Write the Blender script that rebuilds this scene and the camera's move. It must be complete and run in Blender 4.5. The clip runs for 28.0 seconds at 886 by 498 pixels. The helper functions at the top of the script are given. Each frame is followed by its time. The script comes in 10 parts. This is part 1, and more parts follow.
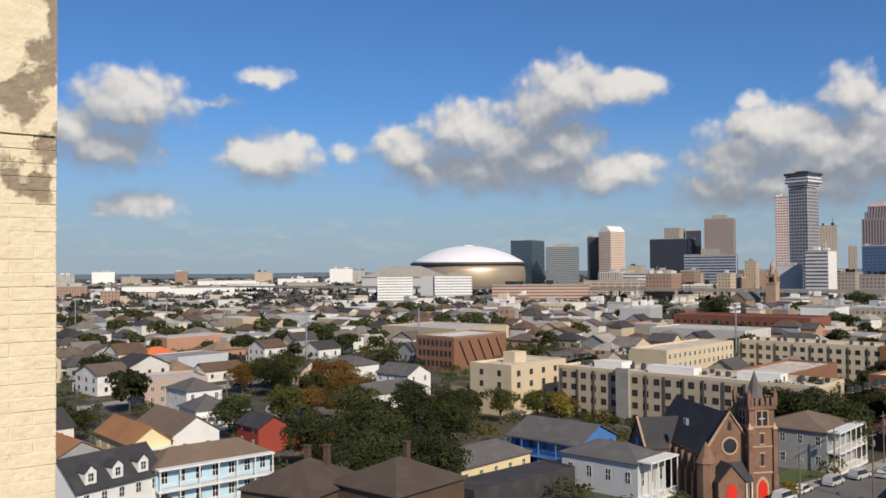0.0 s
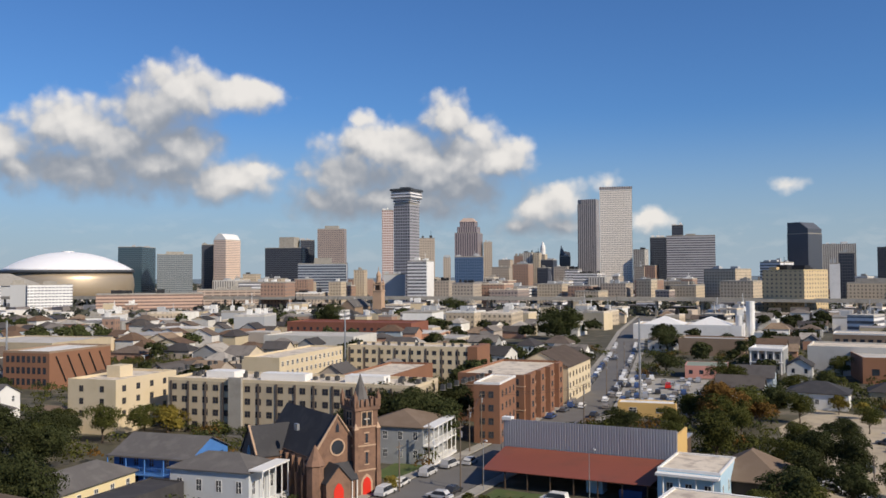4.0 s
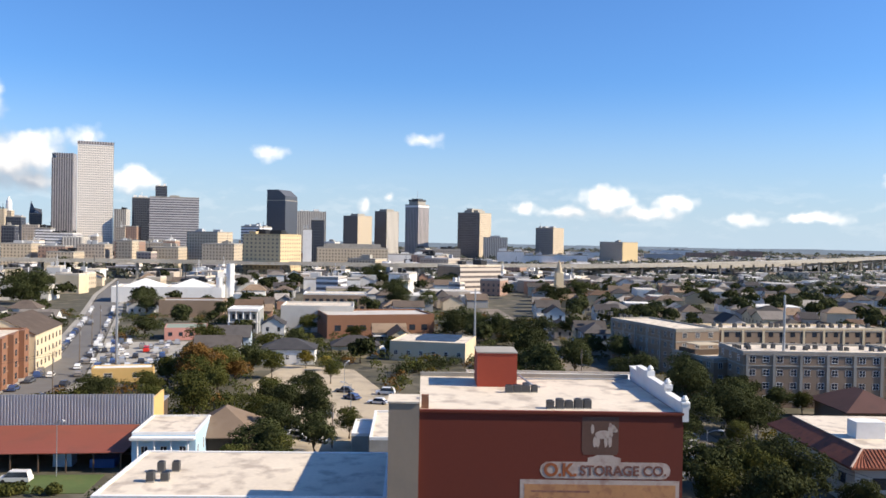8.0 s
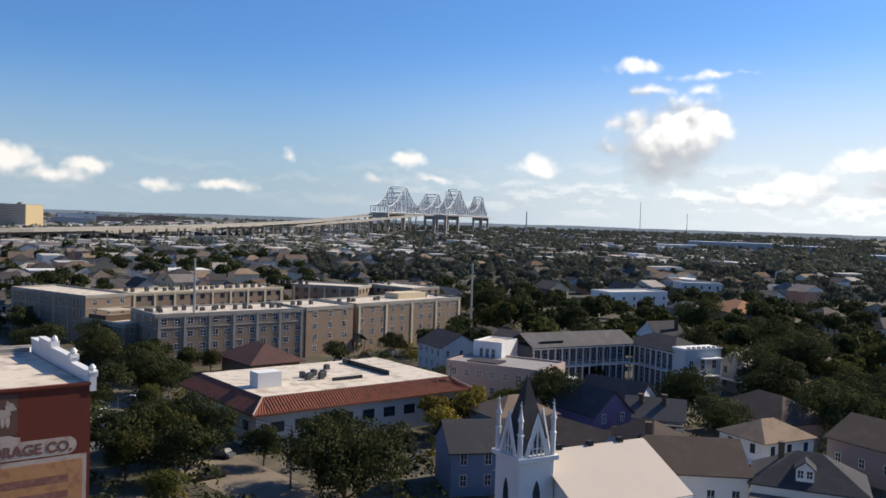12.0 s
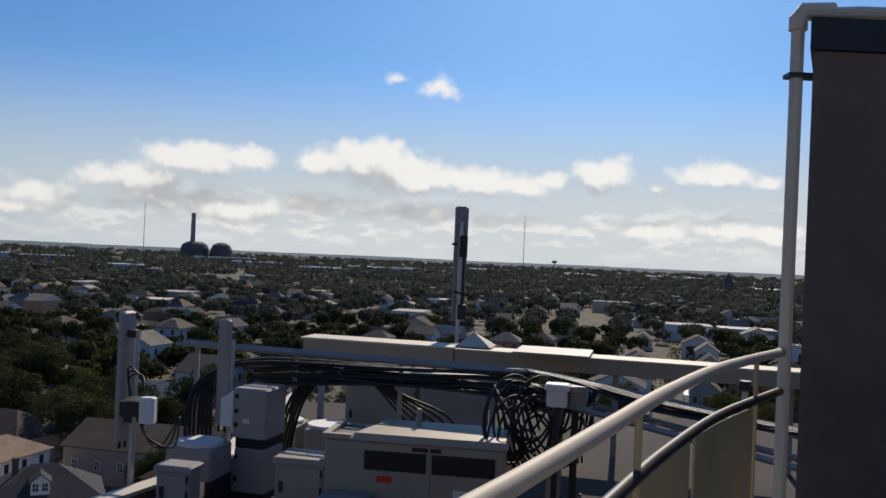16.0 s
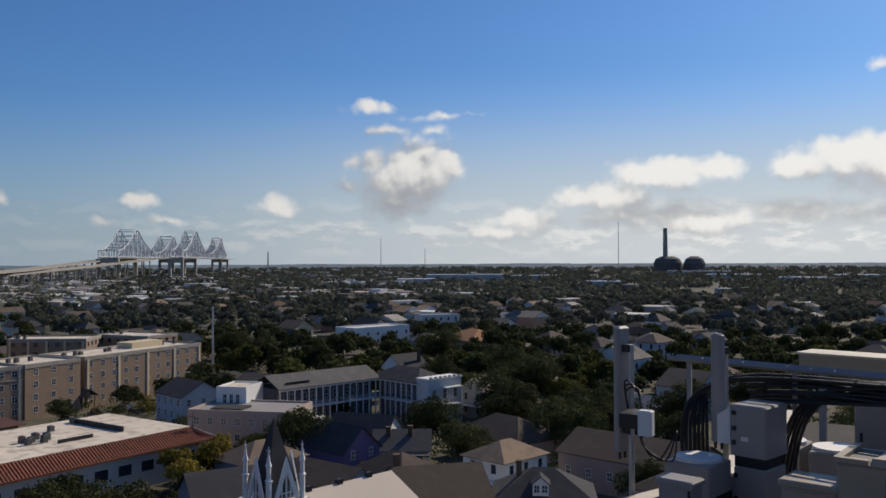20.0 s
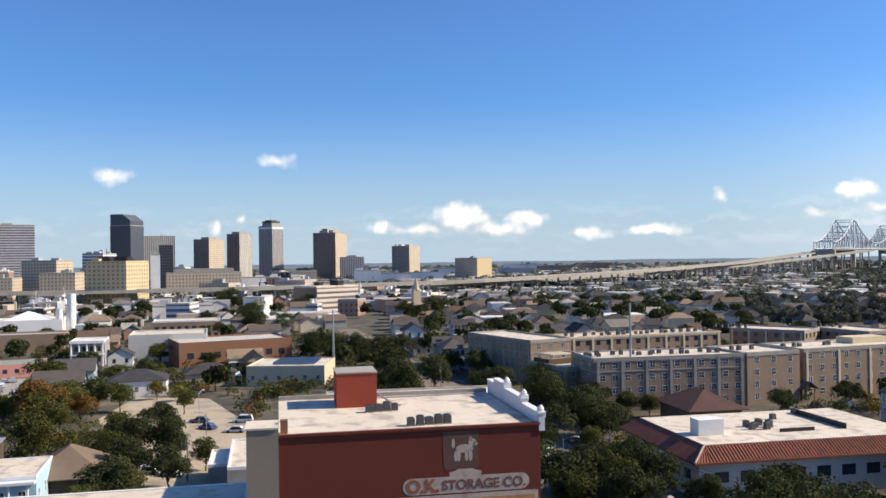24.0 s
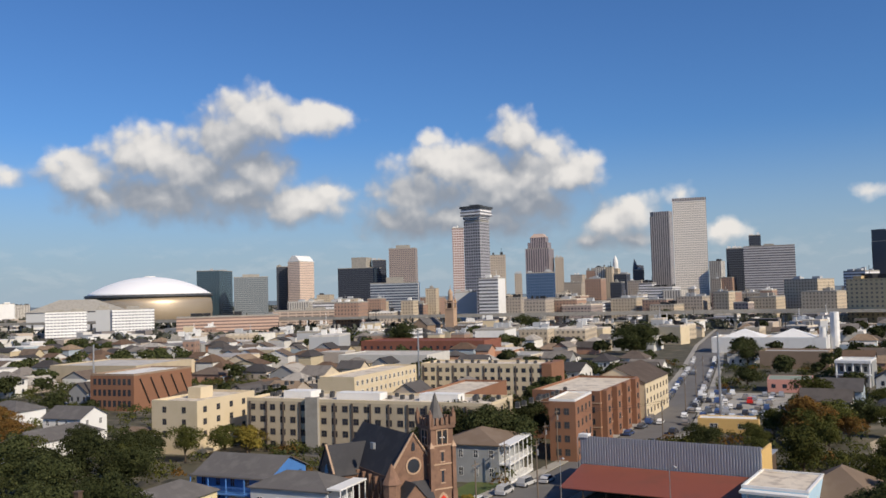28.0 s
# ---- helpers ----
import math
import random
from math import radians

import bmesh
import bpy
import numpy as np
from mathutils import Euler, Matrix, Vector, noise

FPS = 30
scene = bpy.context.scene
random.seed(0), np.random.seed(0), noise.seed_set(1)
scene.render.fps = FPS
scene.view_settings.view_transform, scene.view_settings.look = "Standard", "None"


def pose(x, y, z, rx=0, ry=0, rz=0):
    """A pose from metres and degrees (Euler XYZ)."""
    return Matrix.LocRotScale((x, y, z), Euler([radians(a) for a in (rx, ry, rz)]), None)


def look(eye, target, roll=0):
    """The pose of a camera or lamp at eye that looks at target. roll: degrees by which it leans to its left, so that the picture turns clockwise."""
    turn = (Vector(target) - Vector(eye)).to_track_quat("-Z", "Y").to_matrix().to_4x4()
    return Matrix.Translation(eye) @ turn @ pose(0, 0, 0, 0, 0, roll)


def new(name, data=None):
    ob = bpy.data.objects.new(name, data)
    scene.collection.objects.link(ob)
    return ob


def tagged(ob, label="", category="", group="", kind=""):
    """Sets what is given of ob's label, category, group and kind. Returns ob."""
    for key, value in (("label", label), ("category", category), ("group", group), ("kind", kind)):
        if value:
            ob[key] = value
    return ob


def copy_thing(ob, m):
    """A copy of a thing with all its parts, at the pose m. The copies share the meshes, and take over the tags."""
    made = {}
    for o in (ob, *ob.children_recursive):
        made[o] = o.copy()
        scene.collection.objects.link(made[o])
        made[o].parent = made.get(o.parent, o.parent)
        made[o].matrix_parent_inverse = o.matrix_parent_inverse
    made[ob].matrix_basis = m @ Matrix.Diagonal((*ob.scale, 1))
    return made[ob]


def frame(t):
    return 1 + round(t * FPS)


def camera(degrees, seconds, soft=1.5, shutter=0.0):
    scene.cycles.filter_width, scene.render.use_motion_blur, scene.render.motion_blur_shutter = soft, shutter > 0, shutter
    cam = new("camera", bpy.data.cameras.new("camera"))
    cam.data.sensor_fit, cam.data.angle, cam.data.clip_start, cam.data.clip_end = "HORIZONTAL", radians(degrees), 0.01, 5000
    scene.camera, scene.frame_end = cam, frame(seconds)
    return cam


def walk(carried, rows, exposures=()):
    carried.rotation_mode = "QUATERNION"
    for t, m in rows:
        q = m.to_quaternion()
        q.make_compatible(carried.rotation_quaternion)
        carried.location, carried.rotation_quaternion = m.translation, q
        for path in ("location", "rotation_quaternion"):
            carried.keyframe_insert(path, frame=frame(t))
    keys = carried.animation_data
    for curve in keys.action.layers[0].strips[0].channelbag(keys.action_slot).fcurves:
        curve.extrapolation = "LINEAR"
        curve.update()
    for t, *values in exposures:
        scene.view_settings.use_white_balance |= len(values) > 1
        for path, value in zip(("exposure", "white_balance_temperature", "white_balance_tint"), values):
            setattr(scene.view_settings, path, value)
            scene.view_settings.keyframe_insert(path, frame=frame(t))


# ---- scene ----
SKY_STRENGTH, SUN_POWER = 0.07, 4.6
SKY_TINT, HAZE, GLARE = (0.57, 0.95, 1.46), (5.0, 6.2, 7.3), (10.8, 11.3, 11.6)
CLOUD_LIT, CLOUD_DARK, CLOUD_SUNNY = (11.5, 11.0, 10.4), (3.9, 4.3, 5.0), (15.5, 15.3, 14.8)
# seconds, stops
EXPO = [(0.0, -0.02), (5.0, 0.16), (8.0, 0.77), (9.0, 0.82), (11.0, 0.62), (13.0, 0.07), (15.5, -0.21), (17.0, -0.23), (19.0, -0.42), (20.0, -0.26), (22.0, 0.22), (25.0, 0.67), (26.0, 0.65), (27.0, 0.44), (28.0, 0.06)]
# The camera turns in place at arm's length on a tower balcony, 38 m above the ground.
EYE, ARM = 38.0, 0.5
cam = camera(54.16, 28.0, soft=1.6)
# seconds, yaw, pitch, roll
ROWS = [
    (0.0, -37.00, 1.31, 0.45),
    (0.5, -38.36, 1.61, 0.61),
    (1.0, -40.99, 1.84, 0.72),
    (1.5, -43.59, 1.65, 0.91),
    (2.0, -46.94, 1.60, 0.91),
    (2.5, -51.21, 1.75, 0.94),
    (4.5, -65.45, 1.39, 0.17),
    (5.0, -69.24, 0.97, 0.16),
    (5.5, -73.69, 0.71, -0.00),
    (6.0, -78.42, 0.45, -0.60),
    (6.5, -82.87, 0.21, -0.85),
    (7.0, -86.59, -0.11, -0.73),
    (7.5, -90.64, -0.53, -0.87),
    (8.0, -95.24, -0.59, -1.02),
    (8.5, -100.55, -0.70, -1.13),
    (9.0, -105.01, -0.96, -1.26),
    (9.5, -109.62, -0.86, -1.46),
    (10.0, -113.74, -1.11, -1.59),
    (10.5, -117.80, -1.41, -1.99),
    (11.0, -122.35, -1.84, -2.20),
    (11.5, -127.14, -2.31, -2.58),
    (12.0, -132.65, -1.99, -1.84),
    (12.5, -138.92, -1.64, -1.58),
    (13.0, -145.13, -2.32, -1.84),
    (13.5, -153.14, -2.05, -2.88),
    (15.5, -174.50, -0.09, -2.54),
    (16.0, -180.09, 0.49, -2.55),
    (16.5, -182.61, 0.82, -2.36),
    (17.0, -179.87, 1.02, -1.34),
    (17.5, -175.63, 0.75, -0.54),
    (18.0, -170.05, 0.41, -0.13),
    (18.5, -164.58, 0.80, -0.49),
    (19.0, -159.58, 0.98, -0.43),
    (19.5, -154.61, 0.88, -0.21),
    (20.0, -149.56, 0.79, 0.20),
    (20.5, -144.43, 0.87, -0.02),
    (21.0, -139.12, 0.99, 0.13),
    (21.5, -134.08, 1.01, 0.81),
    (22.0, -128.49, 0.54, 1.00),
    (22.5, -121.34, 0.98, 0.77),
    (24.5, -100.31, 0.70, 0.92),
    (25.0, -95.59, 1.18, 0.91),
    (25.5, -89.72, 1.82, 1.18),
    (26.0, -84.77, 2.03, 1.41),
    (26.5, -78.59, 1.91, 1.64),
    (27.0, -71.27, 1.78, 1.77),
    (27.5, -63.96, 2.42, 1.46),
    (28.0, -57.31, 2.92, 1.55),
]
walk(cam, [(t, pose(-ARM * math.sin(radians(yaw)), ARM * math.cos(radians(yaw)), EYE, 90 + pitch, roll, yaw))
           for t, yaw, pitch, roll in ROWS],
     exposures=EXPO)

# ---- world, sun ----
SUN_AZ, SUN_EL = 168.0, 36.0          # azimuth counter-clockwise from +y
world = bpy.data.worlds.new("world")
scene.world = world
world.use_nodes = True
wn, wl = world.node_tree.nodes, world.node_tree.links
wn.clear()


def wnode(kind, **props):
    n = wn.new(kind)
    for k, v in props.items():
        if k == "op":
            n.operation = v
        else:
            n.inputs[int(k[1:])].default_value = v
    return n


def wmath(op, a, b=None, clamp=False):
    n = wn.new("ShaderNodeMath")
    n.operation, n.use_clamp = op, clamp
    for i, v in enumerate((a, b)):
        if v is None:
            continue
        if isinstance(v, (int, float)):
            n.inputs[i].default_value = v
        else:
            wl.new(v, n.inputs[i])
    return n.outputs[0]


def wrange(v, a, b, c, d, smooth=True):
    n = wn.new("ShaderNodeMapRange")
    n.interpolation_type = "SMOOTHSTEP" if smooth else "LINEAR"
    wl.new(v, n.inputs[0])
    for i, k in enumerate((a, b, c, d)):
        n.inputs[i + 1].default_value = k
    return n.outputs[0]


def wmix(f, a, b):
    n = wn.new("ShaderNodeMix")
    n.data_type = "RGBA"
    for sock, v in ((n.inputs[0], f), (n.inputs[6], a), (n.inputs[7], b)):
        if isinstance(v, (float, tuple)):
            sock.default_value = v
        else:
            wl.new(v, sock)
    return n.outputs[2]


sky = wn.new("ShaderNodeTexSky")
sky.sky_type, sky.sun_disc = "NISHITA", False
sky.sun_elevation, sky.sun_rotation = radians(SUN_EL), radians(360 - SUN_AZ)
sky.air_density, sky.dust_density, sky.ozone_density, sky.altitude = 1.0, 0.6, 2.0, 40
back = wnode("ShaderNodeBackground", i1=SKY_STRENGTH)
wout = wn.new("ShaderNodeOutputWorld")
wl.new(back.outputs[0], wout.inputs[0])
# direction of the ray, as azimuth and elevation in degrees
way = wn.new("ShaderNodeTexCoord").outputs["Generated"]
sep = wn.new("ShaderNodeSeparateXYZ")
wl.new(way, sep.inputs[0])
az = wmath("MULTIPLY", wmath("ARCTAN2", sep.outputs[0], sep.outputs[1]), 180 / math.pi)      # clockwise from +y
az = wmath("MODULO", wmath("ADD", az, 400), 360)                                              # + 40, no seam in the arc
el = wmath("MULTIPLY", wmath("ARCSINE", sep.outputs[2]), 180 / math.pi)
flat = wn.new("ShaderNodeCombineXYZ")
wl.new(az, flat.inputs[0])
wl.new(el, flat.inputs[1])


def wnoise(vec, scale, detail, rough=0.55):
    n = wn.new("ShaderNodeTexNoise")
    n.noise_dimensions = "2D"
    wl.new(vec, n.inputs["Vector"])
    n.inputs["Scale"].default_value, n.inputs["Detail"].default_value, n.inputs["Roughness"].default_value = scale, detail, rough
    return n


def shifted(vec, dx, dy):
    n = wn.new("ShaderNodeVectorMath")
    n.operation = "ADD"
    wl.new(vec, n.inputs[0])
    n.inputs[1].default_value = (dx, dy, 0)
    return n.outputs[0]


# ---- cumulus clouds: puffs in azimuth and elevation, ragged by noise ----
coarse = wnoise(flat.outputs[0], 0.32, 4.0, 0.6)
ragged = wnoise(flat.outputs[0], 1.2, 7.0, 0.6)


def bent(src, k):
    """Moves the place by the noise's colours."""
    n = wn.new("ShaderNodeVectorMath")
    n.operation = "SUBTRACT"
    wl.new(src.outputs["Color"], n.inputs[0])
    n.inputs[1].default_value = (0.5, 0.5, 0.5)
    q = wn.new("ShaderNodeVectorMath")
    q.operation = "MULTIPLY"
    wl.new(n.outputs[0], q.inputs[0])
    q.inputs[1].default_value = (k, k * 0.8, 0)
    return q.outputs[0]


def vadd(p, q):
    n = wn.new("ShaderNodeVectorMath")
    n.operation = "ADD"
    wl.new(p, n.inputs[0]), wl.new(q, n.inputs[1])
    return n.outputs[0]


PUFFS = []


def cloud(*puffs):
    PUFFS.extend(puffs)


cloud((53.9, 8.6, 2.24, 1.68), (57.3, 10.3, 3.36, 1.94), (55.8, 7.8, 3.36, 1.57), (58.8, 7.4, 1.05, 0.75), (59.5, 10.8, 1.31, 0.67))    # west bank
cloud((57.5, 4.2, 2.69, 0.97), (55.5, 3.5, 1.20, 0.52), (59.1, 4.3, 1.12, 0.67))    # west low
cloud((65.8, 7.1, 2.99, 1.49), (67.1, 7.6, 1.68, 1.27), (64.0, 7.8, 1.27, 0.90))    # west mid
cloud((65.5, 12.3, 1.68, 0.67), (62.4, 10.7, 1.87, 0.37), (70.9, 7.5, 0.97, 0.82))    # west wisp
cloud((85.1, 11.3, 2.69, 2.02), (83.3, 10.0, 2.43, 1.79), (88.6, 11.4, 2.80, 1.12), (78.8, 8.8, 3.18, 1.94), (74.9, 7.8, 2.32, 1.57), (73.6, 8.8, 1.05, 0.82), (81.6, 8.2, 4.11, 1.94), (85.1, 8.3, 2.62, 1.49))    # stadium top
cloud((79.5, 6.4, 5.61, 1.57), (83.6, 6.8, 4.30, 1.87), (87.6, 6.0, 3.66, 1.35), (89.8, 6.7, 1.42, 0.97), (76.2, 6.4, 2.99, 1.05))    # stadium base
cloud((102.4, 10.2, 1.72, 1.57), (98.0, 8.3, 3.74, 1.72), (100.9, 7.6, 3.92, 1.79), (104.3, 9.3, 1.49, 1.12), (105.7, 7.6, 2.17, 1.35), (107.1, 8.3, 0.90, 0.82), (102.8, 7.6, 3.18, 1.87), (100.9, 6.2, 4.48, 1.68), (104.4, 7.5, 2.24, 1.42))    # tower top
cloud((96.2, 6.5, 3.55, 1.57), (99.5, 4.9, 5.61, 1.57), (103.1, 5.8, 3.18, 1.49), (95.2, 4.8, 2.99, 1.35), (96.6, 10.0, 1.05, 0.67))    # tower base
cloud((108.4, 4.4, 1.94, 1.42), (110.1, 4.9, 1.42, 1.12), (107.4, 3.1, 2.06, 0.82), (112.8, 5.9, 0.82, 0.75), (115.4, 3.4, 1.42, 0.75), (109.8, 3.2, 2.06, 0.82))    # slab
cloud((123.9, 5.4, 0.90, 0.49), (134.0, 6.4, 1.01, 0.49), (130.1, 2.2, 0.41, 0.67), (131.7, 2.9, 0.37, 0.34))    # puffs
cloud((145.9, 2.8, 1.57, 0.75), (150.4, 2.5, 1.27, 0.49), (140.3, 2.2, 0.90, 0.41), (148.3, 1.9, 2.62, 0.52), (154.1, 1.7, 1.68, 0.34), (143.2, 1.9, 2.24, 0.37), (158.7, 1.7, 2.24, 0.30))    # river row
cloud((170.3, 3.8, 1.01, 0.49), (162.5, 3.6, 0.34, 0.45), (178.6, 3.6, 1.23, 0.75), (171.9, 2.6, 1.12, 0.34), (168.1, 2.4, 0.90, 0.34))    # bridge puffs
cloud((184.8, 10.1, 1.45, 0.42), (187.9, 9.4, 1.5, 0.26), (189.6, 9.5, 1.1, 0.22), (185.8, 8.6, 1.5, 0.40), (188.9, 8.6, 0.75, 0.45), (191.7, 9.6, 0.9, 0.22))    # plume veil
cloud((187.6, 6.3, 2.1, 1.55), (185.1, 6.6, 1.2, 1.2), (183.6, 6.6, 0.9, 0.6), (189.2, 5.9, 1.7, 1.9), (187.2, 5.0, 2.9, 1.8), (183.4, 4.9, 1.1, 0.55), (186.4, 3.8, 2.2, 1.1), (188.4, 7.0, 1.4, 0.95), (187.0, 5.4, 2.7, 1.9))    # plume
cloud((204.1, 5.4, 2.69, 1.12), (206.9, 5.7, 1.79, 0.75), (200.9, 4.1, 2.80, 1.05), (198.3, 4.0, 1.42, 0.67), (195.0, 2.7, 2.62, 0.75), (203.0, 2.9, 5.61, 0.90), (193.5, 1.9, 2.99, 0.56))    # chimney bank
cloud((215.1, 6.1, 2.47, 1.35), (212.1, 5.6, 1.94, 1.01), (217.4, 5.1, 3.55, 1.12), (222.2, 5.0, 2.47, 0.93), (224.8, 4.8, 2.47, 0.82), (226.7, 5.2, 2.06, 0.67))    # antenna bank
cloud((203.6, 5.4, 2.99, 1.01), (206.8, 5.6, 1.72, 0.75), (199.6, 4.0, 2.80, 0.82), (230.3, 5.7, 1.72, 1.23), (237.4, 5.9, 2.47, 0.86), (240.4, 5.4, 0.90, 0.49), (233.9, 4.8, 1.05, 0.37))    # south bank
cloud((218.2, 2.8, 4.48, 0.75), (211.5, 3.1, 4.30, 0.82), (233.3, 2.2, 2.99, 0.75), (238.1, 2.5, 2.17, 0.82), (224.1, 2.5, 2.99, 0.60), (205.7, 2.4, 4.30, 0.82), (240.8, 2.2, 1.49, 0.67))    # south base
cloud((219.5, 11.0, 1.20, 0.75), (216.4, 11.4, 1.05, 0.34))    # south high


def depth_at(p):
    """How deep a place lies in the clouds: 0 at a rim, about 1 in the middle of a large puff."""
    best = None
    for u, v, ra, rb in PUFFS:
        n = wn.new("ShaderNodeVectorMath")
        n.operation = "MULTIPLY_ADD"
        wl.new(p, n.inputs[0])
        n.inputs[1].default_value, n.inputs[2].default_value = (1 / ra, 1 / rb, 0), (-u / ra, -v / rb, 0)
        m = wn.new("ShaderNodeVectorMath")
        m.operation = "LENGTH"
        wl.new(n.outputs[0], m.inputs[0])
        body = min(1.0, 0.2 + 0.36 * ra, 0.2 + 0.62 * rb)           # small puffs stay thin
        thick = wn.new("ShaderNodeMath")
        thick.operation = "MULTIPLY_ADD"
        wl.new(m.outputs["Value"], thick.inputs[0])
        thick.inputs[1].default_value, thick.inputs[2].default_value = -0.85 * body, 1.2 * body
        if best is None:
            best = thick.outputs[0]
        else:
            k = wn.new("ShaderNodeMath")
            k.operation = "SMOOTH_MAX"
            wl.new(best, k.inputs[0]), wl.new(thick.outputs[0], k.inputs[1])
            k.inputs[2].default_value = 0.25
            best = k.outputs[0]
    return best


def billow(p, scale):
    n = wn.new("ShaderNodeTexVoronoi")
    n.voronoi_dimensions, n.feature = "2D", "SMOOTH_F1"
    wl.new(p, n.inputs["Vector"])
    n.inputs["Scale"].default_value = scale
    n.inputs["Smoothness"].default_value = 0.35
    return n.outputs["Distance"]


def heaped(p, depth):
    """Cauliflower heads on the puffs: large and small billows."""
    big = wmath("MULTIPLY", wmath("SUBTRACT", 0.42, billow(p, 0.62)), 0.42)
    small = wmath("MULTIPLY", wmath("SUBTRACT", 0.42, billow(p, 1.7)), 0.14)
    return wmath("ADD", depth, wmath("ADD", big, small))


bends = vadd(bent(coarse, 1.0), bent(ragged, 0.2))
here, higher = vadd(flat.outputs[0], bends), vadd(shifted(flat.outputs[0], 0.22, 0.5), bends)
t0 = depth_at(here)
h0, h1 = heaped(here, t0), heaped(higher, t0)
t1 = depth_at(shifted(here, 0.5, 2.0))
fine = wmath("MULTIPLY", wmath("SUBTRACT", ragged.outputs[0], 0.5), 0.2)
# light from above: heads bright, hollows and bases grey
shape = wmath("ADD", wmath("MULTIPLY", wmath("SUBTRACT", t0, t1), 0.95), wmath("MULTIPLY", wmath("SUBTRACT", h0, h1), 1.15))
lit = wrange(wmath("ADD", shape, fine), -0.25, 1.1, 0.0, 1.0)
dens = wmath("ADD", h0, wmath("MULTIPLY", fine, 0.9))
wide = wmath("SUBTRACT", 0.95, wmath("MULTIPLY", lit, 0.42))
alpha = wrange(wmath("DIVIDE", dens, wide, True), 0.04, 1.0, 0.0, 0.97)
cloud_col = wmix(lit, (CLOUD_DARK[0], CLOUD_DARK[1], CLOUD_DARK[2], 1), (CLOUD_LIT[0], CLOUD_LIT[1], CLOUD_LIT[2], 1))
tint = wn.new("ShaderNodeMix")
tint.data_type, tint.blend_type = "RGBA", "MULTIPLY"
tint.inputs[0].default_value = 1.0
wl.new(sky.outputs[0], tint.inputs[6])
tint.inputs[7].default_value = (*SKY_TINT, 1)
haze = wmix(wrange(el, 11.0, -1.5, 0.0, 0.95), tint.outputs[2], (*HAZE, 1))
# the air is whiter towards the sun
toward = wn.new("ShaderNodeVectorMath")
toward.operation = "DOT_PRODUCT"
wl.new(way, toward.inputs[0])
toward.inputs[1].default_value = (-math.sin(radians(SUN_AZ)), math.cos(radians(SUN_AZ)), 0)
sunward = wrange(toward.outputs["Value"], 0.3, 1.0, 0.0, 1.0)
haze = wmix(wmath("MULTIPLY", wmath("MULTIPLY", sunward, 0.9), wrange(el, 13.0, 0.5, 0.0, 1.0)), haze, (*GLARE, 1))
# a low broken bank along the horizon
squashed = wn.new("ShaderNodeVectorMath")
squashed.operation = "MULTIPLY"
wl.new(here, squashed.inputs[0])
squashed.inputs[1].default_value = (0.32, 1.0, 1)
bank = wnoise(squashed.outputs[0], 0.75, 5.0, 0.6)
bank_up = wnoise(shifted(squashed.outputs[0], 0.05, 0.45), 0.75, 5.0, 0.6)
bank_lit = wrange(wmath("SUBTRACT", bank.outputs[0], bank_up.outputs[0]), -0.1, 0.14, 0.0, 1.0)
bank_a = wmath("MULTIPLY", wrange(bank.outputs[0], 0.42, 0.66, 0.0, 1.0), wmath("MULTIPLY", wrange(el, 4.6, 2.2, 0.0, 1.0), wrange(el, 0.0, 1.4, 0.15, 1.0)))
bank_a = wmath("MULTIPLY", bank_a, wmath("ADD", 0.1, wmath("MULTIPLY", sunward, 0.6)))
bank_col = wmix(bank_lit, (*[0.5 * (p + q) for p, q in zip(CLOUD_DARK, HAZE)], 1), (*CLOUD_LIT, 1))
bank_col = wmix(wmath("MULTIPLY", sunward, wrange(bank_lit, 0.0, 1.0, 0.55, 0.95)), bank_col, (*CLOUD_SUNNY, 1))
haze = wmix(bank_a, haze, bank_col)
cloud_col = wmix(wmath("MULTIPLY", wmath("MULTIPLY", sunward, 0.85), wrange(lit, 0.1, 0.85, 0.34, 1.0)), cloud_col, (*CLOUD_SUNNY, 1))
wl.new(wmix(alpha, haze, cloud_col), back.inputs[0])
world.cycles.sampling_method = "MANUAL"
world.cycles.sample_map_resolution = 256

sun = new("sun", bpy.data.lights.new("sun", "SUN"))
sun.data.energy, sun.data.angle, sun.data.color = SUN_POWER, radians(0.53), (1.0, 0.865, 0.69)
a, e = radians(SUN_AZ), radians(SUN_EL)
sun_way = Vector((-math.sin(a) * math.cos(e), math.cos(a) * math.cos(e), math.sin(e)))
sun.matrix_world = look(sun_way * 300, (0, 0, 0))
tagged(sun, "low warm morning sun", "sun", kind="structure")

# ---- materials ----
def base_material(name):
    m = bpy.data.materials.new(name)
    m.use_nodes = True
    nt = m.node_tree
    return m, nt.nodes, nt.links, nt.nodes["Principled BSDF"]


def mix_rgb(nodes, links, f, a, b, mode="MIX"):
    n = nodes.new("ShaderNodeMix")
    n.data_type, n.blend_type = "RGBA", mode
    for sock, v in ((n.inputs[0], f), (n.inputs[6], a), (n.inputs[7], b)):
        if isinstance(v, (int, float, tuple)):
            sock.default_value = v
        else:
            links.new(v, sock)
    return n.outputs[2]


def node_math(nodes, links, op, a, b=None):
    n = nodes.new("ShaderNodeMath")
    n.operation = op
    for i, v in enumerate((a, b)):
        if v is None:
            continue
        if isinstance(v, (int, float)):
            n.inputs[i].default_value = v
        else:
            links.new(v, n.inputs[i])
    return n.outputs[0]


def noise_tex(nodes, links, vec, scale, detail=4.0):
    n = nodes.new("ShaderNodeTexNoise")
    if vec is not None:
        links.new(vec, n.inputs["Vector"])
    n.inputs["Scale"].default_value, n.inputs["Detail"].default_value = scale, detail
    return n.outputs[0]


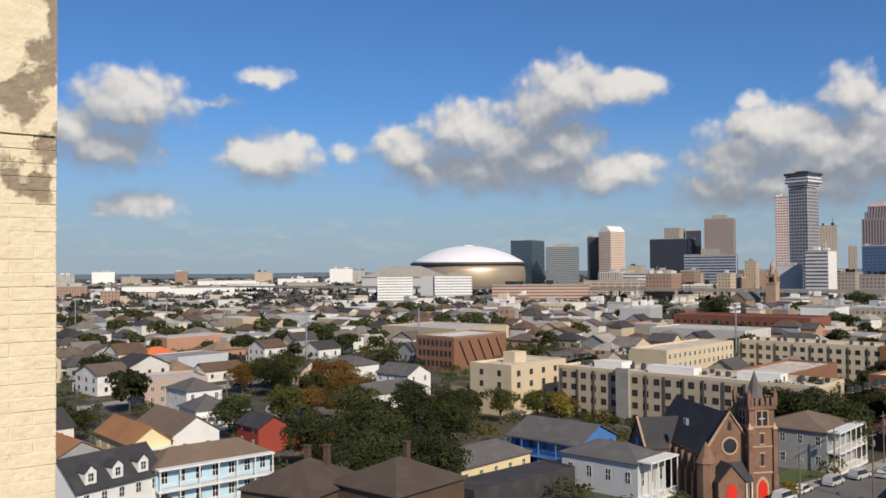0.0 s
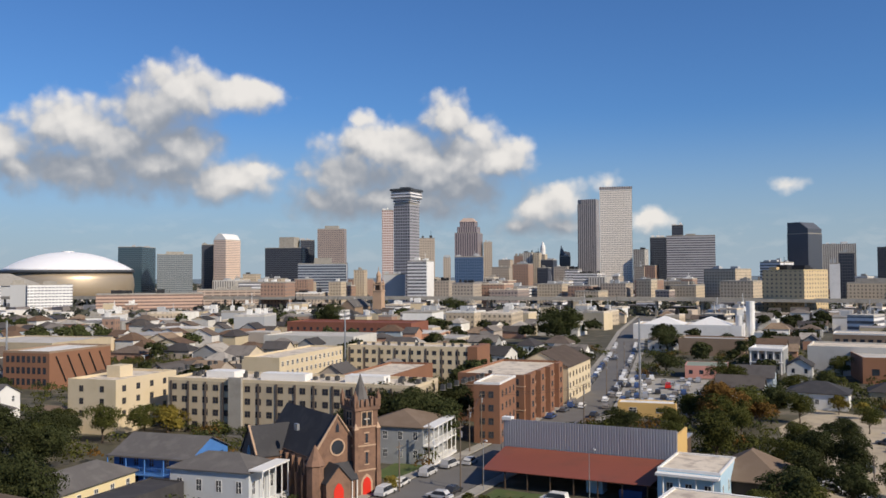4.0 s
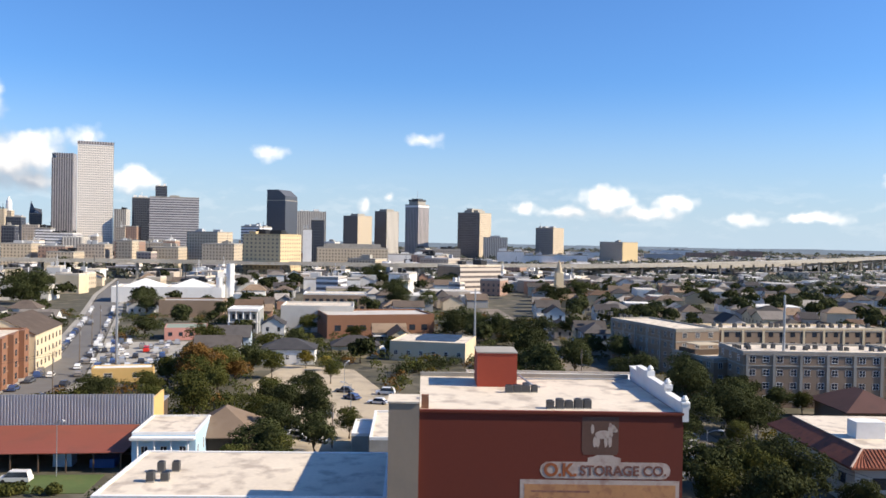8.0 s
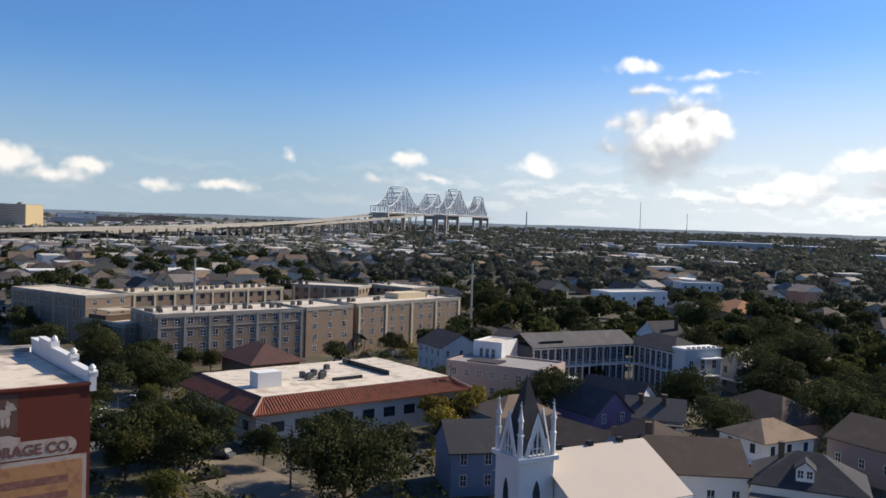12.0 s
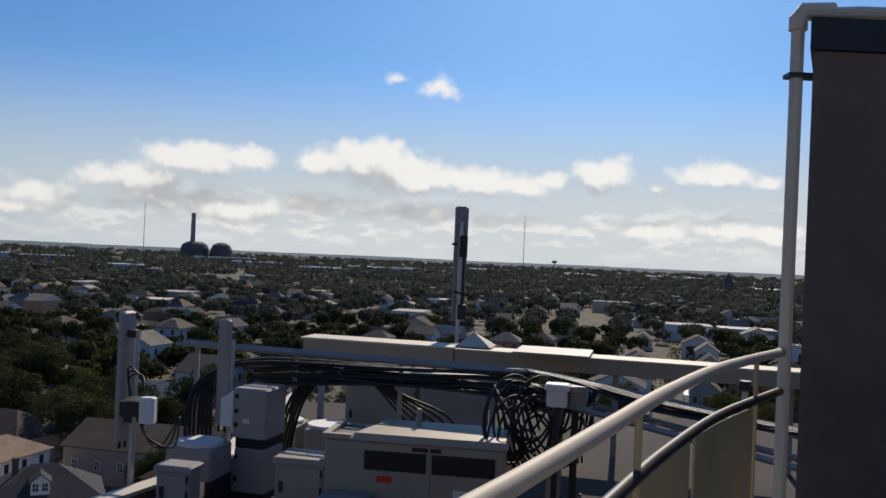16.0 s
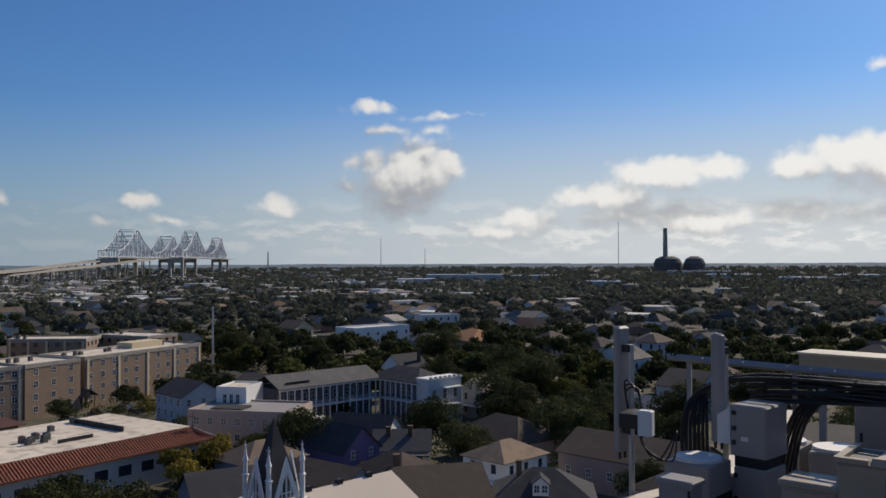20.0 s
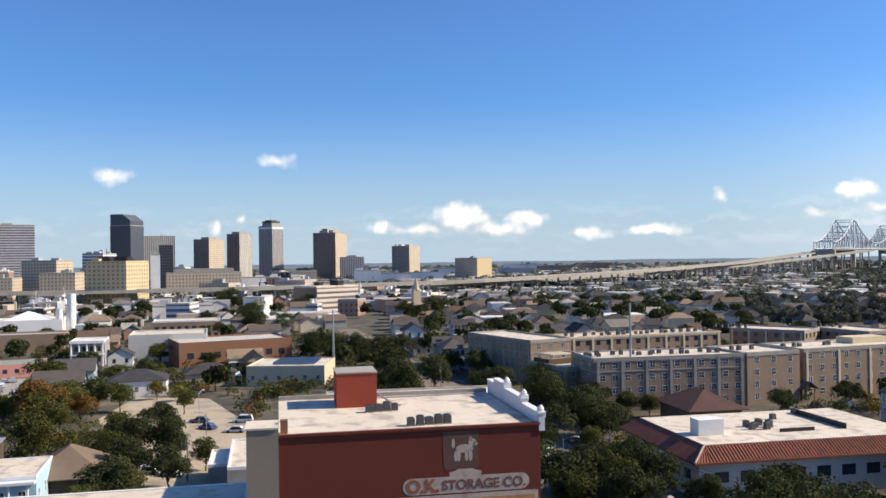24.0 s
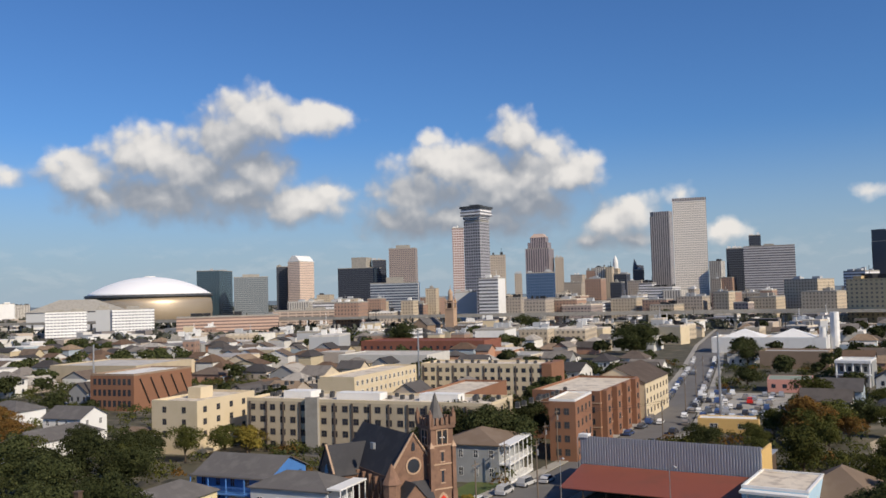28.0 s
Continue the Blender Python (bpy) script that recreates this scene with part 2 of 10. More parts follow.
def rgba(c):
    return (c[0], c[1], c[2], 1.0)


def shade(c, k):
    return tuple(min(1.0, v * k) for v in c)


def surf(name, col, rough=0.8, var=0.18, scale=0.6, fine=9.0, bump=0.15, stain=0.0, stain_col=None, metal=0.0, choices=None, island=False, spec=0.4):
    """Paint, plaster, stone and the like: large and fine variation, stains with their own shape, a little relief.
    choices: more base colours, one for each object at random."""
    m, nodes, links, bsdf = base_material(name)
    pos = nodes.new("ShaderNodeNewGeometry").outputs["Position"]
    big = noise_tex(nodes, links, pos, scale * 0.35, 3)
    small = noise_tex(nodes, links, pos, fine * 0.35, 5)
    c = rgba(col)
    if choices:
        ramp = nodes.new("ShaderNodeValToRGB")
        ramp.color_ramp.interpolation = "CONSTANT"
        cols = [col] + list(choices)
        el0 = ramp.color_ramp.elements
        while len(el0) < len(cols):
            el0.new(0.5)
        for i, k in enumerate(cols):
            el0[i].position, el0[i].color = i / len(cols), rgba(k)
        if island:
            links.new(nodes["Geometry"].outputs["Random Per Island"], ramp.inputs[0])
        else:
            links.new(nodes.new("ShaderNodeObjectInfo").outputs["Random"], ramp.inputs[0])
        c = ramp.outputs[0]
    f1 = node_math(nodes, links, "MULTIPLY_ADD", big, 2 * var)
    nodes[-1].inputs[2].default_value = 1 - var
    f2 = node_math(nodes, links, "MULTIPLY_ADD", small, var * 1.2)
    nodes[-1].inputs[2].default_value = 1 - var * 0.6
    f = node_math(nodes, links, "MULTIPLY", f1, f2)
    comb = nodes.new("ShaderNodeCombineXYZ")
    for i in range(3):
        links.new(f, comb.inputs[i])
    c = mix_rgb(nodes, links, 1.0, c, comb.outputs[0], "MULTIPLY")
    if stain:
        s = noise_tex(nodes, links, pos, scale, 6)
        r = nodes.new("ShaderNodeMapRange")
        links.new(s, r.inputs[0])
        r.inputs[1].default_value, r.inputs[2].default_value = 0.5, 0.66
        r.inputs[3].default_value, r.inputs[4].default_value = 0.0, stain
        c = mix_rgb(nodes, links, r.outputs[0], c, rgba(stain_col or shade(col, 0.4)))
    links.new(c, bsdf.inputs["Base Color"])
    bsdf.inputs["Roughness"].default_value, bsdf.inputs["Metallic"].default_value = rough, metal
    bsdf.inputs["Specular IOR Level"].default_value = spec
    if bump:
        b = nodes.new("ShaderNodeBump")
        b.inputs["Strength"].default_value, b.inputs["Distance"].default_value = bump, 0.03
        links.new(small, b.inputs["Height"])
        links.new(b.outputs[0], bsdf.inputs["Normal"])
    return m


def facade(name, wall, glass, cw, ch, fw, fh, rough=0.35, gmetal=0.0, jitter=0.25, wrough=0.7):
    """A far facade: a grid of windows cw x ch metres, of which the glass takes fw x fh."""
    m, nodes, links, bsdf = base_material(name)
    co = nodes.new("ShaderNodeTexCoord")
    sp = nodes.new("ShaderNodeSeparateXYZ")
    links.new(co.outputs["Object"], sp.inputs[0])
    sn = nodes.new("ShaderNodeSeparateXYZ")
    links.new(co.outputs["Normal"], sn.inputs[0])
    side = node_math(nodes, links, "GREATER_THAN", node_math(nodes, links, "ABSOLUTE", sn.outputs[0]), 0.6)
    top = node_math(nodes, links, "LESS_THAN", node_math(nodes, links, "ABSOLUTE", sn.outputs[2]), 0.5)
    u = nodes.new("ShaderNodeMix")
    links.new(side, u.inputs[0]), links.new(sp.outputs[0], u.inputs[2]), links.new(sp.outputs[1], u.inputs[3])
    us = node_math(nodes, links, "DIVIDE", u.outputs[0], cw)
    vs = node_math(nodes, links, "DIVIDE", sp.outputs[2], ch)
    fu = node_math(nodes, links, "FRACT", node_math(nodes, links, "ADD", us, 100.5))
    fv = node_math(nodes, links, "FRACT", node_math(nodes, links, "ADD", vs, 100.25))
    a = node_math(nodes, links, "LESS_THAN", fu, fw)
    b = node_math(nodes, links, "LESS_THAN", fv, fh)
    g = node_math(nodes, links, "MULTIPLY", node_math(nodes, links, "MULTIPLY", a, b), top)
    cell = nodes.new("ShaderNodeCombineXYZ")
    links.new(node_math(nodes, links, "FLOOR", us), cell.inputs[0])
    links.new(node_math(nodes, links, "FLOOR", vs), cell.inputs[1])
    wnz = nodes.new("ShaderNodeTexWhiteNoise")
    links.new(cell.outputs[0], wnz.inputs["Vector"])
    gl = mix_rgb(nodes, links, node_math(nodes, links, "MULTIPLY", wnz.outputs[0], jitter), rgba(glass), rgba(shade(wall, 0.8)))
    big = noise_tex(nodes, links, co.outputs["Object"], 0.05, 4)
    wl2 = mix_rgb(nodes, links, big, rgba(shade(wall, 0.86)), rgba(shade(wall, 1.12)))
    links.new(mix_rgb(nodes, links, g, wl2, gl), bsdf.inputs["Base Color"])
    rr = nodes.new("ShaderNodeMix")
    links.new(g, rr.inputs[0])
    rr.inputs[2].default_value, rr.inputs[3].default_value = wrough, rough
    links.new(rr.outputs[0], bsdf.inputs["Roughness"])
    if gmetal:
        links.new(node_math(nodes, links, "MULTIPLY", g, gmetal), bsdf.inputs["Metallic"])
    return m


def leaf_mat(name, cols, rough=0.6):
    """Leaves that differ clump by clump and tree by tree."""
    m, nodes, links, bsdf = base_material(name)
    geo = nodes.new("ShaderNodeNewGeometry")
    ramp = nodes.new("ShaderNodeValToRGB")
    els = ramp.color_ramp.elements
    while len(els) < len(cols):
        els.new(0.5)
    for i, k in enumerate(cols):
        els[i].position, els[i].color = i / (len(cols) - 1), rgba(k)
    clump = noise_tex(nodes, links, geo.outputs["Position"], 0.55, 3)
    spread = nodes.new("ShaderNodeMapRange")
    links.new(clump, spread.inputs[0])
    spread.inputs[1].default_value, spread.inputs[2].default_value = 0.3, 0.7
    tone = node_math(nodes, links, "ADD", node_math(nodes, links, "MULTIPLY", geo.outputs["Random Per Island"], 0.4), node_math(nodes, links, "MULTIPLY", spread.outputs[0], 0.6))
    links.new(tone, ramp.inputs[0])
    info = nodes.new("ShaderNodeObjectInfo")
    k = node_math(nodes, links, "MULTIPLY_ADD", info.outputs["Random"], 0.7)
    nodes[-1].inputs[2].default_value = 0.65
    comb = nodes.new("ShaderNodeCombineXYZ")
    for i in range(3):
        links.new(k, comb.inputs[i])
    c = mix_rgb(nodes, links, 1.0, ramp.outputs[0], comb.outputs[0], "MULTIPLY")
    links.new(c, bsdf.inputs["Base Color"])
    bsdf.inputs["Roughness"].default_value = 0.85
    bsdf.inputs["Specular IOR Level"].default_value = 0.08
    glow = nodes.new("ShaderNodeBsdfTranslucent")
    links.new(c, glow.inputs["Color"])
    both = nodes.new("ShaderNodeMixShader")
    both.inputs[0].default_value = 0.28
    links.new(bsdf.outputs[0], both.inputs[1]), links.new(glow.outputs[0], both.inputs[2])
    links.new(both.outputs[0], nodes["Material Output"].inputs[0])
    return m


def glass_mat(name, col=(0.03, 0.035, 0.045)):
    m, nodes, links, bsdf = base_material(name)
    pos = nodes.new("ShaderNodeNewGeometry").outputs["Position"]
    n = noise_tex(nodes, links, pos, 0.4, 2)
    links.new(mix_rgb(nodes, links, n, rgba(shade(col, 0.6)), rgba(shade(col, 1.6))), bsdf.inputs["Base Color"])
    bsdf.inputs["Roughness"].default_value = 0.12
    bsdf.inputs["Specular IOR Level"].default_value = 0.6
    return m


M = {}
M["ground"] = surf("ground_soil", (0.072, 0.066, 0.043), 0.95, 0.4, 0.12, 1.6, 0.3, 0.65, (0.18, 0.155, 0.115))
M["grass"] = surf("grass", (0.07, 0.10, 0.028), 0.95, 0.35, 0.3, 6, 0.4, 0.5, (0.12, 0.115, 0.04))
M["asphalt"] = surf("asphalt", (0.135, 0.128, 0.118), 0.9, 0.2, 0.2, 8, 0.2, 0.5, (0.16, 0.155, 0.15))
M["concrete"] = surf("concrete", (0.33, 0.31, 0.27), 0.9, 0.15, 0.3, 6, 0.2, 0.5, (0.22, 0.2, 0.17))
M["sand_lot"] = surf("sandy_lot", (0.42, 0.35, 0.25), 0.95, 0.2, 0.15, 4, 0.3, 0.6, (0.24, 0.21, 0.16))
M["dirt_road"] = surf("dusty_worn_road", (0.20, 0.165, 0.125), 0.95, 0.25, 0.2, 5, 0.2, 0.6, (0.12, 0.105, 0.09))
M["white_roof"] = surf("white_roof_coating", (0.64, 0.56, 0.445), 0.8, 0.2, 0.45, 6, 0.1, 0.85, (0.37, 0.31, 0.25))
M["white_paint"] = surf("white_paint", (0.74, 0.73, 0.70), 0.6, 0.07, 0.4, 6, 0.08, 0.2, (0.5, 0.48, 0.44))
M["cream"] = surf("cream_stucco", (0.6, 0.5, 0.34), 0.85, 0.07, 0.2, 6, 0.1, 0.25, (0.45, 0.36, 0.2))
M["tan"] = surf("tan_stucco", (0.47, 0.39, 0.27), 0.85, 0.08, 0.2, 6, 0.1, 0.3, (0.3, 0.25, 0.18))
M["brick_orange"] = surf("orange_brick", (0.235, 0.115, 0.066), 0.9, 0.15, 0.4, 10, 0.2, 0.3, (0.22, 0.11, 0.07))
M["brick_red"] = surf("red_brick", (0.22, 0.085, 0.055), 0.9, 0.15, 0.4, 10, 0.2, 0.3, (0.15, 0.06, 0.04))
M["brick_tan"] = surf("tan_brick", (0.275, 0.198, 0.137), 0.9, 0.14, 0.3, 10, 0.2, 0.3, (0.21, 0.15, 0.105))
M["oxblood"] = surf("oxblood_painted_brick", (0.15, 0.030, 0.016), 0.8, 0.10, 0.25, 8, 0.15, 0.25, (0.11, 0.03, 0.02))
M["stone_trim"] = surf("sandstone_trim", (0.44, 0.30, 0.20), 0.85, 0.12, 0.6, 9, 0.1)
M["glass"] = glass_mat("window_glass")
M["glass_blue"] = glass_mat("blue_window_glass", (0.05, 0.08, 0.13))
M["dark_metal"] = surf("dark_metal", (0.04, 0.04, 0.042), 0.5, 0.2, 1, 8, 0.05, metal=0.6)
M["grey_metal"] = surf("galvanised_metal", (0.42, 0.43, 0.44), 0.42, 0.12, 1, 8, 0.05, 0.3, (0.3, 0.3, 0.3), metal=0.7)
M["shingle_grey"] = surf("grey_shingles", (0.115, 0.108, 0.104), 0.9, 0.2, 0.4, 12, 0.3, 0.4, (0.18, 0.17, 0.16), spec=0.2)
M["shingle_dark"] = surf("charcoal_shingles", (0.05, 0.05, 0.054), 0.9, 0.2, 0.4, 12, 0.3, 0.4, (0.085, 0.08, 0.08), spec=0.2)
M["shingle_brown"] = surf("brown_shingles", (0.17, 0.125, 0.09), 0.9, 0.2, 0.4, 12, 0.3, 0.4, (0.22, 0.17, 0.13), spec=0.2)
M["shingle_umber"] = surf("dark_umber_shingles", (0.085, 0.065, 0.052), 0.9, 0.2, 0.4, 12, 0.3, 0.4, (0.13, 0.10, 0.08), spec=0.2)
M["shingle_orange"] = surf("rust_brown_shingles", (0.33, 0.16, 0.07), 0.9, 0.2, 0.4, 12, 0.3, 0.4, (0.25, 0.12, 0.055))
M["red_roof"] = surf("red_tile_roof", (0.205, 0.062, 0.033), 0.85, 0.3, 0.9, 12, 0.4, 0.6, (0.105, 0.042, 0.03))
M["rust_roof"] = surf("rusty_red_metal_roof", (0.22, 0.065, 0.04), 0.6, 0.15, 0.2, 8, 0.1, 0.4, (0.15, 0.06, 0.04))
M["wood_dark"] = surf("dark_wood", (0.09, 0.06, 0.04), 0.8, 0.2, 1, 9, 0.2)
M["bark"] = surf("bark", (0.10, 0.075, 0.055), 0.95, 0.25, 2, 12, 0.4)
M["red_door"] = surf("red_painted_door", (0.62, 0.03, 0.015), 0.5, 0.1, 1, 8, 0.05)
M["blue_paint"] = surf("bright_blue_clapboard", (0.07, 0.20, 0.50), 0.6, 0.1, 0.4, 8, 0.1, 0.2, (0.05, 0.14, 0.36))
M["pale_blue"] = surf("pale_blue_clapboard", (0.42, 0.60, 0.72), 0.6, 0.08, 0.4, 8, 0.1, 0.2, (0.35, 0.48, 0.58))
M["pale_yellow"] = surf("pale_yellow_clapboard", (0.74, 0.62, 0.36), 0.6, 0.08, 0.4, 8, 0.1, 0.2, (0.58, 0.48, 0.3))
M["yellow"] = surf("yellow_clapboard", (0.75, 0.50, 0.13), 0.6, 0.08, 0.4, 8, 0.1, 0.2, (0.6, 0.4, 0.13))
M["grey_paint"] = surf("grey_clapboard", (0.30, 0.31, 0.31), 0.7, 0.1, 0.4, 8, 0.1, 0.3, (0.22, 0.22, 0.22))
M["red_paint"] = surf("brick_red_clapboard", (0.50, 0.085, 0.03), 0.6, 0.1, 0.4, 8, 0.1, 0.2, (0.36, 0.07, 0.03))
M["purple"] = surf("purple_clapboard", (0.13, 0.10, 0.20), 0.7, 0.1, 0.4, 8, 0.1)
M["pink"] = surf("faded_pink_stucco", (0.43, 0.33, 0.275), 0.85, 0.1, 0.2, 6, 0.1, 0.4, (0.42, 0.32, 0.26))
M["house_walls"] = surf("house_paint", (0.62, 0.60, 0.55), 0.7, 0.1, 0.4, 8, 0.1, 0.2, None, 0, [(0.70, 0.69, 0.66), (0.5, 0.42, 0.28), (0.66, 0.64, 0.6), (0.36, 0.42, 0.46), (0.42, 0.36, 0.3), (0.6, 0.5, 0.36), (0.3, 0.3, 0.29), (0.7, 0.68, 0.62), (0.45, 0.25, 0.16)])
M["house_roofs"] = surf("house_shingles", (0.10, 0.088, 0.08), 0.95, 0.2, 0.4, 12, 0.3, 0.3, None, 0, [(0.055, 0.052, 0.052), (0.12, 0.095, 0.078), (0.13, 0.085, 0.058), (0.085, 0.075, 0.068), (0.2, 0.18, 0.16), (0.06, 0.055, 0.055), (0.15, 0.115, 0.09), (0.095, 0.088, 0.085), (0.36, 0.33, 0.29), (0.26, 0.19, 0.13)], spec=0.2)
M["flat_roofs"] = surf("flat_roof_coating", (0.6, 0.57, 0.52), 0.85, 0.12, 0.2, 5, 0.1, 0.4, None, 0, [(0.36, 0.34, 0.32), (0.7, 0.68, 0.63), (0.28, 0.26, 0.25), (0.5, 0.47, 0.42)])
M["block_walls"] = surf("commercial_walls", (0.5, 0.42, 0.32), 0.85, 0.1, 0.3, 8, 0.15, 0.3, None, 0, [(0.33, 0.17, 0.11), (0.6, 0.56, 0.48), (0.38, 0.26, 0.18), (0.66, 0.63, 0.57), (0.44, 0.38, 0.32), (0.3, 0.28, 0.27)])
M["far_walls"] = surf("far_house_paint", (0.62, 0.60, 0.55), 0.7, 0.1, 0.4, 8, 0.1, 0.2, None, 0, [(0.70, 0.69, 0.66), (0.5, 0.42, 0.28), (0.66, 0.64, 0.6), (0.36, 0.42, 0.46), (0.42, 0.36, 0.3), (0.6, 0.5, 0.36), (0.3, 0.3, 0.29), (0.7, 0.68, 0.62), (0.45, 0.25, 0.16)], True)
M["far_shingles"] = surf("far_shingles", (0.10, 0.088, 0.08), 0.95, 0.2, 0.4, 12, 0.3, 0.3, None, 0, [(0.055, 0.052, 0.052), (0.12, 0.095, 0.078), (0.13, 0.085, 0.058), (0.085, 0.075, 0.068), (0.2, 0.18, 0.16), (0.06, 0.055, 0.055), (0.15, 0.115, 0.09), (0.095, 0.088, 0.085), (0.36, 0.33, 0.29), (0.26, 0.19, 0.13)], True, spec=0.2)
M["far_flats"] = surf("far_flat_roofs", (0.6, 0.57, 0.52), 0.85, 0.12, 0.2, 5, 0.1, 0.4, None, 0, [(0.36, 0.34, 0.32), (0.7, 0.68, 0.63), (0.28, 0.26, 0.25), (0.5, 0.47, 0.42)], True)
M["leaf_oak"] = leaf_mat("live_oak_leaves", [(0.022, 0.028, 0.011), (0.040, 0.048, 0.018), (0.058, 0.066, 0.026), (0.09, 0.095, 0.038)])
# Paler leaves for far woods: the haze of distance sits in the colour.
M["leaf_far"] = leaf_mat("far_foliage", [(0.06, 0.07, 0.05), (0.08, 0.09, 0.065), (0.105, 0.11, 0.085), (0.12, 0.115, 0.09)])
M["leaf_olive"] = leaf_mat("olive_leaves", [(0.035, 0.045, 0.014), (0.075, 0.08, 0.022), (0.11, 0.105, 0.03)])
M["leaf_gold"] = leaf_mat("yellowing_leaves", [(0.10, 0.09, 0.02), (0.19, 0.15, 0.03), (0.25, 0.19, 0.045)])
M["leaf_rust"] = leaf_mat("rust_brown_leaves", [(0.075, 0.05, 0.016), (0.16, 0.085, 0.025), (0.09, 0.08, 0.025)])
M["car_paint"] = surf("car_paint", (0.6, 0.6, 0.6), 0.25, 0.03, 1, 5, 0.0, 0, None, 0, [(0.04, 0.04, 0.045), (0.75, 0.75, 0.74), (0.3, 0.31, 0.33), (0.10, 0.11, 0.13), (0.5, 0.5, 0.5), (0.05, 0.08, 0.18), (0.70, 0.69, 0.66), (0.22, 0.2, 0.18)], spec=0.6)
M["car_red"] = surf("red_car_paint", (0.6, 0.03, 0.02), 0.25, 0.03, 1, 5, 0.0)
M["rubber"] = surf("rubber", (0.02, 0.02, 0.02), 0.8, 0.1, 1, 5, 0.0)
M["pole_wood"] = surf("weathered_pole_wood", (0.16, 0.125, 0.095), 0.9, 0.2, 1, 9, 0.2)
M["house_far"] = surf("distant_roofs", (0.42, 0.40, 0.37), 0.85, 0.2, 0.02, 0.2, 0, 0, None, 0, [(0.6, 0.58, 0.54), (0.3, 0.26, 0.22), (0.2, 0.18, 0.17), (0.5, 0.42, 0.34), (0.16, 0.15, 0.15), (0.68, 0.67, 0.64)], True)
# Darker roof palette towards the sun: backlight is put into the colours.
M["far_backlit"] = surf("dull_distant_roofs", (0.13, 0.12, 0.115), 0.9, 0.2, 0.02, 0.2, 0, 0, None, 0, [(0.2, 0.19, 0.18), (0.09, 0.085, 0.085), (0.16, 0.14, 0.12), (0.34, 0.33, 0.32), (0.11, 0.1, 0.1)], True, 0.2)
M["sheet_roof"] = surf("pale_sheet_roof", (0.6, 0.61, 0.62), 0.35, 0.1, 0.05, 1, 0, metal=0.2)
M["black"] = surf("black_rubber_cable", (0.015, 0.015, 0.016), 0.55, 0.1, 1, 5, 0.0)

# ---- building blocks ----
class Geo:
    """Collects vertices, faces and material slots of one mesh."""

    def __init__(self):
        self.v, self.f, self.m = [], [], []

    def add(self, verts, faces, m=0):
        n = len(self.v)
        self.v += [tuple(p) for p in verts]
        self.f += [tuple(n + i for i in f) for f in faces]
        self.m += [m] * len(faces)
        return self

    def box(self, x0, y0, z0, x1, y1, z1, m=0):
        vs = [(x, y, z) for z in (z0, z1) for y in (y0, y1) for x in (x0, x1)]
        return self.add(vs, [(0, 2, 3, 1), (4, 5, 7, 6), (0, 1, 5, 4), (2, 6, 7, 3), (0, 4, 6, 2), (1, 3, 7, 5)], m)

    def cham(self, x0, y0, z0, x1, y1, z1, c=0.05, m=0):
        """A box with chamfered upright and top edges."""
        ring = lambda i, z: [(x0 + c + i, y0 + i, z), (x1 - c - i, y0 + i, z), (x1 - i, y0 + c + i, z), (x1 - i, y1 - c - i, z),
                             (x1 - c - i, y1 - i, z), (x0 + c + i, y1 - i, z), (x0 + i, y1 - c - i, z), (x0 + i, y0 + c + i, z)]
        vs = ring(0, z0) + ring(0, z1 - c) + ring(c, z1)
        fs = [tuple(range(7, -1, -1)), tuple(range(16, 24))]
        for k in (0, 8):
            fs += [(k + i, k + (i + 1) % 8, k + 8 + (i + 1) % 8, k + 8 + i) for i in range(8)]
        return self.add(vs, fs, m)

    def cyl(self, x, y, z0, z1, r, n=10, r2=None, m=0):
        r2 = r if r2 is None else r2
        vs = [(x + q * math.cos(2 * math.pi * i / n), y + q * math.sin(2 * math.pi * i / n), z) for z, q in ((z0, r), (z1, r2)) for i in range(n)]
        fs = [(i, (i + 1) % n, n + (i + 1) % n, n + i) for i in range(n)] + [tuple(range(n - 1, -1, -1)), tuple(range(n, 2 * n))]
        return self.add(vs, fs, m)

    def lathe(self, prof, n=24, m=0, x=0.0, y=0.0):
        """prof: (radius, z) from the bottom up."""
        vs = [(x + r * math.cos(2 * math.pi * i / n), y + r * math.sin(2 * math.pi * i / n), z) for r, z in prof for i in range(n)]
        fs = [(k * n + i, k * n + (i + 1) % n, (k + 1) * n + (i + 1) % n, (k + 1) * n + i) for k in range(len(prof) - 1) for i in range(n)]
        fs += [tuple(range(n - 1, -1, -1)), tuple(range((len(prof) - 1) * n, len(prof) * n))]
        return self.add(vs, fs, m)

    def tube(self, pts, r, n=6, r2=None, m=0):
        pts = [Vector(p) for p in pts]
        vs = []
        for i, p in enumerate(pts):
            d = (pts[min(i + 1, len(pts) - 1)] - pts[max(i - 1, 0)]).normalized()
            a = d.cross((0, 0, 1) if abs(d.z) < 0.95 else (1, 0, 0)).normalized()
            b = d.cross(a)
            q = r if r2 is None else r + (r2 - r) * i / (len(pts) - 1)
            vs += [p + q * (a * math.cos(2 * math.pi * k / n) + b * math.sin(2 * math.pi * k / n)) for k in range(n)]
        fs = [(i * n + k, (i + 1) * n + k, (i + 1) * n + (k + 1) % n, i * n + (k + 1) % n) for i in range(len(pts) - 1) for k in range(n)]
        fs += [tuple(range(n)), tuple(range(len(pts) * n - 1, (len(pts) - 1) * n - 1, -1))]
        return self.add(vs, fs, m)

    def bar(self, p, q, s, m=0):
        """A square bar of side s between two points."""
        return self.tube([p, q], s * 0.6, 4, m=m)

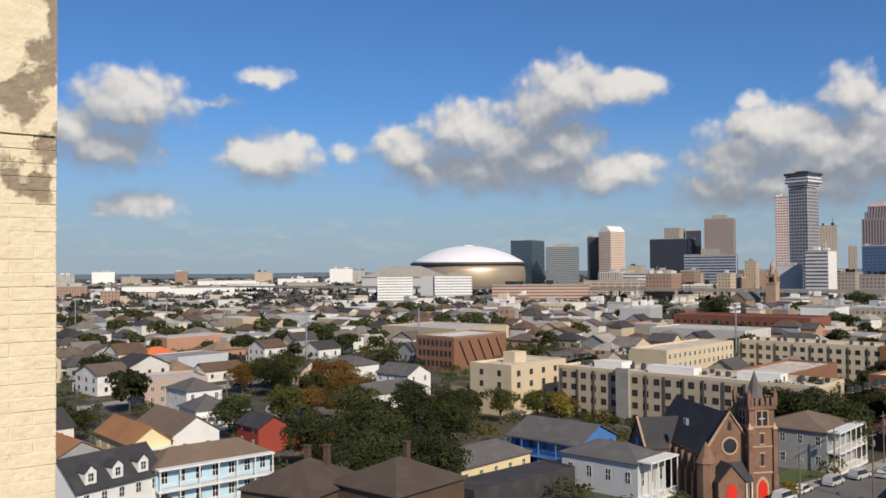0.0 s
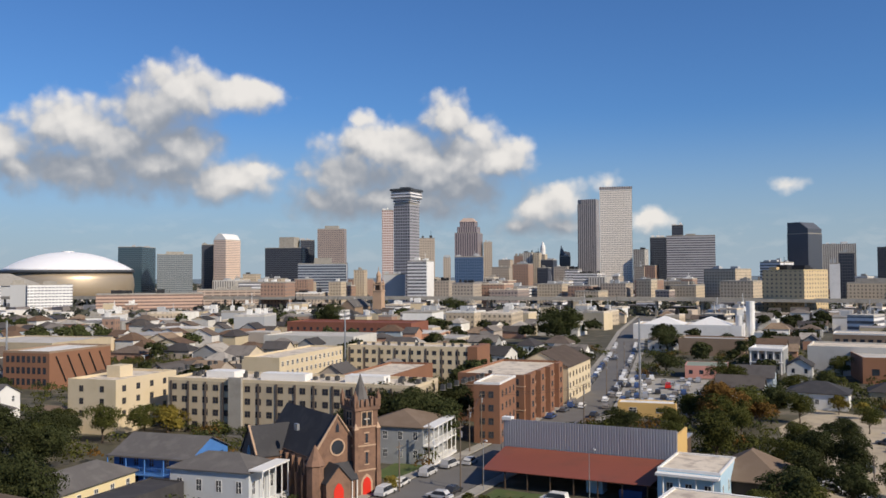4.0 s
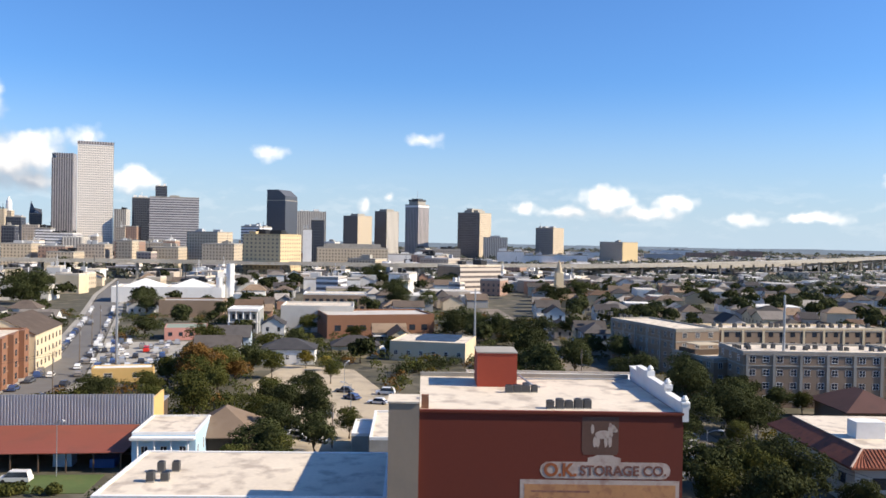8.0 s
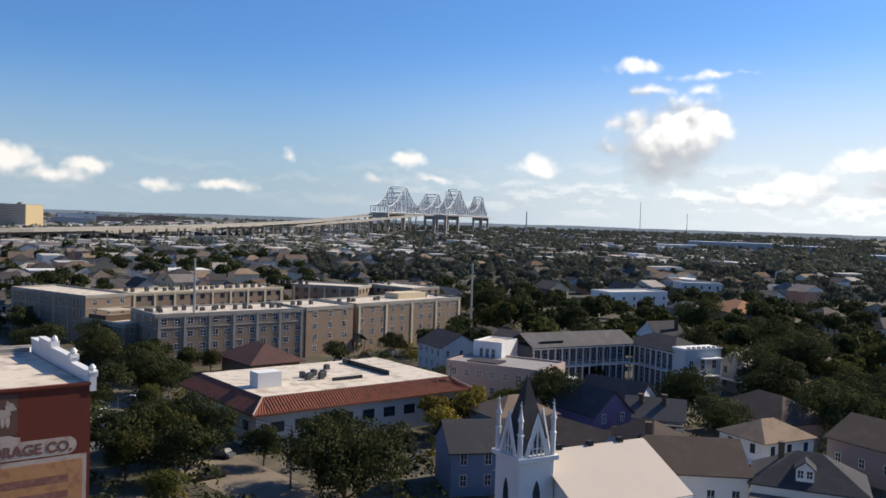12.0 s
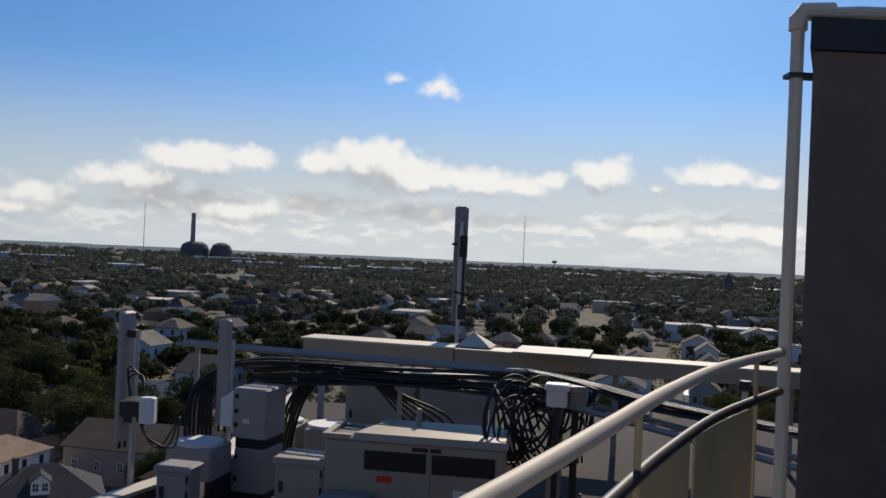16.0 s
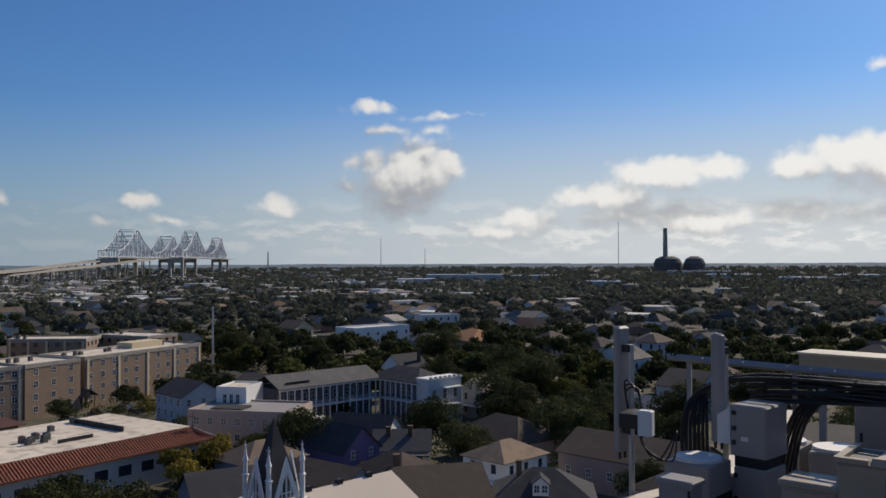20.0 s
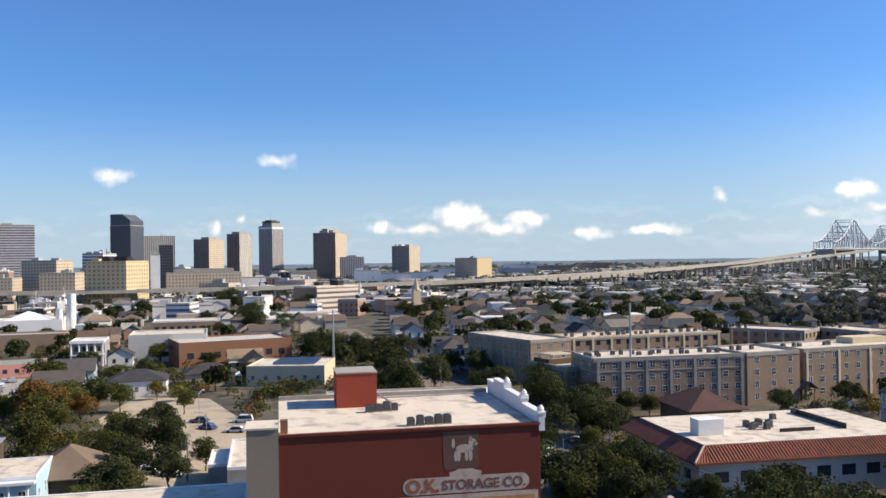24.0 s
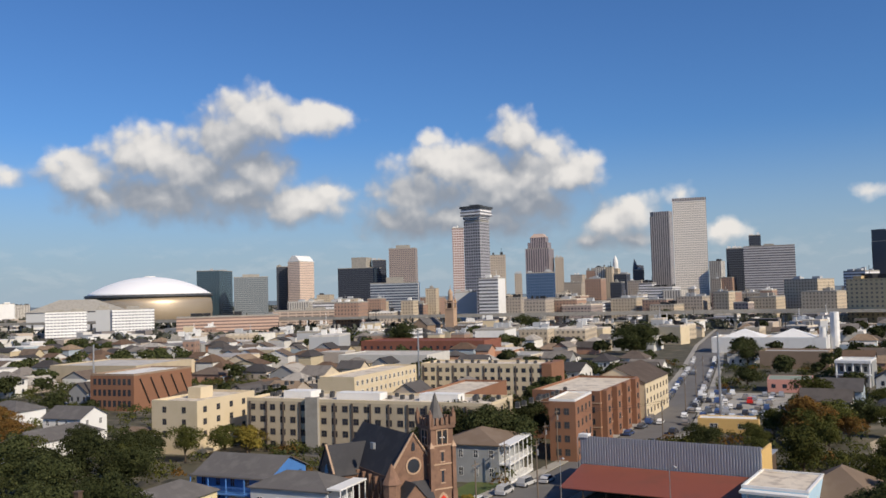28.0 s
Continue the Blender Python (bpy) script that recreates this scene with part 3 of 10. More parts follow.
    def prism(self, outline, z0, z1, m=0):
        """An upright prism over a counter-clockwise outline."""
        n = len(outline)
        vs = [(x, y, z0) for x, y in outline] + [(x, y, z1) for x, y in outline]
        fs = [tuple(range(n - 1, -1, -1)), tuple(range(n, 2 * n))] + [(i, (i + 1) % n, n + (i + 1) % n, n + i) for i in range(n)]
        return self.add(vs, fs, m)

    def mesh(self, name, mats, smooth=False):
        me = bpy.data.meshes.new(name)
        me.from_pydata(self.v, [], self.f)
        for m in (mats if isinstance(mats, (list, tuple)) else [mats]):
            me.materials.append(m)
        me.polygons.foreach_set("material_index", self.m)
        if smooth:
            me.polygons.foreach_set("use_smooth", [True] * len(self.f))
        me.update()
        return me


def put(name, data, parent=None, m=None, label=""):
    ob = new(name, data)
    if parent is not None:
        ob.parent = parent
    if m is not None:
        ob.matrix_basis = m
    return tagged(ob, label)


def part(name, geo, mats, parent, label="", m=None, smooth=False):
    return put(name, geo.mesh(name, mats, smooth), parent, m, label)


def thing(name, x, y, z, rz, label, category, group="", kind=""):
    ob = new(name)
    ob.empty_display_size = 0.3
    ob.matrix_basis = pose(x, y, z, 0, 0, rz)
    return tagged(ob, label, category, group, kind)


TAKEN = []          # discs of ground that are built on: x, y, radius


def claim(x, y, r):
    TAKEN.append((x, y, r))


def claim_rect(x, y, g, lx, ly, pad=2.0):
    """Claims a rectangle from the corner x, y along the turned axes."""
    n, k = max(1, int(abs(lx) / 8)), max(1, int(abs(ly) / 8))
    c, s = math.cos(radians(g)), math.sin(radians(g))
    r = 0.72 * max(abs(lx) / n, abs(ly) / k) + pad
    for i in range(n):
        for j in range(k):
            a, b = lx * (i + 0.5) / n, ly * (j + 0.5) / k
            TAKEN.append((x + a * c - b * s, y + a * s + b * c, r))


def is_free(x, y, r):
    return all((x - a) ** 2 + (y - b) ** 2 > (r + q) ** 2 for a, b, q in TAKEN)


_cache = {}
FACE_TURN = {"S": 0, "E": 90, "N": 180, "W": -90}


def lattice(xs, zs, y0, y1):
    """One connected frame of bars: every second cell of the grid is a hole."""
    g, nx, nz = Geo(), len(xs), len(zs)
    g.v = [(x, y, z) for y in (y0, y1) for z in zs for x in xs]
    idx = lambda i, j, k: k * nx * nz + j * nx + i
    hole = lambda i, j: not (0 <= i < nx - 1 and 0 <= j < nz - 1) or (i % 2 and j % 2)
    for i in range(nx - 1):
        for j in range(nz - 1):
            if hole(i, j):
                continue
            a, b, c, d = (i, j), (i + 1, j), (i + 1, j + 1), (i, j + 1)
            g.f += [tuple(idx(*p, 0) for p in (a, b, c, d)), tuple(idx(*p, 1) for p in (d, c, b, a))]
            for (p, q), (di, dj) in (((a, b), (0, -1)), ((b, c), (1, 0)), ((c, d), (0, 1)), ((d, a), (-1, 0))):
                if hole(i + di, j + dj):
                    g.f.append((idx(*p, 0), idx(*p, 1), idx(*q, 1), idx(*q, 0)))
    g.m = [0] * len(g.f)
    return g


def window_meshes(w, h, frame_mat, panes=2, sill=True):
    key = (round(w, 2), round(h, 2), frame_mat.name, panes, sill)
    if key not in _cache:
        t = 0.07 if w > 0.7 else 0.05
        xs = [-w / 2, -w / 2 + t, -0.03, 0.03, w / 2 - t, w / 2] if panes > 1 else [-w / 2, -w / 2 + t, w / 2 - t, w / 2]
        zs = [-h / 2, -h / 2 + t, -0.03, 0.03, h / 2 - t, h / 2]
        g = lattice(xs, zs, -0.05, 0.03)
        p = Geo().box(-w / 2 + t * 0.6, -0.012, -h / 2 + t * 0.6, w / 2 - t * 0.6, 0.015, h / 2 - t * 0.6)
        _cache[key] = (g.mesh("window", frame_mat), p.mesh("pane", M["glass"]))
    return _cache[key]


def add_window(parent, face, x, y, z, w, h, frame_mat, panes=2, pane=True, sill=True, name="window"):
    """A window whose middle is at x, y, z of the parent's frame, on a face S, E, N or W."""
    a, b = window_meshes(w, h, frame_mat, panes, sill)
    if math.hypot(parent.matrix_basis.translation.x, parent.matrix_basis.translation.y) > 280:
        key = (a.name, "far")
        if key not in _cache:
            _cache[key] = Geo().box(-w / 2, -0.03, -h / 2, w / 2, 0.02, h / 2).mesh("window", M["glass"])
        return put(name, _cache[key], parent, pose(x, y, z, 0, 0, FACE_TURN[face]))
    ob = put(name, a, parent, pose(x, y, z, 0, 0, FACE_TURN[face]))
    put("pane", b, ob)
    return ob


def door_on(parent, face, x, y, z, w, h, mat, label=""):
    key = ("door", w, h, mat.name)
    if key not in _cache:
        g = Geo().box(-w / 2, -0.05, 0, w / 2, 0.02, h)
        g.box(-w / 2 - 0.1, -0.08, 0, -w / 2 - 0.004, 0.02, h + 0.1).box(w / 2 + 0.004, -0.08, 0, w / 2 + 0.1, 0.02, h + 0.1)
        g.box(-w / 2, -0.08, h + 0.004, w / 2, 0.02, h + 0.1)
        _cache[key] = g.mesh("door", mat)
    return put("door", _cache[key], parent, pose(x, y, z, 0, 0, FACE_TURN[face]), label)


def face_point(face, u, lx, ly):
    """The place on a face of a block 0..lx, 0..ly, u metres along it as seen from outside, left to right."""
    return {"S": (u, 0), "E": (lx, u), "N": (lx - u, ly), "W": (0, ly - u)}[face]


def block(name, x, y, g, lx, ly, h, wall, roof, label, category="building", wins=(), parapet=0.7, group="", frame_mat=None, cornice=None, claimed=True, roof_label=""):
    """A flat-roofed building from its corner x, y: lx along the turned x axis, ly along the turned y axis.
    wins: (face, rows, cols, width, height, first middle z, step z, margin left, margin right)."""
    c, s = math.cos(radians(g)), math.sin(radians(g))
    if lx < 0:
        x, y, lx = x + lx * c, y + lx * s, -lx
    if ly < 0:
        x, y, ly = x - ly * s, y + ly * c, -ly
    b = thing(name, x, y, 0, g, label, category, group)
    t = 0.35
    part("wall", Geo().box(0, 0, -0.5, lx, ly, h), wall, b)
    if parapet:
        p = Geo().box(0, 0, h + 0.004, lx, t, h + parapet).box(0, ly - t, h + 0.004, lx, ly, h + parapet)
        p.box(0, t, h + 0.004, t, ly - t, h + parapet).box(lx - t, t, h + 0.004, lx, ly - t, h + parapet)
        part("parapet", p, cornice or wall, b)
    part("roof", Geo().box(t, t, h + 0.004, lx - t, ly - t, h + 0.12), roof, b, roof_label)
    fm = frame_mat or M["white_paint"]
    for face, rows, cols, w, hh, z0, dz, ml, mr in wins:
        length = lx if face in "SN" else ly
        for i in range(cols):
            u = length / 2 if cols == 1 else ml + (length - ml - mr) * i / (cols - 1)
            px, py = face_point(face, u, lx, ly)
            for r in range(rows):
                add_window(b, face, px, py, z0 + r * dz, w, hh, fm)
    if claimed:
        claim_rect(x, y, g, lx, ly)
    return b


def gable_geo(w, d, h, rise, along="x", over=0.45, t=0.16):
    """A gable roof over w x d (middle at 0, 0), ridge along x or y, eaves at h."""
    g = Geo()
    if along == "y":
        w, d = d, w
    a, b = w / 2 + over, d / 2 + over
    k = rise / (d / 2)
    ze, zr = h - over * k, h + rise
    for s in (-1, 1):
        vs = [(-a, s * b, ze), (a, s * b, ze), (a, 0, zr), (-a, 0, zr)]
        vs += [(x, y, z + t) for x, y, z in vs]
        g.add(vs, [(3, 2, 1, 0), (4, 5, 6, 7), (0, 1, 5, 4), (1, 2, 6, 5), (3, 0, 4, 7)] if s < 0 else [(0, 1, 2, 3), (7, 6, 5, 4), (4, 5, 1, 0), (5, 6, 2, 1), (7, 4, 0, 3)])
    if along == "y":
        g.v = [(-y, x, z) for x, y, z in g.v]
    return g


def gable_wall(w, d, h, rise, along="x"):
    g = Geo().box(-w / 2, -d / 2, -0.3, w / 2, d / 2, h)
    if along == "x":
        for s in (-1, 1):
            g.add([(s * w / 2, -d / 2, h), (s * w / 2, d / 2, h), (s * w / 2, 0, h + rise), (s * (w / 2 - 0.2), -d / 2, h), (s * (w / 2 - 0.2), d / 2, h), (s * (w / 2 - 0.2), 0, h + rise)],
                  [(0, 1, 2) if s > 0 else (2, 1, 0), (5, 4, 3) if s > 0 else (3, 4, 5)])
    else:
        for s in (-1, 1):
            g.add([(-w / 2, s * d / 2, h), (w / 2, s * d / 2, h), (0, s * d / 2, h + rise), (-w / 2, s * (d / 2 - 0.2), h), (w / 2, s * (d / 2 - 0.2), h), (0, s * (d / 2 - 0.2), h + rise)],
                  [(2, 1, 0) if s > 0 else (0, 1, 2), (3, 4, 5) if s > 0 else (5, 4, 3)])
    return g


def hip_geo(w, d, h, rise, over=0.5, t=0.16):
    g = Geo()
    a, b = w / 2 + over, d / 2 + over
    r = max(0.0, abs(a - b))
    e = ((-r, 0), (r, 0)) if a >= b else ((0, -r), (0, r))
    ze = h - over * rise / min(w / 2, d / 2)
    vs = [(-a, -b, ze), (a, -b, ze), (a, b, ze), (-a, b, ze), (-a, -b, ze + t), (a, -b, ze + t), (a, b, ze + t), (-a, b, ze + t),
          (e[0][0], e[0][1], h + rise + t), (e[1][0], e[1][1], h + rise + t)]
    fs = [(3, 2, 1, 0), (0, 1, 5, 4), (1, 2, 6, 5), (2, 3, 7, 6), (3, 0, 4, 7)]
    fs += [(4, 5, 9, 8), (5, 6, 9), (6, 7, 8, 9), (7, 4, 8)] if a >= b else [(4, 5, 8), (5, 6, 9, 8), (6, 7, 9), (7, 4, 8, 9)]
    return g.add(vs, fs)


def house(name, x, y, g, w, d, h, roof, rise, wall, roofing, label, wins=(), porch=None, chimneys=(), trim=None, group="", category="house", over=0.45, gallery=None):
    """A pitched-roof house, middle at x, y; w along its own x, d along y, front at -y.
    roof: gable_x, gable_y or hip. wins: (face, rows, cols, w, h, z0, dz). porch: (face, depth, height, posts)."""
    b = thing(name, x, y, 0, g, label, category, group)
    trim = trim or M["white_paint"]
    if roof == "hip":
        part("wall", Geo().box(-w / 2, -d / 2, -0.3, w / 2, d / 2, h), wall, b)
        part("roof", hip_geo(w, d, h, rise, over), roofing, b)
    else:
        part("wall", gable_wall(w, d, h, rise, roof[-1]), wall, b)
        part("roof", gable_geo(w, d, h, rise, roof[-1], over), roofing, b)
    for face, rows, cols, ww, wh, z0, dz in wins:
        length = w if face in "SN" else d
        for i in range(cols):
            u = length * (i + 0.5) / cols
            px, py = face_point(face, u, w, d)
            for r in range(rows):
                add_window(b, face, px - w / 2, py - d / 2, z0 + r * dz, ww, wh, trim)
    if porch:
        face, depth, ph, posts = porch[:4]
        length = w if face in "SN" else d
        off = d / 2 if face in "SN" else w / 2
        pm = pose(0, 0, 0, 0, 0, FACE_TURN[face])
        levels = porch[4] if len(porch) > 4 else 1
        for lv in range(levels):
            z1 = ph * (lv + 1)
            part("porch_roof" if lv == levels - 1 else "gallery_floor", Geo().box(-length / 2 - 0.1, -off - depth, z1, length / 2 + 0.1, -off - 0.004, z1 + 0.28), trim if lv < levels - 1 or len(porch) < 6 else porch[5], b, m=pm)
            for i in range(posts):
                px = -length / 2 + 0.2 + (length - 0.4) * i / (posts - 1)
                part("column", Geo().cyl(px, -off - depth + 0.2, ph * lv + (0.29 if lv else 0.5), z1 - 0.004, 0.13, 8, 0.11), trim, b, m=pm)
            rail = Geo().box(-length / 2, -off - depth + 0.15, ph * lv + 1.35, length / 2, -off - depth + 0.22, ph * lv + 1.43)
            for i in range(int(length / 0.35)):
                px = -length / 2 + 0.3 + i * 0.35
                rail.box(px, -off - depth + 0.16, ph * lv + 0.5, px + 0.05, -off - depth + 0.2, ph * lv + 1.35)
            part("railing", rail, trim, b, m=pm)
        part("porch_floor", Geo().box(-length / 2, -off - depth, 0.0, length / 2, -off - 0.004, 0.48), trim, b, m=pm)
    for cx, cy, top in chimneys:
        part("chimney", Geo().box(cx - 0.4, cy - 0.4, h * 0.8, cx + 0.4, cy + 0.4, top - 0.2).box(cx - 0.5, cy - 0.5, top - 0.2, cx + 0.5, cy + 0.5, top), M["wood_dark"], b)
    claim(x, y, math.hypot(w, d) * 0.45)
    return b


def tower(name, x, y, g, w, d, h, mat, label, crown=None, roofmat=None, z0=0.0):
    """A far tower block, middle at x, y; a parapet rim and roof house on top."""
    b = thing(name, x, y, z0, g, label, "tower")
    part("wall", Geo().box(-w / 2, -d / 2, 0, w / 2, d / 2, h), mat, b)
    rm = roofmat or M["concrete"]
    part("roof", Geo().box(-w / 2 - 0.2, -d / 2 - 0.2, h + 0.01, w / 2 + 0.2, d / 2 + 0.2, h + 1.4), rm, b)
    if crown:
        for i, (cw, cd, cz, chh) in enumerate(crown):
            part("roof_house", Geo().box(-cw / 2, -cd / 2, h + 1.41 + cz, cw / 2, cd / 2, h + 1.41 + cz + chh), rm, b)
    claim(x, y, 0.6 * max(w, d))
    return b


# ---- trees ----
def crown_mesh(name, blobs, leaves, size, mat, seed):
    rng = np.random.RandomState(seed)
    vol = np.array([b[3] ** 2 for b in blobs])
    pick = rng.choice(len(blobs), leaves, p=vol / vol.sum())
    cen, rad = np.array([b[:3] for b in blobs])[pick], np.array([b[3] for b in blobs])[pick]
    d = rng.normal(size=(leaves, 3))
    d /= np.linalg.norm(d, axis=1)[:, None]
    d[:, 2] = np.where(d[:, 2] < -0.4, -d[:, 2] * 0.6, d[:, 2])
    pos = cen + d * (rad * (0.72 + 0.42 * rng.random(leaves)))[:, None] * np.array([1, 1, 0.78])
    nrm = d + rng.normal(size=(leaves, 3)) * 0.4
    nrm /= np.linalg.norm(nrm, axis=1)[:, None]
    a = np.cross(nrm, rng.normal(size=(leaves, 3)))
    a /= np.linalg.norm(a, axis=1)[:, None]
    c = np.cross(nrm, a)
    s = (size * (0.6 + 0.8 * rng.random(leaves)))[:, None]
    q = np.stack([pos - a * s * 0.5 - c * s * 0.12, pos + c * s * -0.42 + a * s * 0.1, pos + a * s * 0.55 + c * s * 0.1, pos + c * s * 0.46 - a * s * 0.08], 1).reshape(-1, 3)
    me = bpy.data.meshes.new(name)
    me.vertices.add(len(q))
    me.vertices.foreach_set("co", q.ravel())
    me.loops.add(len(q))
    me.loops.foreach_set("vertex_index", np.arange(len(q)))
    me.polygons.add(leaves)
    me.polygons.foreach_set("loop_start", np.arange(0, len(q), 4))
    me.materials.append(mat)
    me.update(calc_edges=True)
    return me


def tree_kind(name, height, spread, leaves, size, mat, seed, label, nblobs=9, trunk_h=0.35, conical=0.0):
    """One tree: a tapered trunk with limbs and a crown of leaf clumps; copied to its places afterwards."""
    rng = random.Random(seed)
    t = thing(name, 0, 0, -300, 0, label, "tree")
    tg = Geo()
    th = height * trunk_h
    tg.tube([(0, 0, -0.4), (0.05 * spread, 0, th * 0.5), (0, 0.04 * spread, th), (0, 0, height * 0.75)], 0.035 * height * 0.9, 7, 0.05)
    blobs = [(0, 0, height * 0.45, spread * 0.55)]
    for i in range(nblobs):
        a = 2 * math.pi * (i / nblobs + rng.random() * 0.12) * 2.4
        rr = spread * (0.15 + 0.5 * rng.random()) * (1 - conical * i / nblobs)
        z = th + (height - th) * (0.16 + 0.6 * (i / nblobs if conical else rng.random()))
        q = spread * (0.34 + 0.2 * rng.random()) * (1 - 0.5 * conical * i / nblobs)
        blobs.append((rr * math.cos(a), rr * math.sin(a), z, q))
        if i % 2 == 0:
            tg.tube([(0, 0, th * 0.9), (rr * 0.45 * math.cos(a), rr * 0.45 * math.sin(a), (th + z) / 2), (rr * math.cos(a), rr * math.sin(a), z)], 0.014 * height, 5, 0.03)
    blobs.append((0, 0, height - spread * 0.42, spread * 0.42))
    for i in range(nblobs * 3):         # small heads that break the outline
        bx, by, bz, br = rng.choice(blobs[:nblobs + 2])
        a, e = rng.uniform(0, 2 * math.pi), rng.uniform(-0.25, 1.3)
        q = br * rng.uniform(0.85, 1.05)
        blobs.append((bx + q * math.cos(a) * math.cos(e), by + q * math.sin(a) * math.cos(e), bz + q * 0.8 * math.sin(e), spread * rng.uniform(0.10, 0.2)))
    part("trunk", tg, M["bark"], t)
    put("crown", crown_mesh("crown", blobs, leaves, size, mat, seed), t)
    return t


KINDS = []


def plant(kind, x, y, s=1.0, z=0.0, sz=None):
    m = pose(x, y, z, 0, 0, random.uniform(0, 360))
    ob = copy_thing(kind, m)
    ob.scale = (s, s, sz or s * random.uniform(0.9, 1.1))
    return ob


# ---- ground, roads, far land ----
g = Geo()
n = 64
ring = [(4850 * math.cos(2 * math.pi * i / n), 4850 * math.sin(2 * math.pi * i / n)) for i in range(n)]
g.prism(ring, -2.0, 0.0)
tagged(put("ground", g.mesh("ground", M["ground"])), "flat dusty green city ground reaching the horizon", "ground", kind="structure")


def strip(name, pts, width, z, mat, label, category, thick=0.06):
    """A road or path of one width along a line of points."""
    geo = Geo()
    L, R = [], []
    for i, p in enumerate(pts):
        p0, p1 = Vector(pts[max(i - 1, 0)]), Vector(pts[min(i + 1, len(pts) - 1)])
        d = (p1 - p0).normalized()
        L.append((p[0] - d.y * width / 2, p[1] + d.x * width / 2))
        R.append((p[0] + d.y * width / 2, p[1] - d.x * width / 2))
    for p, q in zip(pts, pts[1:]):
        k = int(math.dist(p, q) / 7) + 1
        for j in range(k):
            claim(p[0] + (q[0] - p[0]) * j / k, p[1] + (q[1] - p[1]) * j / k, width * 0.5 + 1.0)
    for i in range(len(pts) - 1):
        geo.prism([R[i], R[i + 1], L[i + 1], L[i]], z - thick - 0.2, z)
    return tagged(put(name, geo.mesh(name, mat)), label, category, kind="structure")


STREET = [(60, 74), (125, 75), (165, 75), (234, 79), (306, 95), (407, 119), (560, 158), (780, 205)]
strip("road", STREET, 12.5, 0.05, M["asphalt"], "long grey asphalt street lined with parked cars", "road")
for k, side in enumerate((1, -1)):
    off = [(x - 0.13 * side * 8, y + side * 8.0) for x, y in STREET]
    strip("pavement", off, 2.6, 0.18, M["concrete"], "pale concrete pavement along the street", "pavement")
strip("road", [(137, -10), (141, -60), (146, -130)], 9.0, 0.04, M["asphalt"], "grey asphalt side street under trees", "road")
strip("road", [(60, -62), (100, -63), (170, -64), (300, -66), (480, -70)], 11.0, 0.05, M["dirt_road"], "dusty brown street beside a brick warehouse", "road")
strip("road", [(163, 150), (160, 84), (160, 70), (157, 30), (150, -8)], 8.0, 0.045, M["asphalt"], "grey asphalt side street", "road")
strip("road", [(30, 205), (75, 207), (140, 210)], 8.0, 0.05, M["asphalt"], "grey asphalt side street between houses", "road")
strip("road", [(60, 252), (140, 280), (240, 318)], 8.0, 0.05, M["concrete"], "pale concrete street between houses", "road")


def sheet(name, pts, z, mat, label, category):
    return tagged(put(name, Geo().prism(pts, z - 0.25, z).mesh(name, mat)), label, category, kind="structure")


claim_rect(247, 56, 10, 72, 28, 3)
claim_rect(150, -8, 3, 60, 20, 1)
claim_rect(205, -6, 10, 50, 28, 1)
claim_rect(131, 40, 0, 12, 25, 1)
sheet("parking_lot", [(246, 52), (318, 62), (314, 90), (248, 74)], 0.06, M["concrete"], "pale concrete car park full of cars", "car park")
sheet("parking_lot", [(150, -9), (205, -8), (252, 2), (262, 22), (228, 28), (204, 24), (151, 11)], 0.055, M["sand_lot"], "sandy unpaved parking yard", "car park")
sheet("lawn", [(139, 90), (139, 84.5), (158, 84), (158, 92)], 0.2, M["grass"], "green lawn beside a grey house", "lawn")
sheet("lawn", [(131, 64.5), (131, 40), (141, 40), (141, 64.5)], 0.1, M["grass"], "rough green grass before a low shed", "lawn")

# the far rim of trees and land, a little above the plane
g = Geo()
rng = random.Random(4)
n = 360
for i in range(n):
    a0, a1 = 2 * math.pi * i / n, 2 * math.pi * (i + 1) / n
    top = 22 + 3 * noise.noise((math.cos(a0) * 9, math.sin(a0) * 9, 0)) + rng.uniform(-1, 1)
    r0, r1 = 4550, 4700
    g.add([(r0 * math.cos(a0), r0 * math.sin(a0), -1), (r0 * math.cos(a1), r0 * math.sin(a1), -1), (r1 * math.cos(a1), r1 * math.sin(a1), top), (r1 * math.cos(a0), r1 * math.sin(a0), top),
           (r1 * math.cos(a0), r1 * math.sin(a0), -1), (r1 * math.cos(a1), r1 * math.sin(a1), -1)],
          [(0, 3, 2, 1), (3, 4, 5, 2)])
# Distance haze is put into these two colours, which are paler and bluer.
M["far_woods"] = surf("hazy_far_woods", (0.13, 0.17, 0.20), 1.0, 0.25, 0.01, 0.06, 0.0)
M["far_clumps"] = surf("far_tree_clumps", (0.058, 0.072, 0.058), 1.0, 0.3, 0.02, 0.3, 0.0)
tagged(put("backdrop", g.mesh("backdrop", M["far_woods"])), "line of distant woods with blue haze in its colour", "woods", kind="structure")


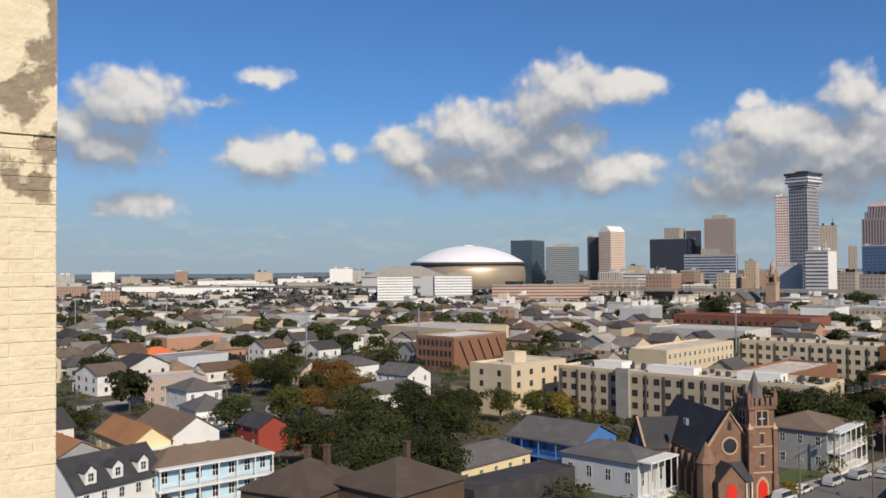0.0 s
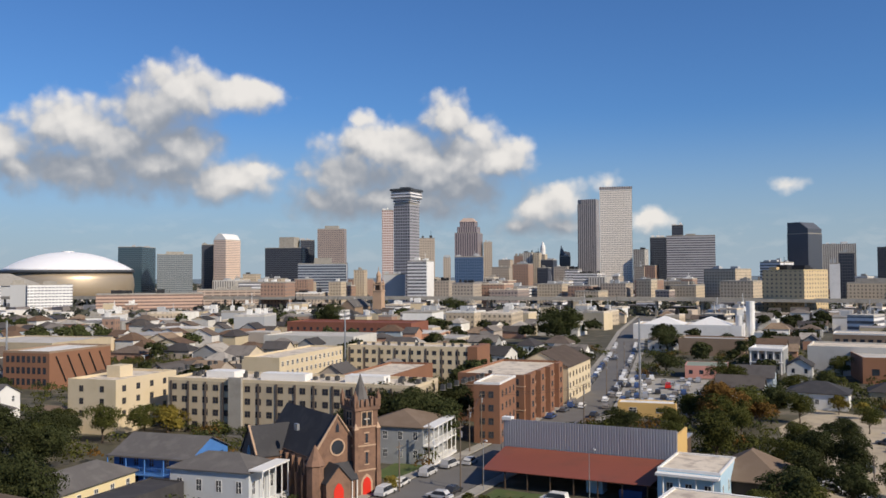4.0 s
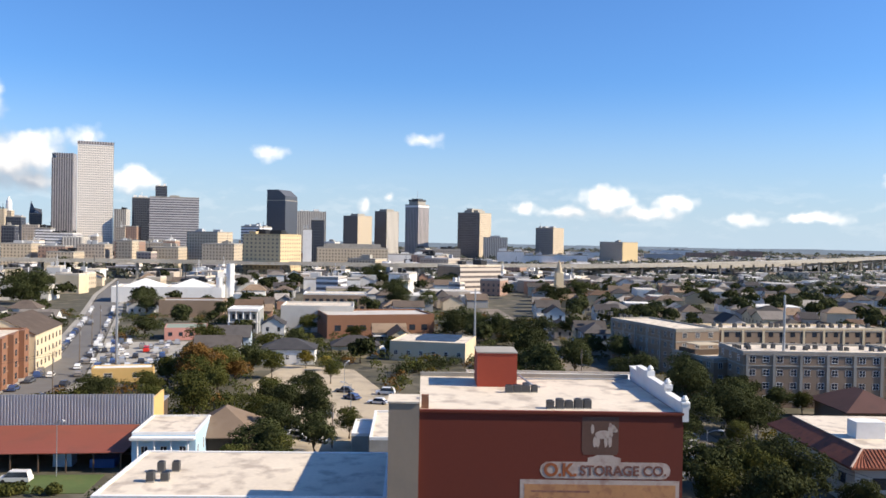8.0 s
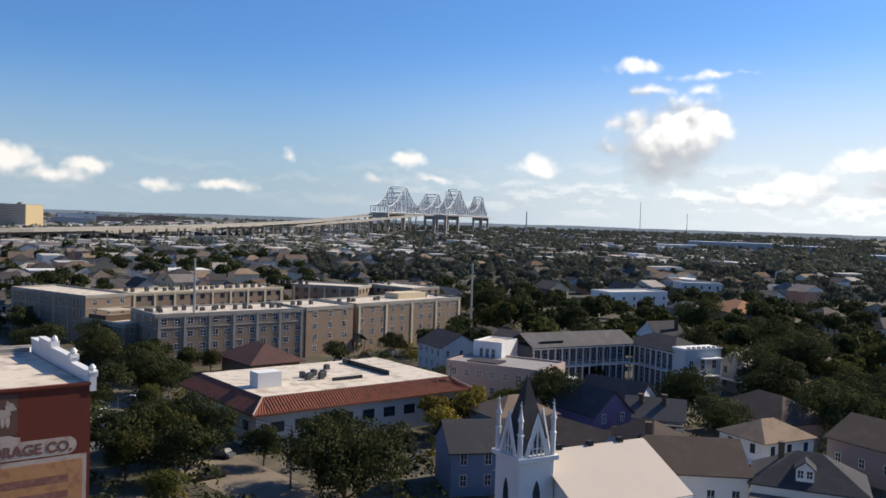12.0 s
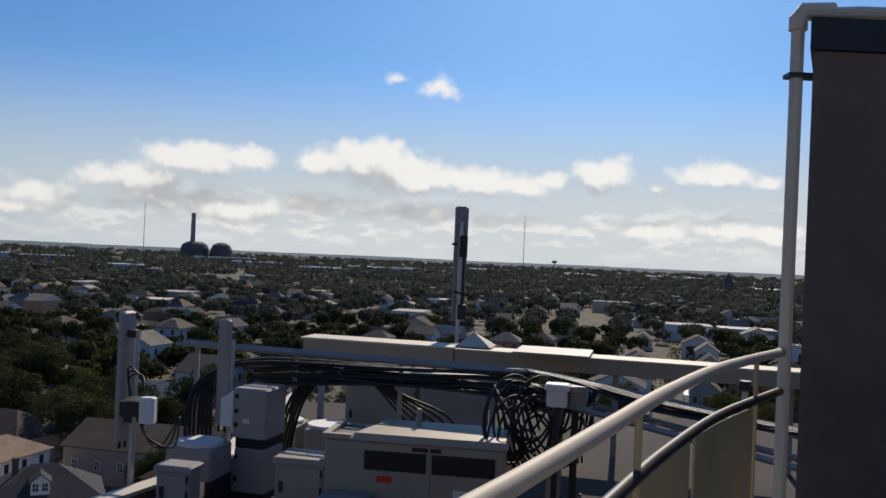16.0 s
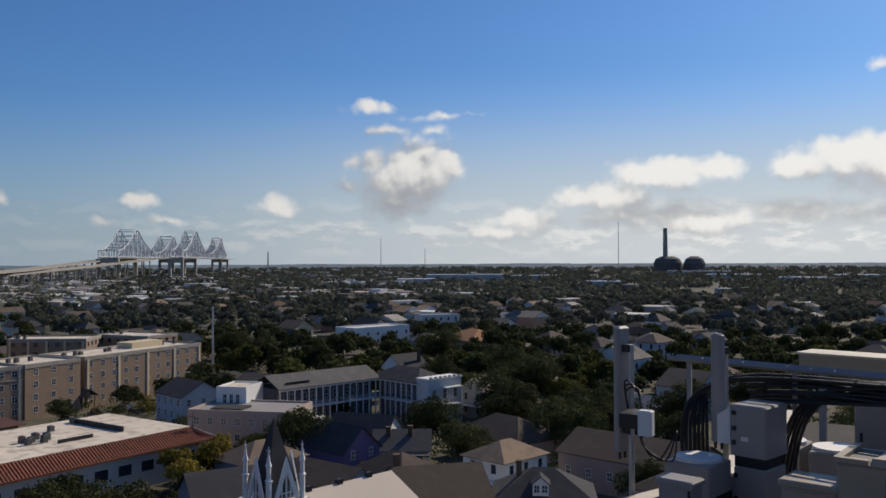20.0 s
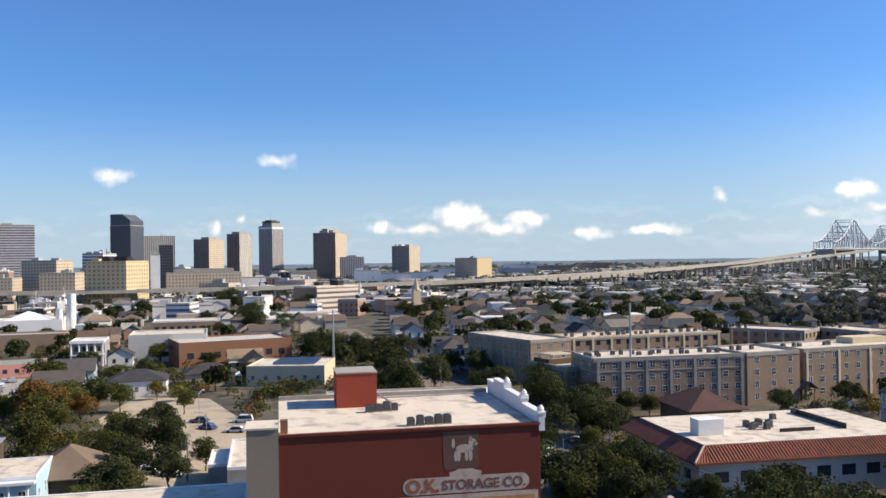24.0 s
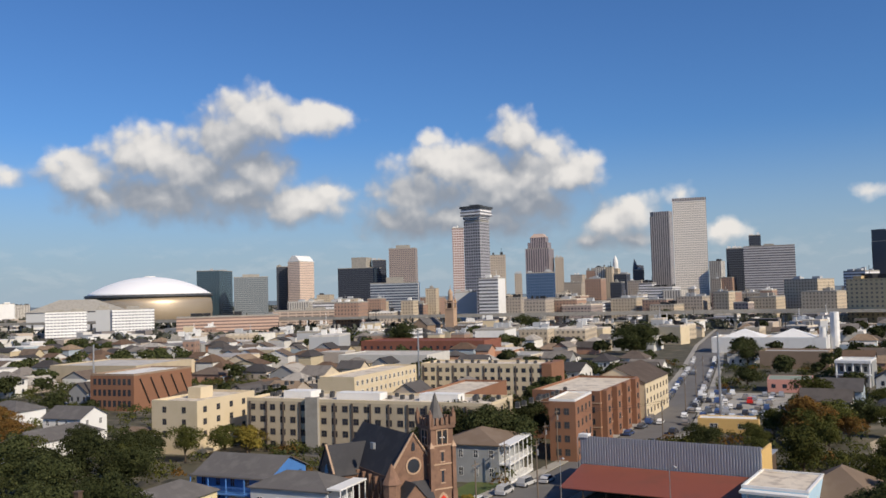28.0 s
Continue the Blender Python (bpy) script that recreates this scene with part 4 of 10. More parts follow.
# ---- raised expressway ----
def deck(name, pts, width, label):
    """A raised road: deck, two parapets, and piers under it. pts: x, y, z of the road."""
    b = thing(name, 0, 0, 0, 0, label, "expressway", kind="structure")
    geo, rails = Geo(), Geo()
    sides = []
    for i, p in enumerate(pts):
        d = (Vector(pts[min(i + 1, len(pts) - 1)][:2]) - Vector(pts[max(i - 1, 0)][:2])).normalized()
        sides.append(((p[0] - d.y * width / 2, p[1] + d.x * width / 2, p[2]), (p[0] + d.y * width / 2, p[1] - d.x * width / 2, p[2])))
    for (l0, r0), (l1, r1) in zip(sides, sides[1:]):
        vs = [r0, r1, l1, l0]
        vs = [(x, y, z - 1.8) for x, y, z in vs] + vs
        geo.add(vs, [(3, 2, 1, 0), (4, 5, 6, 7), (0, 1, 5, 4), (2, 3, 7, 6), (0, 4, 7, 3), (1, 2, 6, 5)])
        for a, c in ((l0, l1), (r0, r1)):
            rails.add([(a[0], a[1], a[2] + 0.01), (c[0], c[1], c[2] + 0.01), (c[0], c[1], c[2] + 1.0), (a[0], a[1], a[2] + 1.0),
                       (a[0] + 0.4, a[1], a[2] + 0.01), (c[0] + 0.4, c[1], c[2] + 0.01), (c[0] + 0.4, c[1], c[2] + 1.0), (a[0] + 0.4, a[1], a[2] + 1.0)],
                      [(0, 1, 2, 3), (7, 6, 5, 4), (3, 2, 6, 7)])
    part("deck", geo, M["concrete"], b)
    part("parapet", rails, M["concrete"], b)
    for i in range(len(pts) - 1):
        p, q = Vector(pts[i]), Vector(pts[i + 1])
        k = max(1, int((q - p).length / 38))
        for j in range(k):
            c = p.lerp(q, (j + 0.5) / k)
            d = (q - p).normalized()
            pg = Geo()
            for s in (-0.32, 0.32):
                pg.box(c.x - d.y * width * s - 0.9, c.y + d.x * width * s - 0.9, -0.5, c.x - d.y * width * s + 0.9, c.y + d.x * width * s + 0.9, c.z - 1.81)
            part("pier", pg, M["concrete"], b)
    return b


deck("expressway", [(300, 2300, 12), (560, 1400, 12), (640, 1010, 14), (668, 820, 15), (690, 640, 15.5), (727, 441, 16), (781, 177, 15.5), (800, -30, 14.5), (862, -262, 15.5), (985, -480, 19),
                    (1110, -650, 22), (1250, -830, 26), (1400, -1040, 36), (1500, -1205, 46)], 26, "long raised concrete expressway on piers")
deck("expressway", [(840, -180, 11), (930, -330, 12), (1060, -520, 14), (1200, -760, 19), (1340, -1020, 30), (1465, -1270, 44)], 20, "curving concrete approach ramp on piers")


# ---- cantilever bridges ----
def cantilever_bridge(name, near, far, ztop, hw, label):
    n0, f0 = Vector(near), Vector(far)
    span = (f0 - n0).length
    ax = (f0 - n0) / span
    b = thing(name, n0.x, n0.y, 0, math.degrees(math.atan2(ax.y, ax.x)), label, "bridge")
    zd = 48.0

    def chord(s):
        arm = 0.36 * span
        if s < 0:
            k = 1 + s / arm
        elif s < span:
            k = abs(s - span / 2) / (span / 2)
        else:
            k = 1 - (s - span) / arm
        k = min(1.0, max(0.0, k) * 1.07)
        return zd + 13 + (ztop - zd - 13) * k ** 2.1
    arm = 0.36 * span
    step = span / 22
    stations = [-arm + i * step for i in range(int((span + 2 * arm) / step) + 1)]
    for side in (-hw, hw):
        t = Geo()
        for s, s2 in zip(stations, stations[1:]):
            t.bar((s, side, zd), (s2, side, zd), 2.0).bar((s, side, chord(s)), (s2, side, chord(s2)), 1.9)
            t.bar((s, side, zd), (s, side, chord(s)), 1.2)
            up = int(round((s + arm) / step)) % 2
            t.bar((s, side, chord(s) if up else zd), (s2, side, zd if up else chord(s2)), 1.1)
        part("truss", t, M["bridge_steel"], b)
    cross = Geo()
    for s in stations:
        cross.bar((s, -hw, chord(s)), (s, hw, chord(s)), 1.0)
    for s in (0, span):
        for q in (0.25, 0.5, 0.75):
            z = zd + 8 + (ztop - zd - 8) * q
            cross.bar((s, -hw, z), (s, hw, z), 1.2)
    tagged(part("bracing", cross, M["bridge_steel"], b), kind="stuff")
    part("deck", Geo().box(-arm, -hw + 0.5, zd - 2.5, span + arm + 260, hw - 0.5, zd - 0.5), M["concrete"], b)
    for s in (-arm, 0, span, span + arm):
        p = Geo()
        for y in (-hw, hw):
            p.box(s - 5, y - 3, -1, s + 5, y + 3, zd - 3)
        p.box(s - 4, -hw + 3.01, zd - 12, s + 4, hw - 3.01, zd - 3)
        part("pier", p, M["concrete"], b)
    return b


# Steel grey lightened so that its colour carries the haze over the bridges.
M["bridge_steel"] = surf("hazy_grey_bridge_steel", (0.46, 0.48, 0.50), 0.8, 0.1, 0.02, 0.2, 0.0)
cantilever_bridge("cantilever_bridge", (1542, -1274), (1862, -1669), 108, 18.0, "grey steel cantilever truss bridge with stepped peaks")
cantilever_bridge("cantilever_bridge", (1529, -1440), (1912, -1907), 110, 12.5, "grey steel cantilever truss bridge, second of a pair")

# ---- downtown skyline ----
M["f_shell"] = facade("white_travertine_grid", (0.72, 0.67, 0.6), (0.2, 0.18, 0.17), 2.7, 3.8, 0.5, 0.55)
M["f_shell2"] = facade("grey_vertical_bands", (0.4, 0.37, 0.36), (0.085, 0.08, 0.09), 4.0, 3.9, 0.5, 1.1)
M["f_plaza"] = facade("dark_checked_tower", (0.36, 0.355, 0.37), (0.022, 0.025, 0.04), 3.2, 3.6, 0.68, 0.62)
M["f_white_bands"] = facade("white_banded_tower", (0.72, 0.71, 0.7), (0.05, 0.05, 0.065), 60, 3.6, 1.1, 0.5)
M["f_grey_bands"] = facade("grey_banded_tower", (0.42, 0.41, 0.41), (0.06, 0.06, 0.08), 60, 3.7, 1.1, 0.5)
M["f_blue_bands"] = facade("blue_banded_office", (0.30, 0.33, 0.37), (0.035, 0.05, 0.085), 60, 3.9, 1.1, 0.6, 0.2)
M["f_brown"] = facade("brown_grid_tower", (0.33, 0.27, 0.24), (0.06, 0.055, 0.06), 3.6, 3.6, 0.55, 0.5)
M["f_pink"] = facade("pink_banded_tower", (0.72, 0.57, 0.46), (0.3, 0.22, 0.19), 60, 3.4, 1.1, 0.42)
M["f_dark"] = facade("dark_glass_tower", (0.05, 0.055, 0.07), (0.025, 0.03, 0.045), 3.0, 3.8, 0.7, 0.7, 0.15)
M["f_blueglass"] = facade("blue_glass_tower", (0.05, 0.09, 0.17), (0.035, 0.07, 0.14), 3.0, 3.8, 0.8, 0.8, 0.12)
M["f_green"] = facade("green_glass_tower", (0.055, 0.09, 0.11), (0.03, 0.055, 0.075), 3.0, 3.8, 0.8, 0.75, 0.15)
M["f_greyglass"] = facade("grey_glass_block", (0.22, 0.24, 0.25), (0.12, 0.14, 0.15), 3.0, 3.8, 0.8, 0.7, 0.2)
M["f_beige"] = facade("beige_grid", (0.52, 0.43, 0.31), (0.13, 0.11, 0.09), 3.4, 3.5, 0.42, 0.5)
M["f_hotel"] = facade("yellow_hotel_wall", (0.56, 0.44, 0.26), (0.13, 0.11, 0.09), 4.4, 3.6, 0.42, 0.46)
M["f_plain_yellow"] = surf("yellow_plaster", (0.50, 0.39, 0.22), 0.8, 0.05, 0.05, 1, 0.0)
M["f_hosp"] = facade("white_hospital_grid", (0.82, 0.81, 0.79), (0.17, 0.18, 0.2), 3.6, 3.3, 0.8, 0.42)
M["f_brick"] = facade("old_brick_block", (0.34, 0.22, 0.16), (0.08, 0.07, 0.07), 3.6, 3.8, 0.4, 0.5)
M["f_tan"] = facade("old_tan_block", (0.42, 0.36, 0.29), (0.10, 0.09, 0.09), 3.4, 3.6, 0.45, 0.5)
M["f_white_vert"] = facade("white_fluted_tower", (0.58, 0.54, 0.47), (0.12, 0.11, 0.11), 3.4, 50, 0.45, 1.1)
M["f_maroon"] = facade("mauve_ribbed_tower", (0.33, 0.28, 0.28), (0.06, 0.05, 0.065), 4.2, 60, 0.5, 1.1)
M["f_dkred_grid"] = facade("red_white_grid_slab", (0.6, 0.53, 0.5), (0.20, 0.09, 0.07), 3.4, 3.4, 0.75, 0.6)
M["f_slate"] = facade("slate_glass_tower", (0.075, 0.085, 0.105), (0.05, 0.06, 0.08), 3.0, 3.8, 0.8, 0.8, 0.3)
# Facade for tower fronts in shade; the shade is part of its colour.
M["f_shaded_front"] = facade("umber_gridded_tower", (0.22, 0.18, 0.15), (0.045, 0.042, 0.045), 3.2, 3.4, 0.6, 0.55)
M["f_beige_bands"] = facade("beige_banded_office", (0.58, 0.50, 0.42), (0.09, 0.075, 0.07), 60, 3.7, 1.1, 0.45)
M["crown_dark"] = surf("dark_crown", (0.05, 0.055, 0.06), 0.6, 0.1, 0.1, 1, 0)
M["plain_grey"] = surf("plain_grey_wall", (0.40, 0.41, 0.42), 0.8, 0.06, 0.03, 0.5, 0)


def sky_tower(name, label, az_deg, dist, width, top, mat, split=1.0, turn=0.0, side=None, depth=None, crown=None, roofmat=None):
    """A tower seen from afar: width across the view, the first split of it its front, the rest its right side."""
    a, o = radians(az_deg), radians(turn)
    x, y = -dist * math.sin(a), dist * math.cos(a)
    w = width * split / math.cos(o) if turn else width
    d = (width * (1 - split) / math.sin(o) if turn and split < 1 else depth or max(16.0, width * 0.7))
    b = thing(name, x - d / 2 * math.sin(a), y + d / 2 * math.cos(a), 0, az_deg - turn, label, "tower")
    part("wall", Geo().box(-w / 2, -d / 2, 0, w / 2, d / 2, top), mat, b)
    if side is not None:
        part("side_wall", Geo().box(w / 2 + 0.02, -d / 2, 0, w / 2 + 0.4, d / 2, top), side, b)
    rm = roofmat or M["concrete"]
    part("roof", Geo().box(-w / 2, -d / 2, top + 0.02, w / 2, d / 2, top + 1.2), rm, b)
    for cw, cd, chh in crown or ():
        part("roof_house", Geo().box(-w * cw / 2, -d * cd / 2, top + 1.22, w * cw / 2, d * cd / 2, top + chh), rm, b)
    if not crown:
        # plant boxes, a stair head and a thin mast
        rr = random.Random(int(az_deg * 131 + dist))
        plantg = Geo()
        for q in range(rr.randint(2, 4)):
            px, py, pw, ph = w * rr.uniform(-0.36, 0.36), d * rr.uniform(-0.34, 0.3), min(w, 40) * rr.uniform(0.05, 0.15), rr.uniform(1.5, 4.0)
            plantg.box(px - pw, py - pw * 0.8, top + 1.21 + q * 0.01, px + pw, py + pw * 0.8, top + 1.2 + ph)
        if rr.random() < 0.4:
            plantg.cyl(px, py, top + 1.2 + ph, top + ph + rr.uniform(5, 9), 0.25, 5)
        part("roof_plant", plantg, M[rr.choice(("concrete", "plain_grey", "white_paint", "dark_metal"))], b)
    claim(x - d / 2 * math.sin(a), y + d / 2 * math.cos(a), 0.6 * max(w, d))
    return b


# the domed stadium
b = thing("stadium", 937 + 65, 1172 + 81, 0, -38.7, "white-domed stadium with a bronze curved wall", "stadium")
part("wall", Geo().lathe([(101, 0), (105, 10), (106.5, 22), (105.5, 34), (103, 44)], 64), surf("bronze_metal_panels", (0.50, 0.40, 0.28), 0.42, 0.06, 0.02, 0.3, 0, metal=0.55), b, "pale bronze metal panels in a curved wall", smooth=True)
part("roof_rim", Geo().lathe([(104, 44.02), (107, 45.5), (106, 49)], 64), M["crown_dark"], b, "dark roof rim")
RC = (104.5 ** 2 + 31 ** 2) / 62
prof = [(r, 49.02 + math.sqrt(RC ** 2 - r ** 2) - (RC - 31)) for r in (104.5, 98, 90, 82, 74, 66, 58, 50, 42, 34, 26, 18, 10, 4)]
part("dome", Geo().lathe(prof, 72), surf("white_dome_skin", (0.82, 0.82, 0.82), 0.5, 0.03, 0.03, 0.3, 0), b, "brilliant white shallow dome", smooth=True)
part("vent", Geo().lathe([(10, 79.8), (10, 81.2), (7, 81.6)], 24), M["white_paint"], b)
claim(1000, 1250, 140)

sky_tower("hospital_building", "white hospital block with a grid of windows", -33.84, 1050, 43, 28.4, M["f_hosp"], depth=22)
sky_tower("hospital_building", "white hospital block with a grid of windows beside a shaded end", -37.67, 1040, 45, 29, M["f_hosp"], depth=20, crown=[(0.3, 0.5, 4)])
# End of the white hospital, coloured grey to show it in shade.
sky_tower("hospital_building", "shaded hospital end wall, its shade coloured plain blue-grey", -35.97, 1044, 17, 29.5, M["plain_grey"], depth=20, crown=[(0.6, 0.5, 5)])
b = thing("arena", 783, 1140, 0, -34.5, "low arena with a shallow sloping brown-grey roof", "arena")
part("wall", Geo().box(-66, -50, 0, 66, 50, 26), M["plain_grey"], b)
part("roof", Geo().add([(-68, -52, 26.02), (68, -52, 26.02), (68, 52, 26.02), (-68, 52, 26.02), (-24, -14, 43), (24, -14, 43), (24, 14, 43), (-24, 14, 43)],
                       [(3, 2, 1, 0), (0, 1, 5, 4), (1, 2, 6, 5), (2, 3, 7, 6), (3, 0, 4, 7), (4, 5, 6, 7)]), M["concrete"], b, "shallow sloping roof")
claim(783, 1140, 80)
sky_tower("office_tower", "dark green glass office tower", -42.6, 1700, 67, 92, M["f_green"], 0.62, 20)
sky_tower("office_block", "grey glass office block", -44.85, 1650, 62, 77, M["f_greyglass"], crown=[(0.5, 0.5, 6)])
b = sky_tower("hotel_tower", "pink banded tower with a rounded white top", -48.05, 1750, 52, 108, M["f_pink"], 0.45, 35)
a = Geo()
arc = [(-14.3 + 28.6 * i / 12, 108 + 1.3 + 12 * math.sin(math.pi * i / 12)) for i in range(13)]
a.add([(x, y, z) for y in (-24.8, 24.8) for x, z in arc], [tuple(range(12, -1, -1)), tuple(range(13, 26))] + [(i, i + 1, 14 + i, 13 + i) for i in range(12)])
part("vault", a, M["white_paint"], b, "rounded white roof vault")
sky_tower("hotel_tower", "slim dark banded tower", -46.85, 1790, 24, 100, M["f_dark"])
sky_tower("office_tower", "dark stepped glass tower", -52.0, 1700, 94, 91, M["f_dark"], 0.75, 20, crown=[(0.4, 0.5, 22)])
sky_tower("office_tower", "dark slab tower behind others", -53.15, 1730, 28, 107, M["f_dark"])
sky_tower("office_tower", "brown gridded office tower block", -54.75, 1650, 55, 125, M["f_brown"], 0.9, 10, crown=[(0.5, 0.5, 7)])
sky_tower("office_building", "wide blue-banded office building", -54.15, 1250, 71, 54, M["f_blue_bands"], 0.97, 8, side=M["white_paint"], crown=[(0.35, 0.4, 9)])

# the tall tower with an overhanging crown
b = sky_tower("office_tower", "tall dark-checked tower with an overhanging banded crown", -59.65, 1030, 30.5, 122, M["f_plaza"], 0.62, 28, crown=[(0.9, 0.9, 2)])
cw = 40
part("crown", Geo().box(-11.2, -12.9, 124.5, 11.2, 12.9, 129).box(-13.4, -15.2, 129.02, 13.4, 15.2, 134.5).box(-12.9, -14.7, 134.52, 12.9, 14.7, 138), M["f_white_bands"], b, "overhanging white-banded crown")
part("roof_cap", Geo().box(-14.2, -16, 138.02, 14.2, 16, 140.6).box(-6, -6, 140.62, 6, 6, 143), M["crown_dark"], b, "flat dark roof cap")
sky_tower("apartment_tower", "red and white gridded slab tower", -58.4, 1200, 16, 127, M["f_dkred_grid"])
sky_tower("office_tower", "pale grey gridded tower", -60.95, 1250, 24, 90, M["f_tan"])
sky_tower("office_building", "white and dark striped office building", -60.55, 920, 28, 52, M["f_white_bands"], 0.72, 20, side=M["white_paint"])
sky_tower("warehouse", "plain grey windowless block", -58.8, 950, 24, 38, M["plain_grey"])

# the stepped postmodern tower
b = sky_tower("office_tower", "stepped maroon tower with a pale hipped crown", -63.75, 1550, 51, 112, M["f_maroon"], 0.8, 12)
part("upper_block", Geo().box(-18, -16, 113.3, 18, 16, 124).box(-14, -13, 124.02, 14, 13, 133), M["f_maroon"], b)
part("crown", Geo().add([(-14.5, -13.5, 133.05), (14.5, -13.5, 133.05), (14.5, 13.5, 133.05), (-14.5, 13.5, 133.05), (-8, -7, 140), (8, -7, 140), (8, 7, 140), (-8, 7, 140)],
                      [(3, 2, 1, 0), (0, 1, 5, 4), (1, 2, 6, 5), (2, 3, 7, 6), (3, 0, 4, 7), (4, 5, 6, 7)]), M["pink"], b, "pale pink hipped crown")
sky_tower("office_building", "blue glass office block", -63.75, 1150, 38, 61, M["f_blueglass"])
sky_tower("office_tower", "slim grey tower behind others", -65.0, 1580, 16, 96, M["f_tan"])
sky_tower("office_tower", "slim pale tower behind others", -62.3, 1400, 12, 65, M["f_tan"])
for az_d, dist, w, top, mt in ((-66.2, 1480, 26, 62, "f_tan"), (-67.1, 1500, 20, 69, "f_brick"), (-67.7, 1440, 20, 73, "f_white_vert"), (-68.25, 1430, 14, 72, "f_beige"), (-69.0, 1380, 26, 60, "f_dark"),
                               (-69.9, 1300, 26, 48, "f_tan"), (-66.0, 1300, 34, 48, "f_tan"), (-67.3, 1250, 30, 52, "f_brick"), (-68.7, 1200, 20, 46, "f_dark"), (-70.6, 1250, 24, 44, "f_white_bands"),
                               (-74.9, 1650, 28, 82, "f_white_vert"), (-75.5, 1400, 26, 50, "f_brick"), (-74.9, 1400, 18, 48, "f_tan"), (-71.6, 1150, 42, 38, "f_white_bands"), (-73.4, 1000, 36, 26, "f_tan"),
                               (-66.8, 1000, 60, 23, "f_white_bands"), (-64.9, 1050, 40, 28, "f_beige"), (-69.3, 1000, 38, 26, "f_beige"), (-71.2, 980, 34, 24, "f_brick"), (-75.4, 1050, 34, 30, "f_brick"),
                               (-77.7, 1000, 40, 24, "f_beige"), (-56.6, 1150, 18, 44, "f_beige"), (-49.6, 1500, 30, 40, "f_beige"), (-50.9, 1150, 40, 26, "f_tan"), (-62.0, 1000, 30, 30, "f_tan")):
    sky_tower("downtown_building", {"f_tan": "old grey-tan downtown office building", "f_brick": "old brown brick downtown building", "f_beige": "beige downtown building with rows of windows",
                                    "f_dark": "dark glass downtown office building", "f_white_vert": "pale fluted downtown tower", "f_white_bands": "white banded downtown building"}[mt], az_d, dist, w, top, M[mt], 0.75, 15)
b = thing("spire", 1397, 547, 0, 0, "white classical cupola on a tower", "spire")
part("shaft", Geo().box(-6, -6, 0, 6, 6, 72), M["f_beige"], b)
part("cupola", Geo().lathe([(4.5, 72.02), (4.5, 82), (3.6, 87), (1.6, 91), (0.4, 94)], 14), M["white_paint"], b)
b = sky_tower("office_tower", "dark pointed glass tower", -70.05, 1600, 20, 70, M["f_dark"])
part("point", Geo().add([(-10, -7, 71.3), (10, -7, 71.3), (10, 7, 71.3), (-10, 7, 71.3), (-7, 0, 92), (-2, 0, 80), (9, 0, 78)], [(3, 2, 1, 0), (0, 1, 6, 5, 4), (2, 3, 4, 5, 6), (1, 2, 6), (3, 0, 4)]), M["f_dark"], b)

b = sky_tower("office_tower", "tallest white stone tower with a fine window grid", -73.35, 1500, 54, 180, M["f_shell"], crown=[(0.6, 0.6, 6)], roofmat=M["white_paint"])
part("top_band", Geo().box(-27.4, -19.3, 181.25, 27.4, 19.3, 186), M["f_shell2"], b, "louvred top band")
b = sky_tower("office_tower", "grey tower with dark vertical window bands", -71.6, 1650, 41, 168, M["f_shell2"], 0.85, 14)
part("top_band", Geo().prism([(-17.9, -10), (-11, -12.7), (17.9, -12.7), (17.9, 12.7), (-17.9, 12.7)], 169.3, 178), M["f_shell2"], b)
sky_tower("hotel_tower", "grey banded slab hotel", -78.0, 1400, 73, 96, M["f_grey_bands"], crown=[(0.2, 0.5, 4)])
sky_tower("hotel_tower", "dark slab behind a banded hotel", -76.05, 1500, 30, 98, M["f_dark"])
sky_tower("hotel_tower", "slim dark lift tower", -77.2, 1460, 18, 116, M["f_dark"])
sky_tower("office_building", "pale beige office building with a shaded wing", -80.2, 1050, 53, 42, M["f_beige"], 0.66, 25)
b = sky_tower("hotel_building", "tall yellow hotel with rows of small windows", -84.1, 800, 53, 39.5, M["f_hotel"], 0.63, 30, side=M["f_hotel"], roofmat=M["f_plain_yellow"])
part("roof_house", Geo().box(-16, -14, 40.8, -9, 0, 43), M["f_plain_yellow"], b)
part("roof_house", Geo().box(4, -10, 40.8, 9, 2, 43.6), M["f_plain_yellow"], b)
b = sky_tower("office_tower", "dark wedge-topped glass tower", -84.7, 1500, 52, 100, M["f_slate"], 0.6, 32)
part("wedge", Geo().add([(-18, -19.5, 101.3), (18, -19.5, 101.3), (18, 19.5, 101.3), (-18, 19.5, 101.3), (-18, -19.5, 119), (4, -19.5, 119), (18, -19.5, 108), (-18, 19.5, 119), (4, 19.5, 119), (18, 19.5, 108)],
                      [(3, 2, 1, 0), (0, 1, 6, 5, 4), (2, 3, 7, 8, 9), (0, 4, 7, 3), (4, 5, 8, 7), (5, 6, 9, 8), (1, 2, 9, 6)]), M["f_slate"], b)
sky_tower("office_building", "white banded block behind a hotel", -83.1, 1100, 38, 50, M["f_white_bands"], 0.6, 25)
sky_tower("apartment_tower", "pale apartment tower behind others", -86.6, 1700, 56, 88, M["f_white_vert"])
sky_tower("office_building", "slim white building behind others", -86.35, 900, 9, 46, M["white_paint"])
sky_tower("office_building", "dark glass office building", -87.0, 1200, 18, 62, M["f_dark"])
sky_tower("hotel_tower", "tower with its front darkened for shade and a pale gridded side", -89.6, 1600, 53, 79, M["f_shaded_front"], 0.5, 40, side=M["f_beige"], crown=[(0.5, 0.5, 5)])
sky_tower("office_tower", "tower with its front darkened for shade and a fluted tan side", -91.5, 1650, 46, 90, M["f_shaded_front"], 0.5, 42, side=M["f_white_vert"], crown=[(0.6, 0.6, 5)])
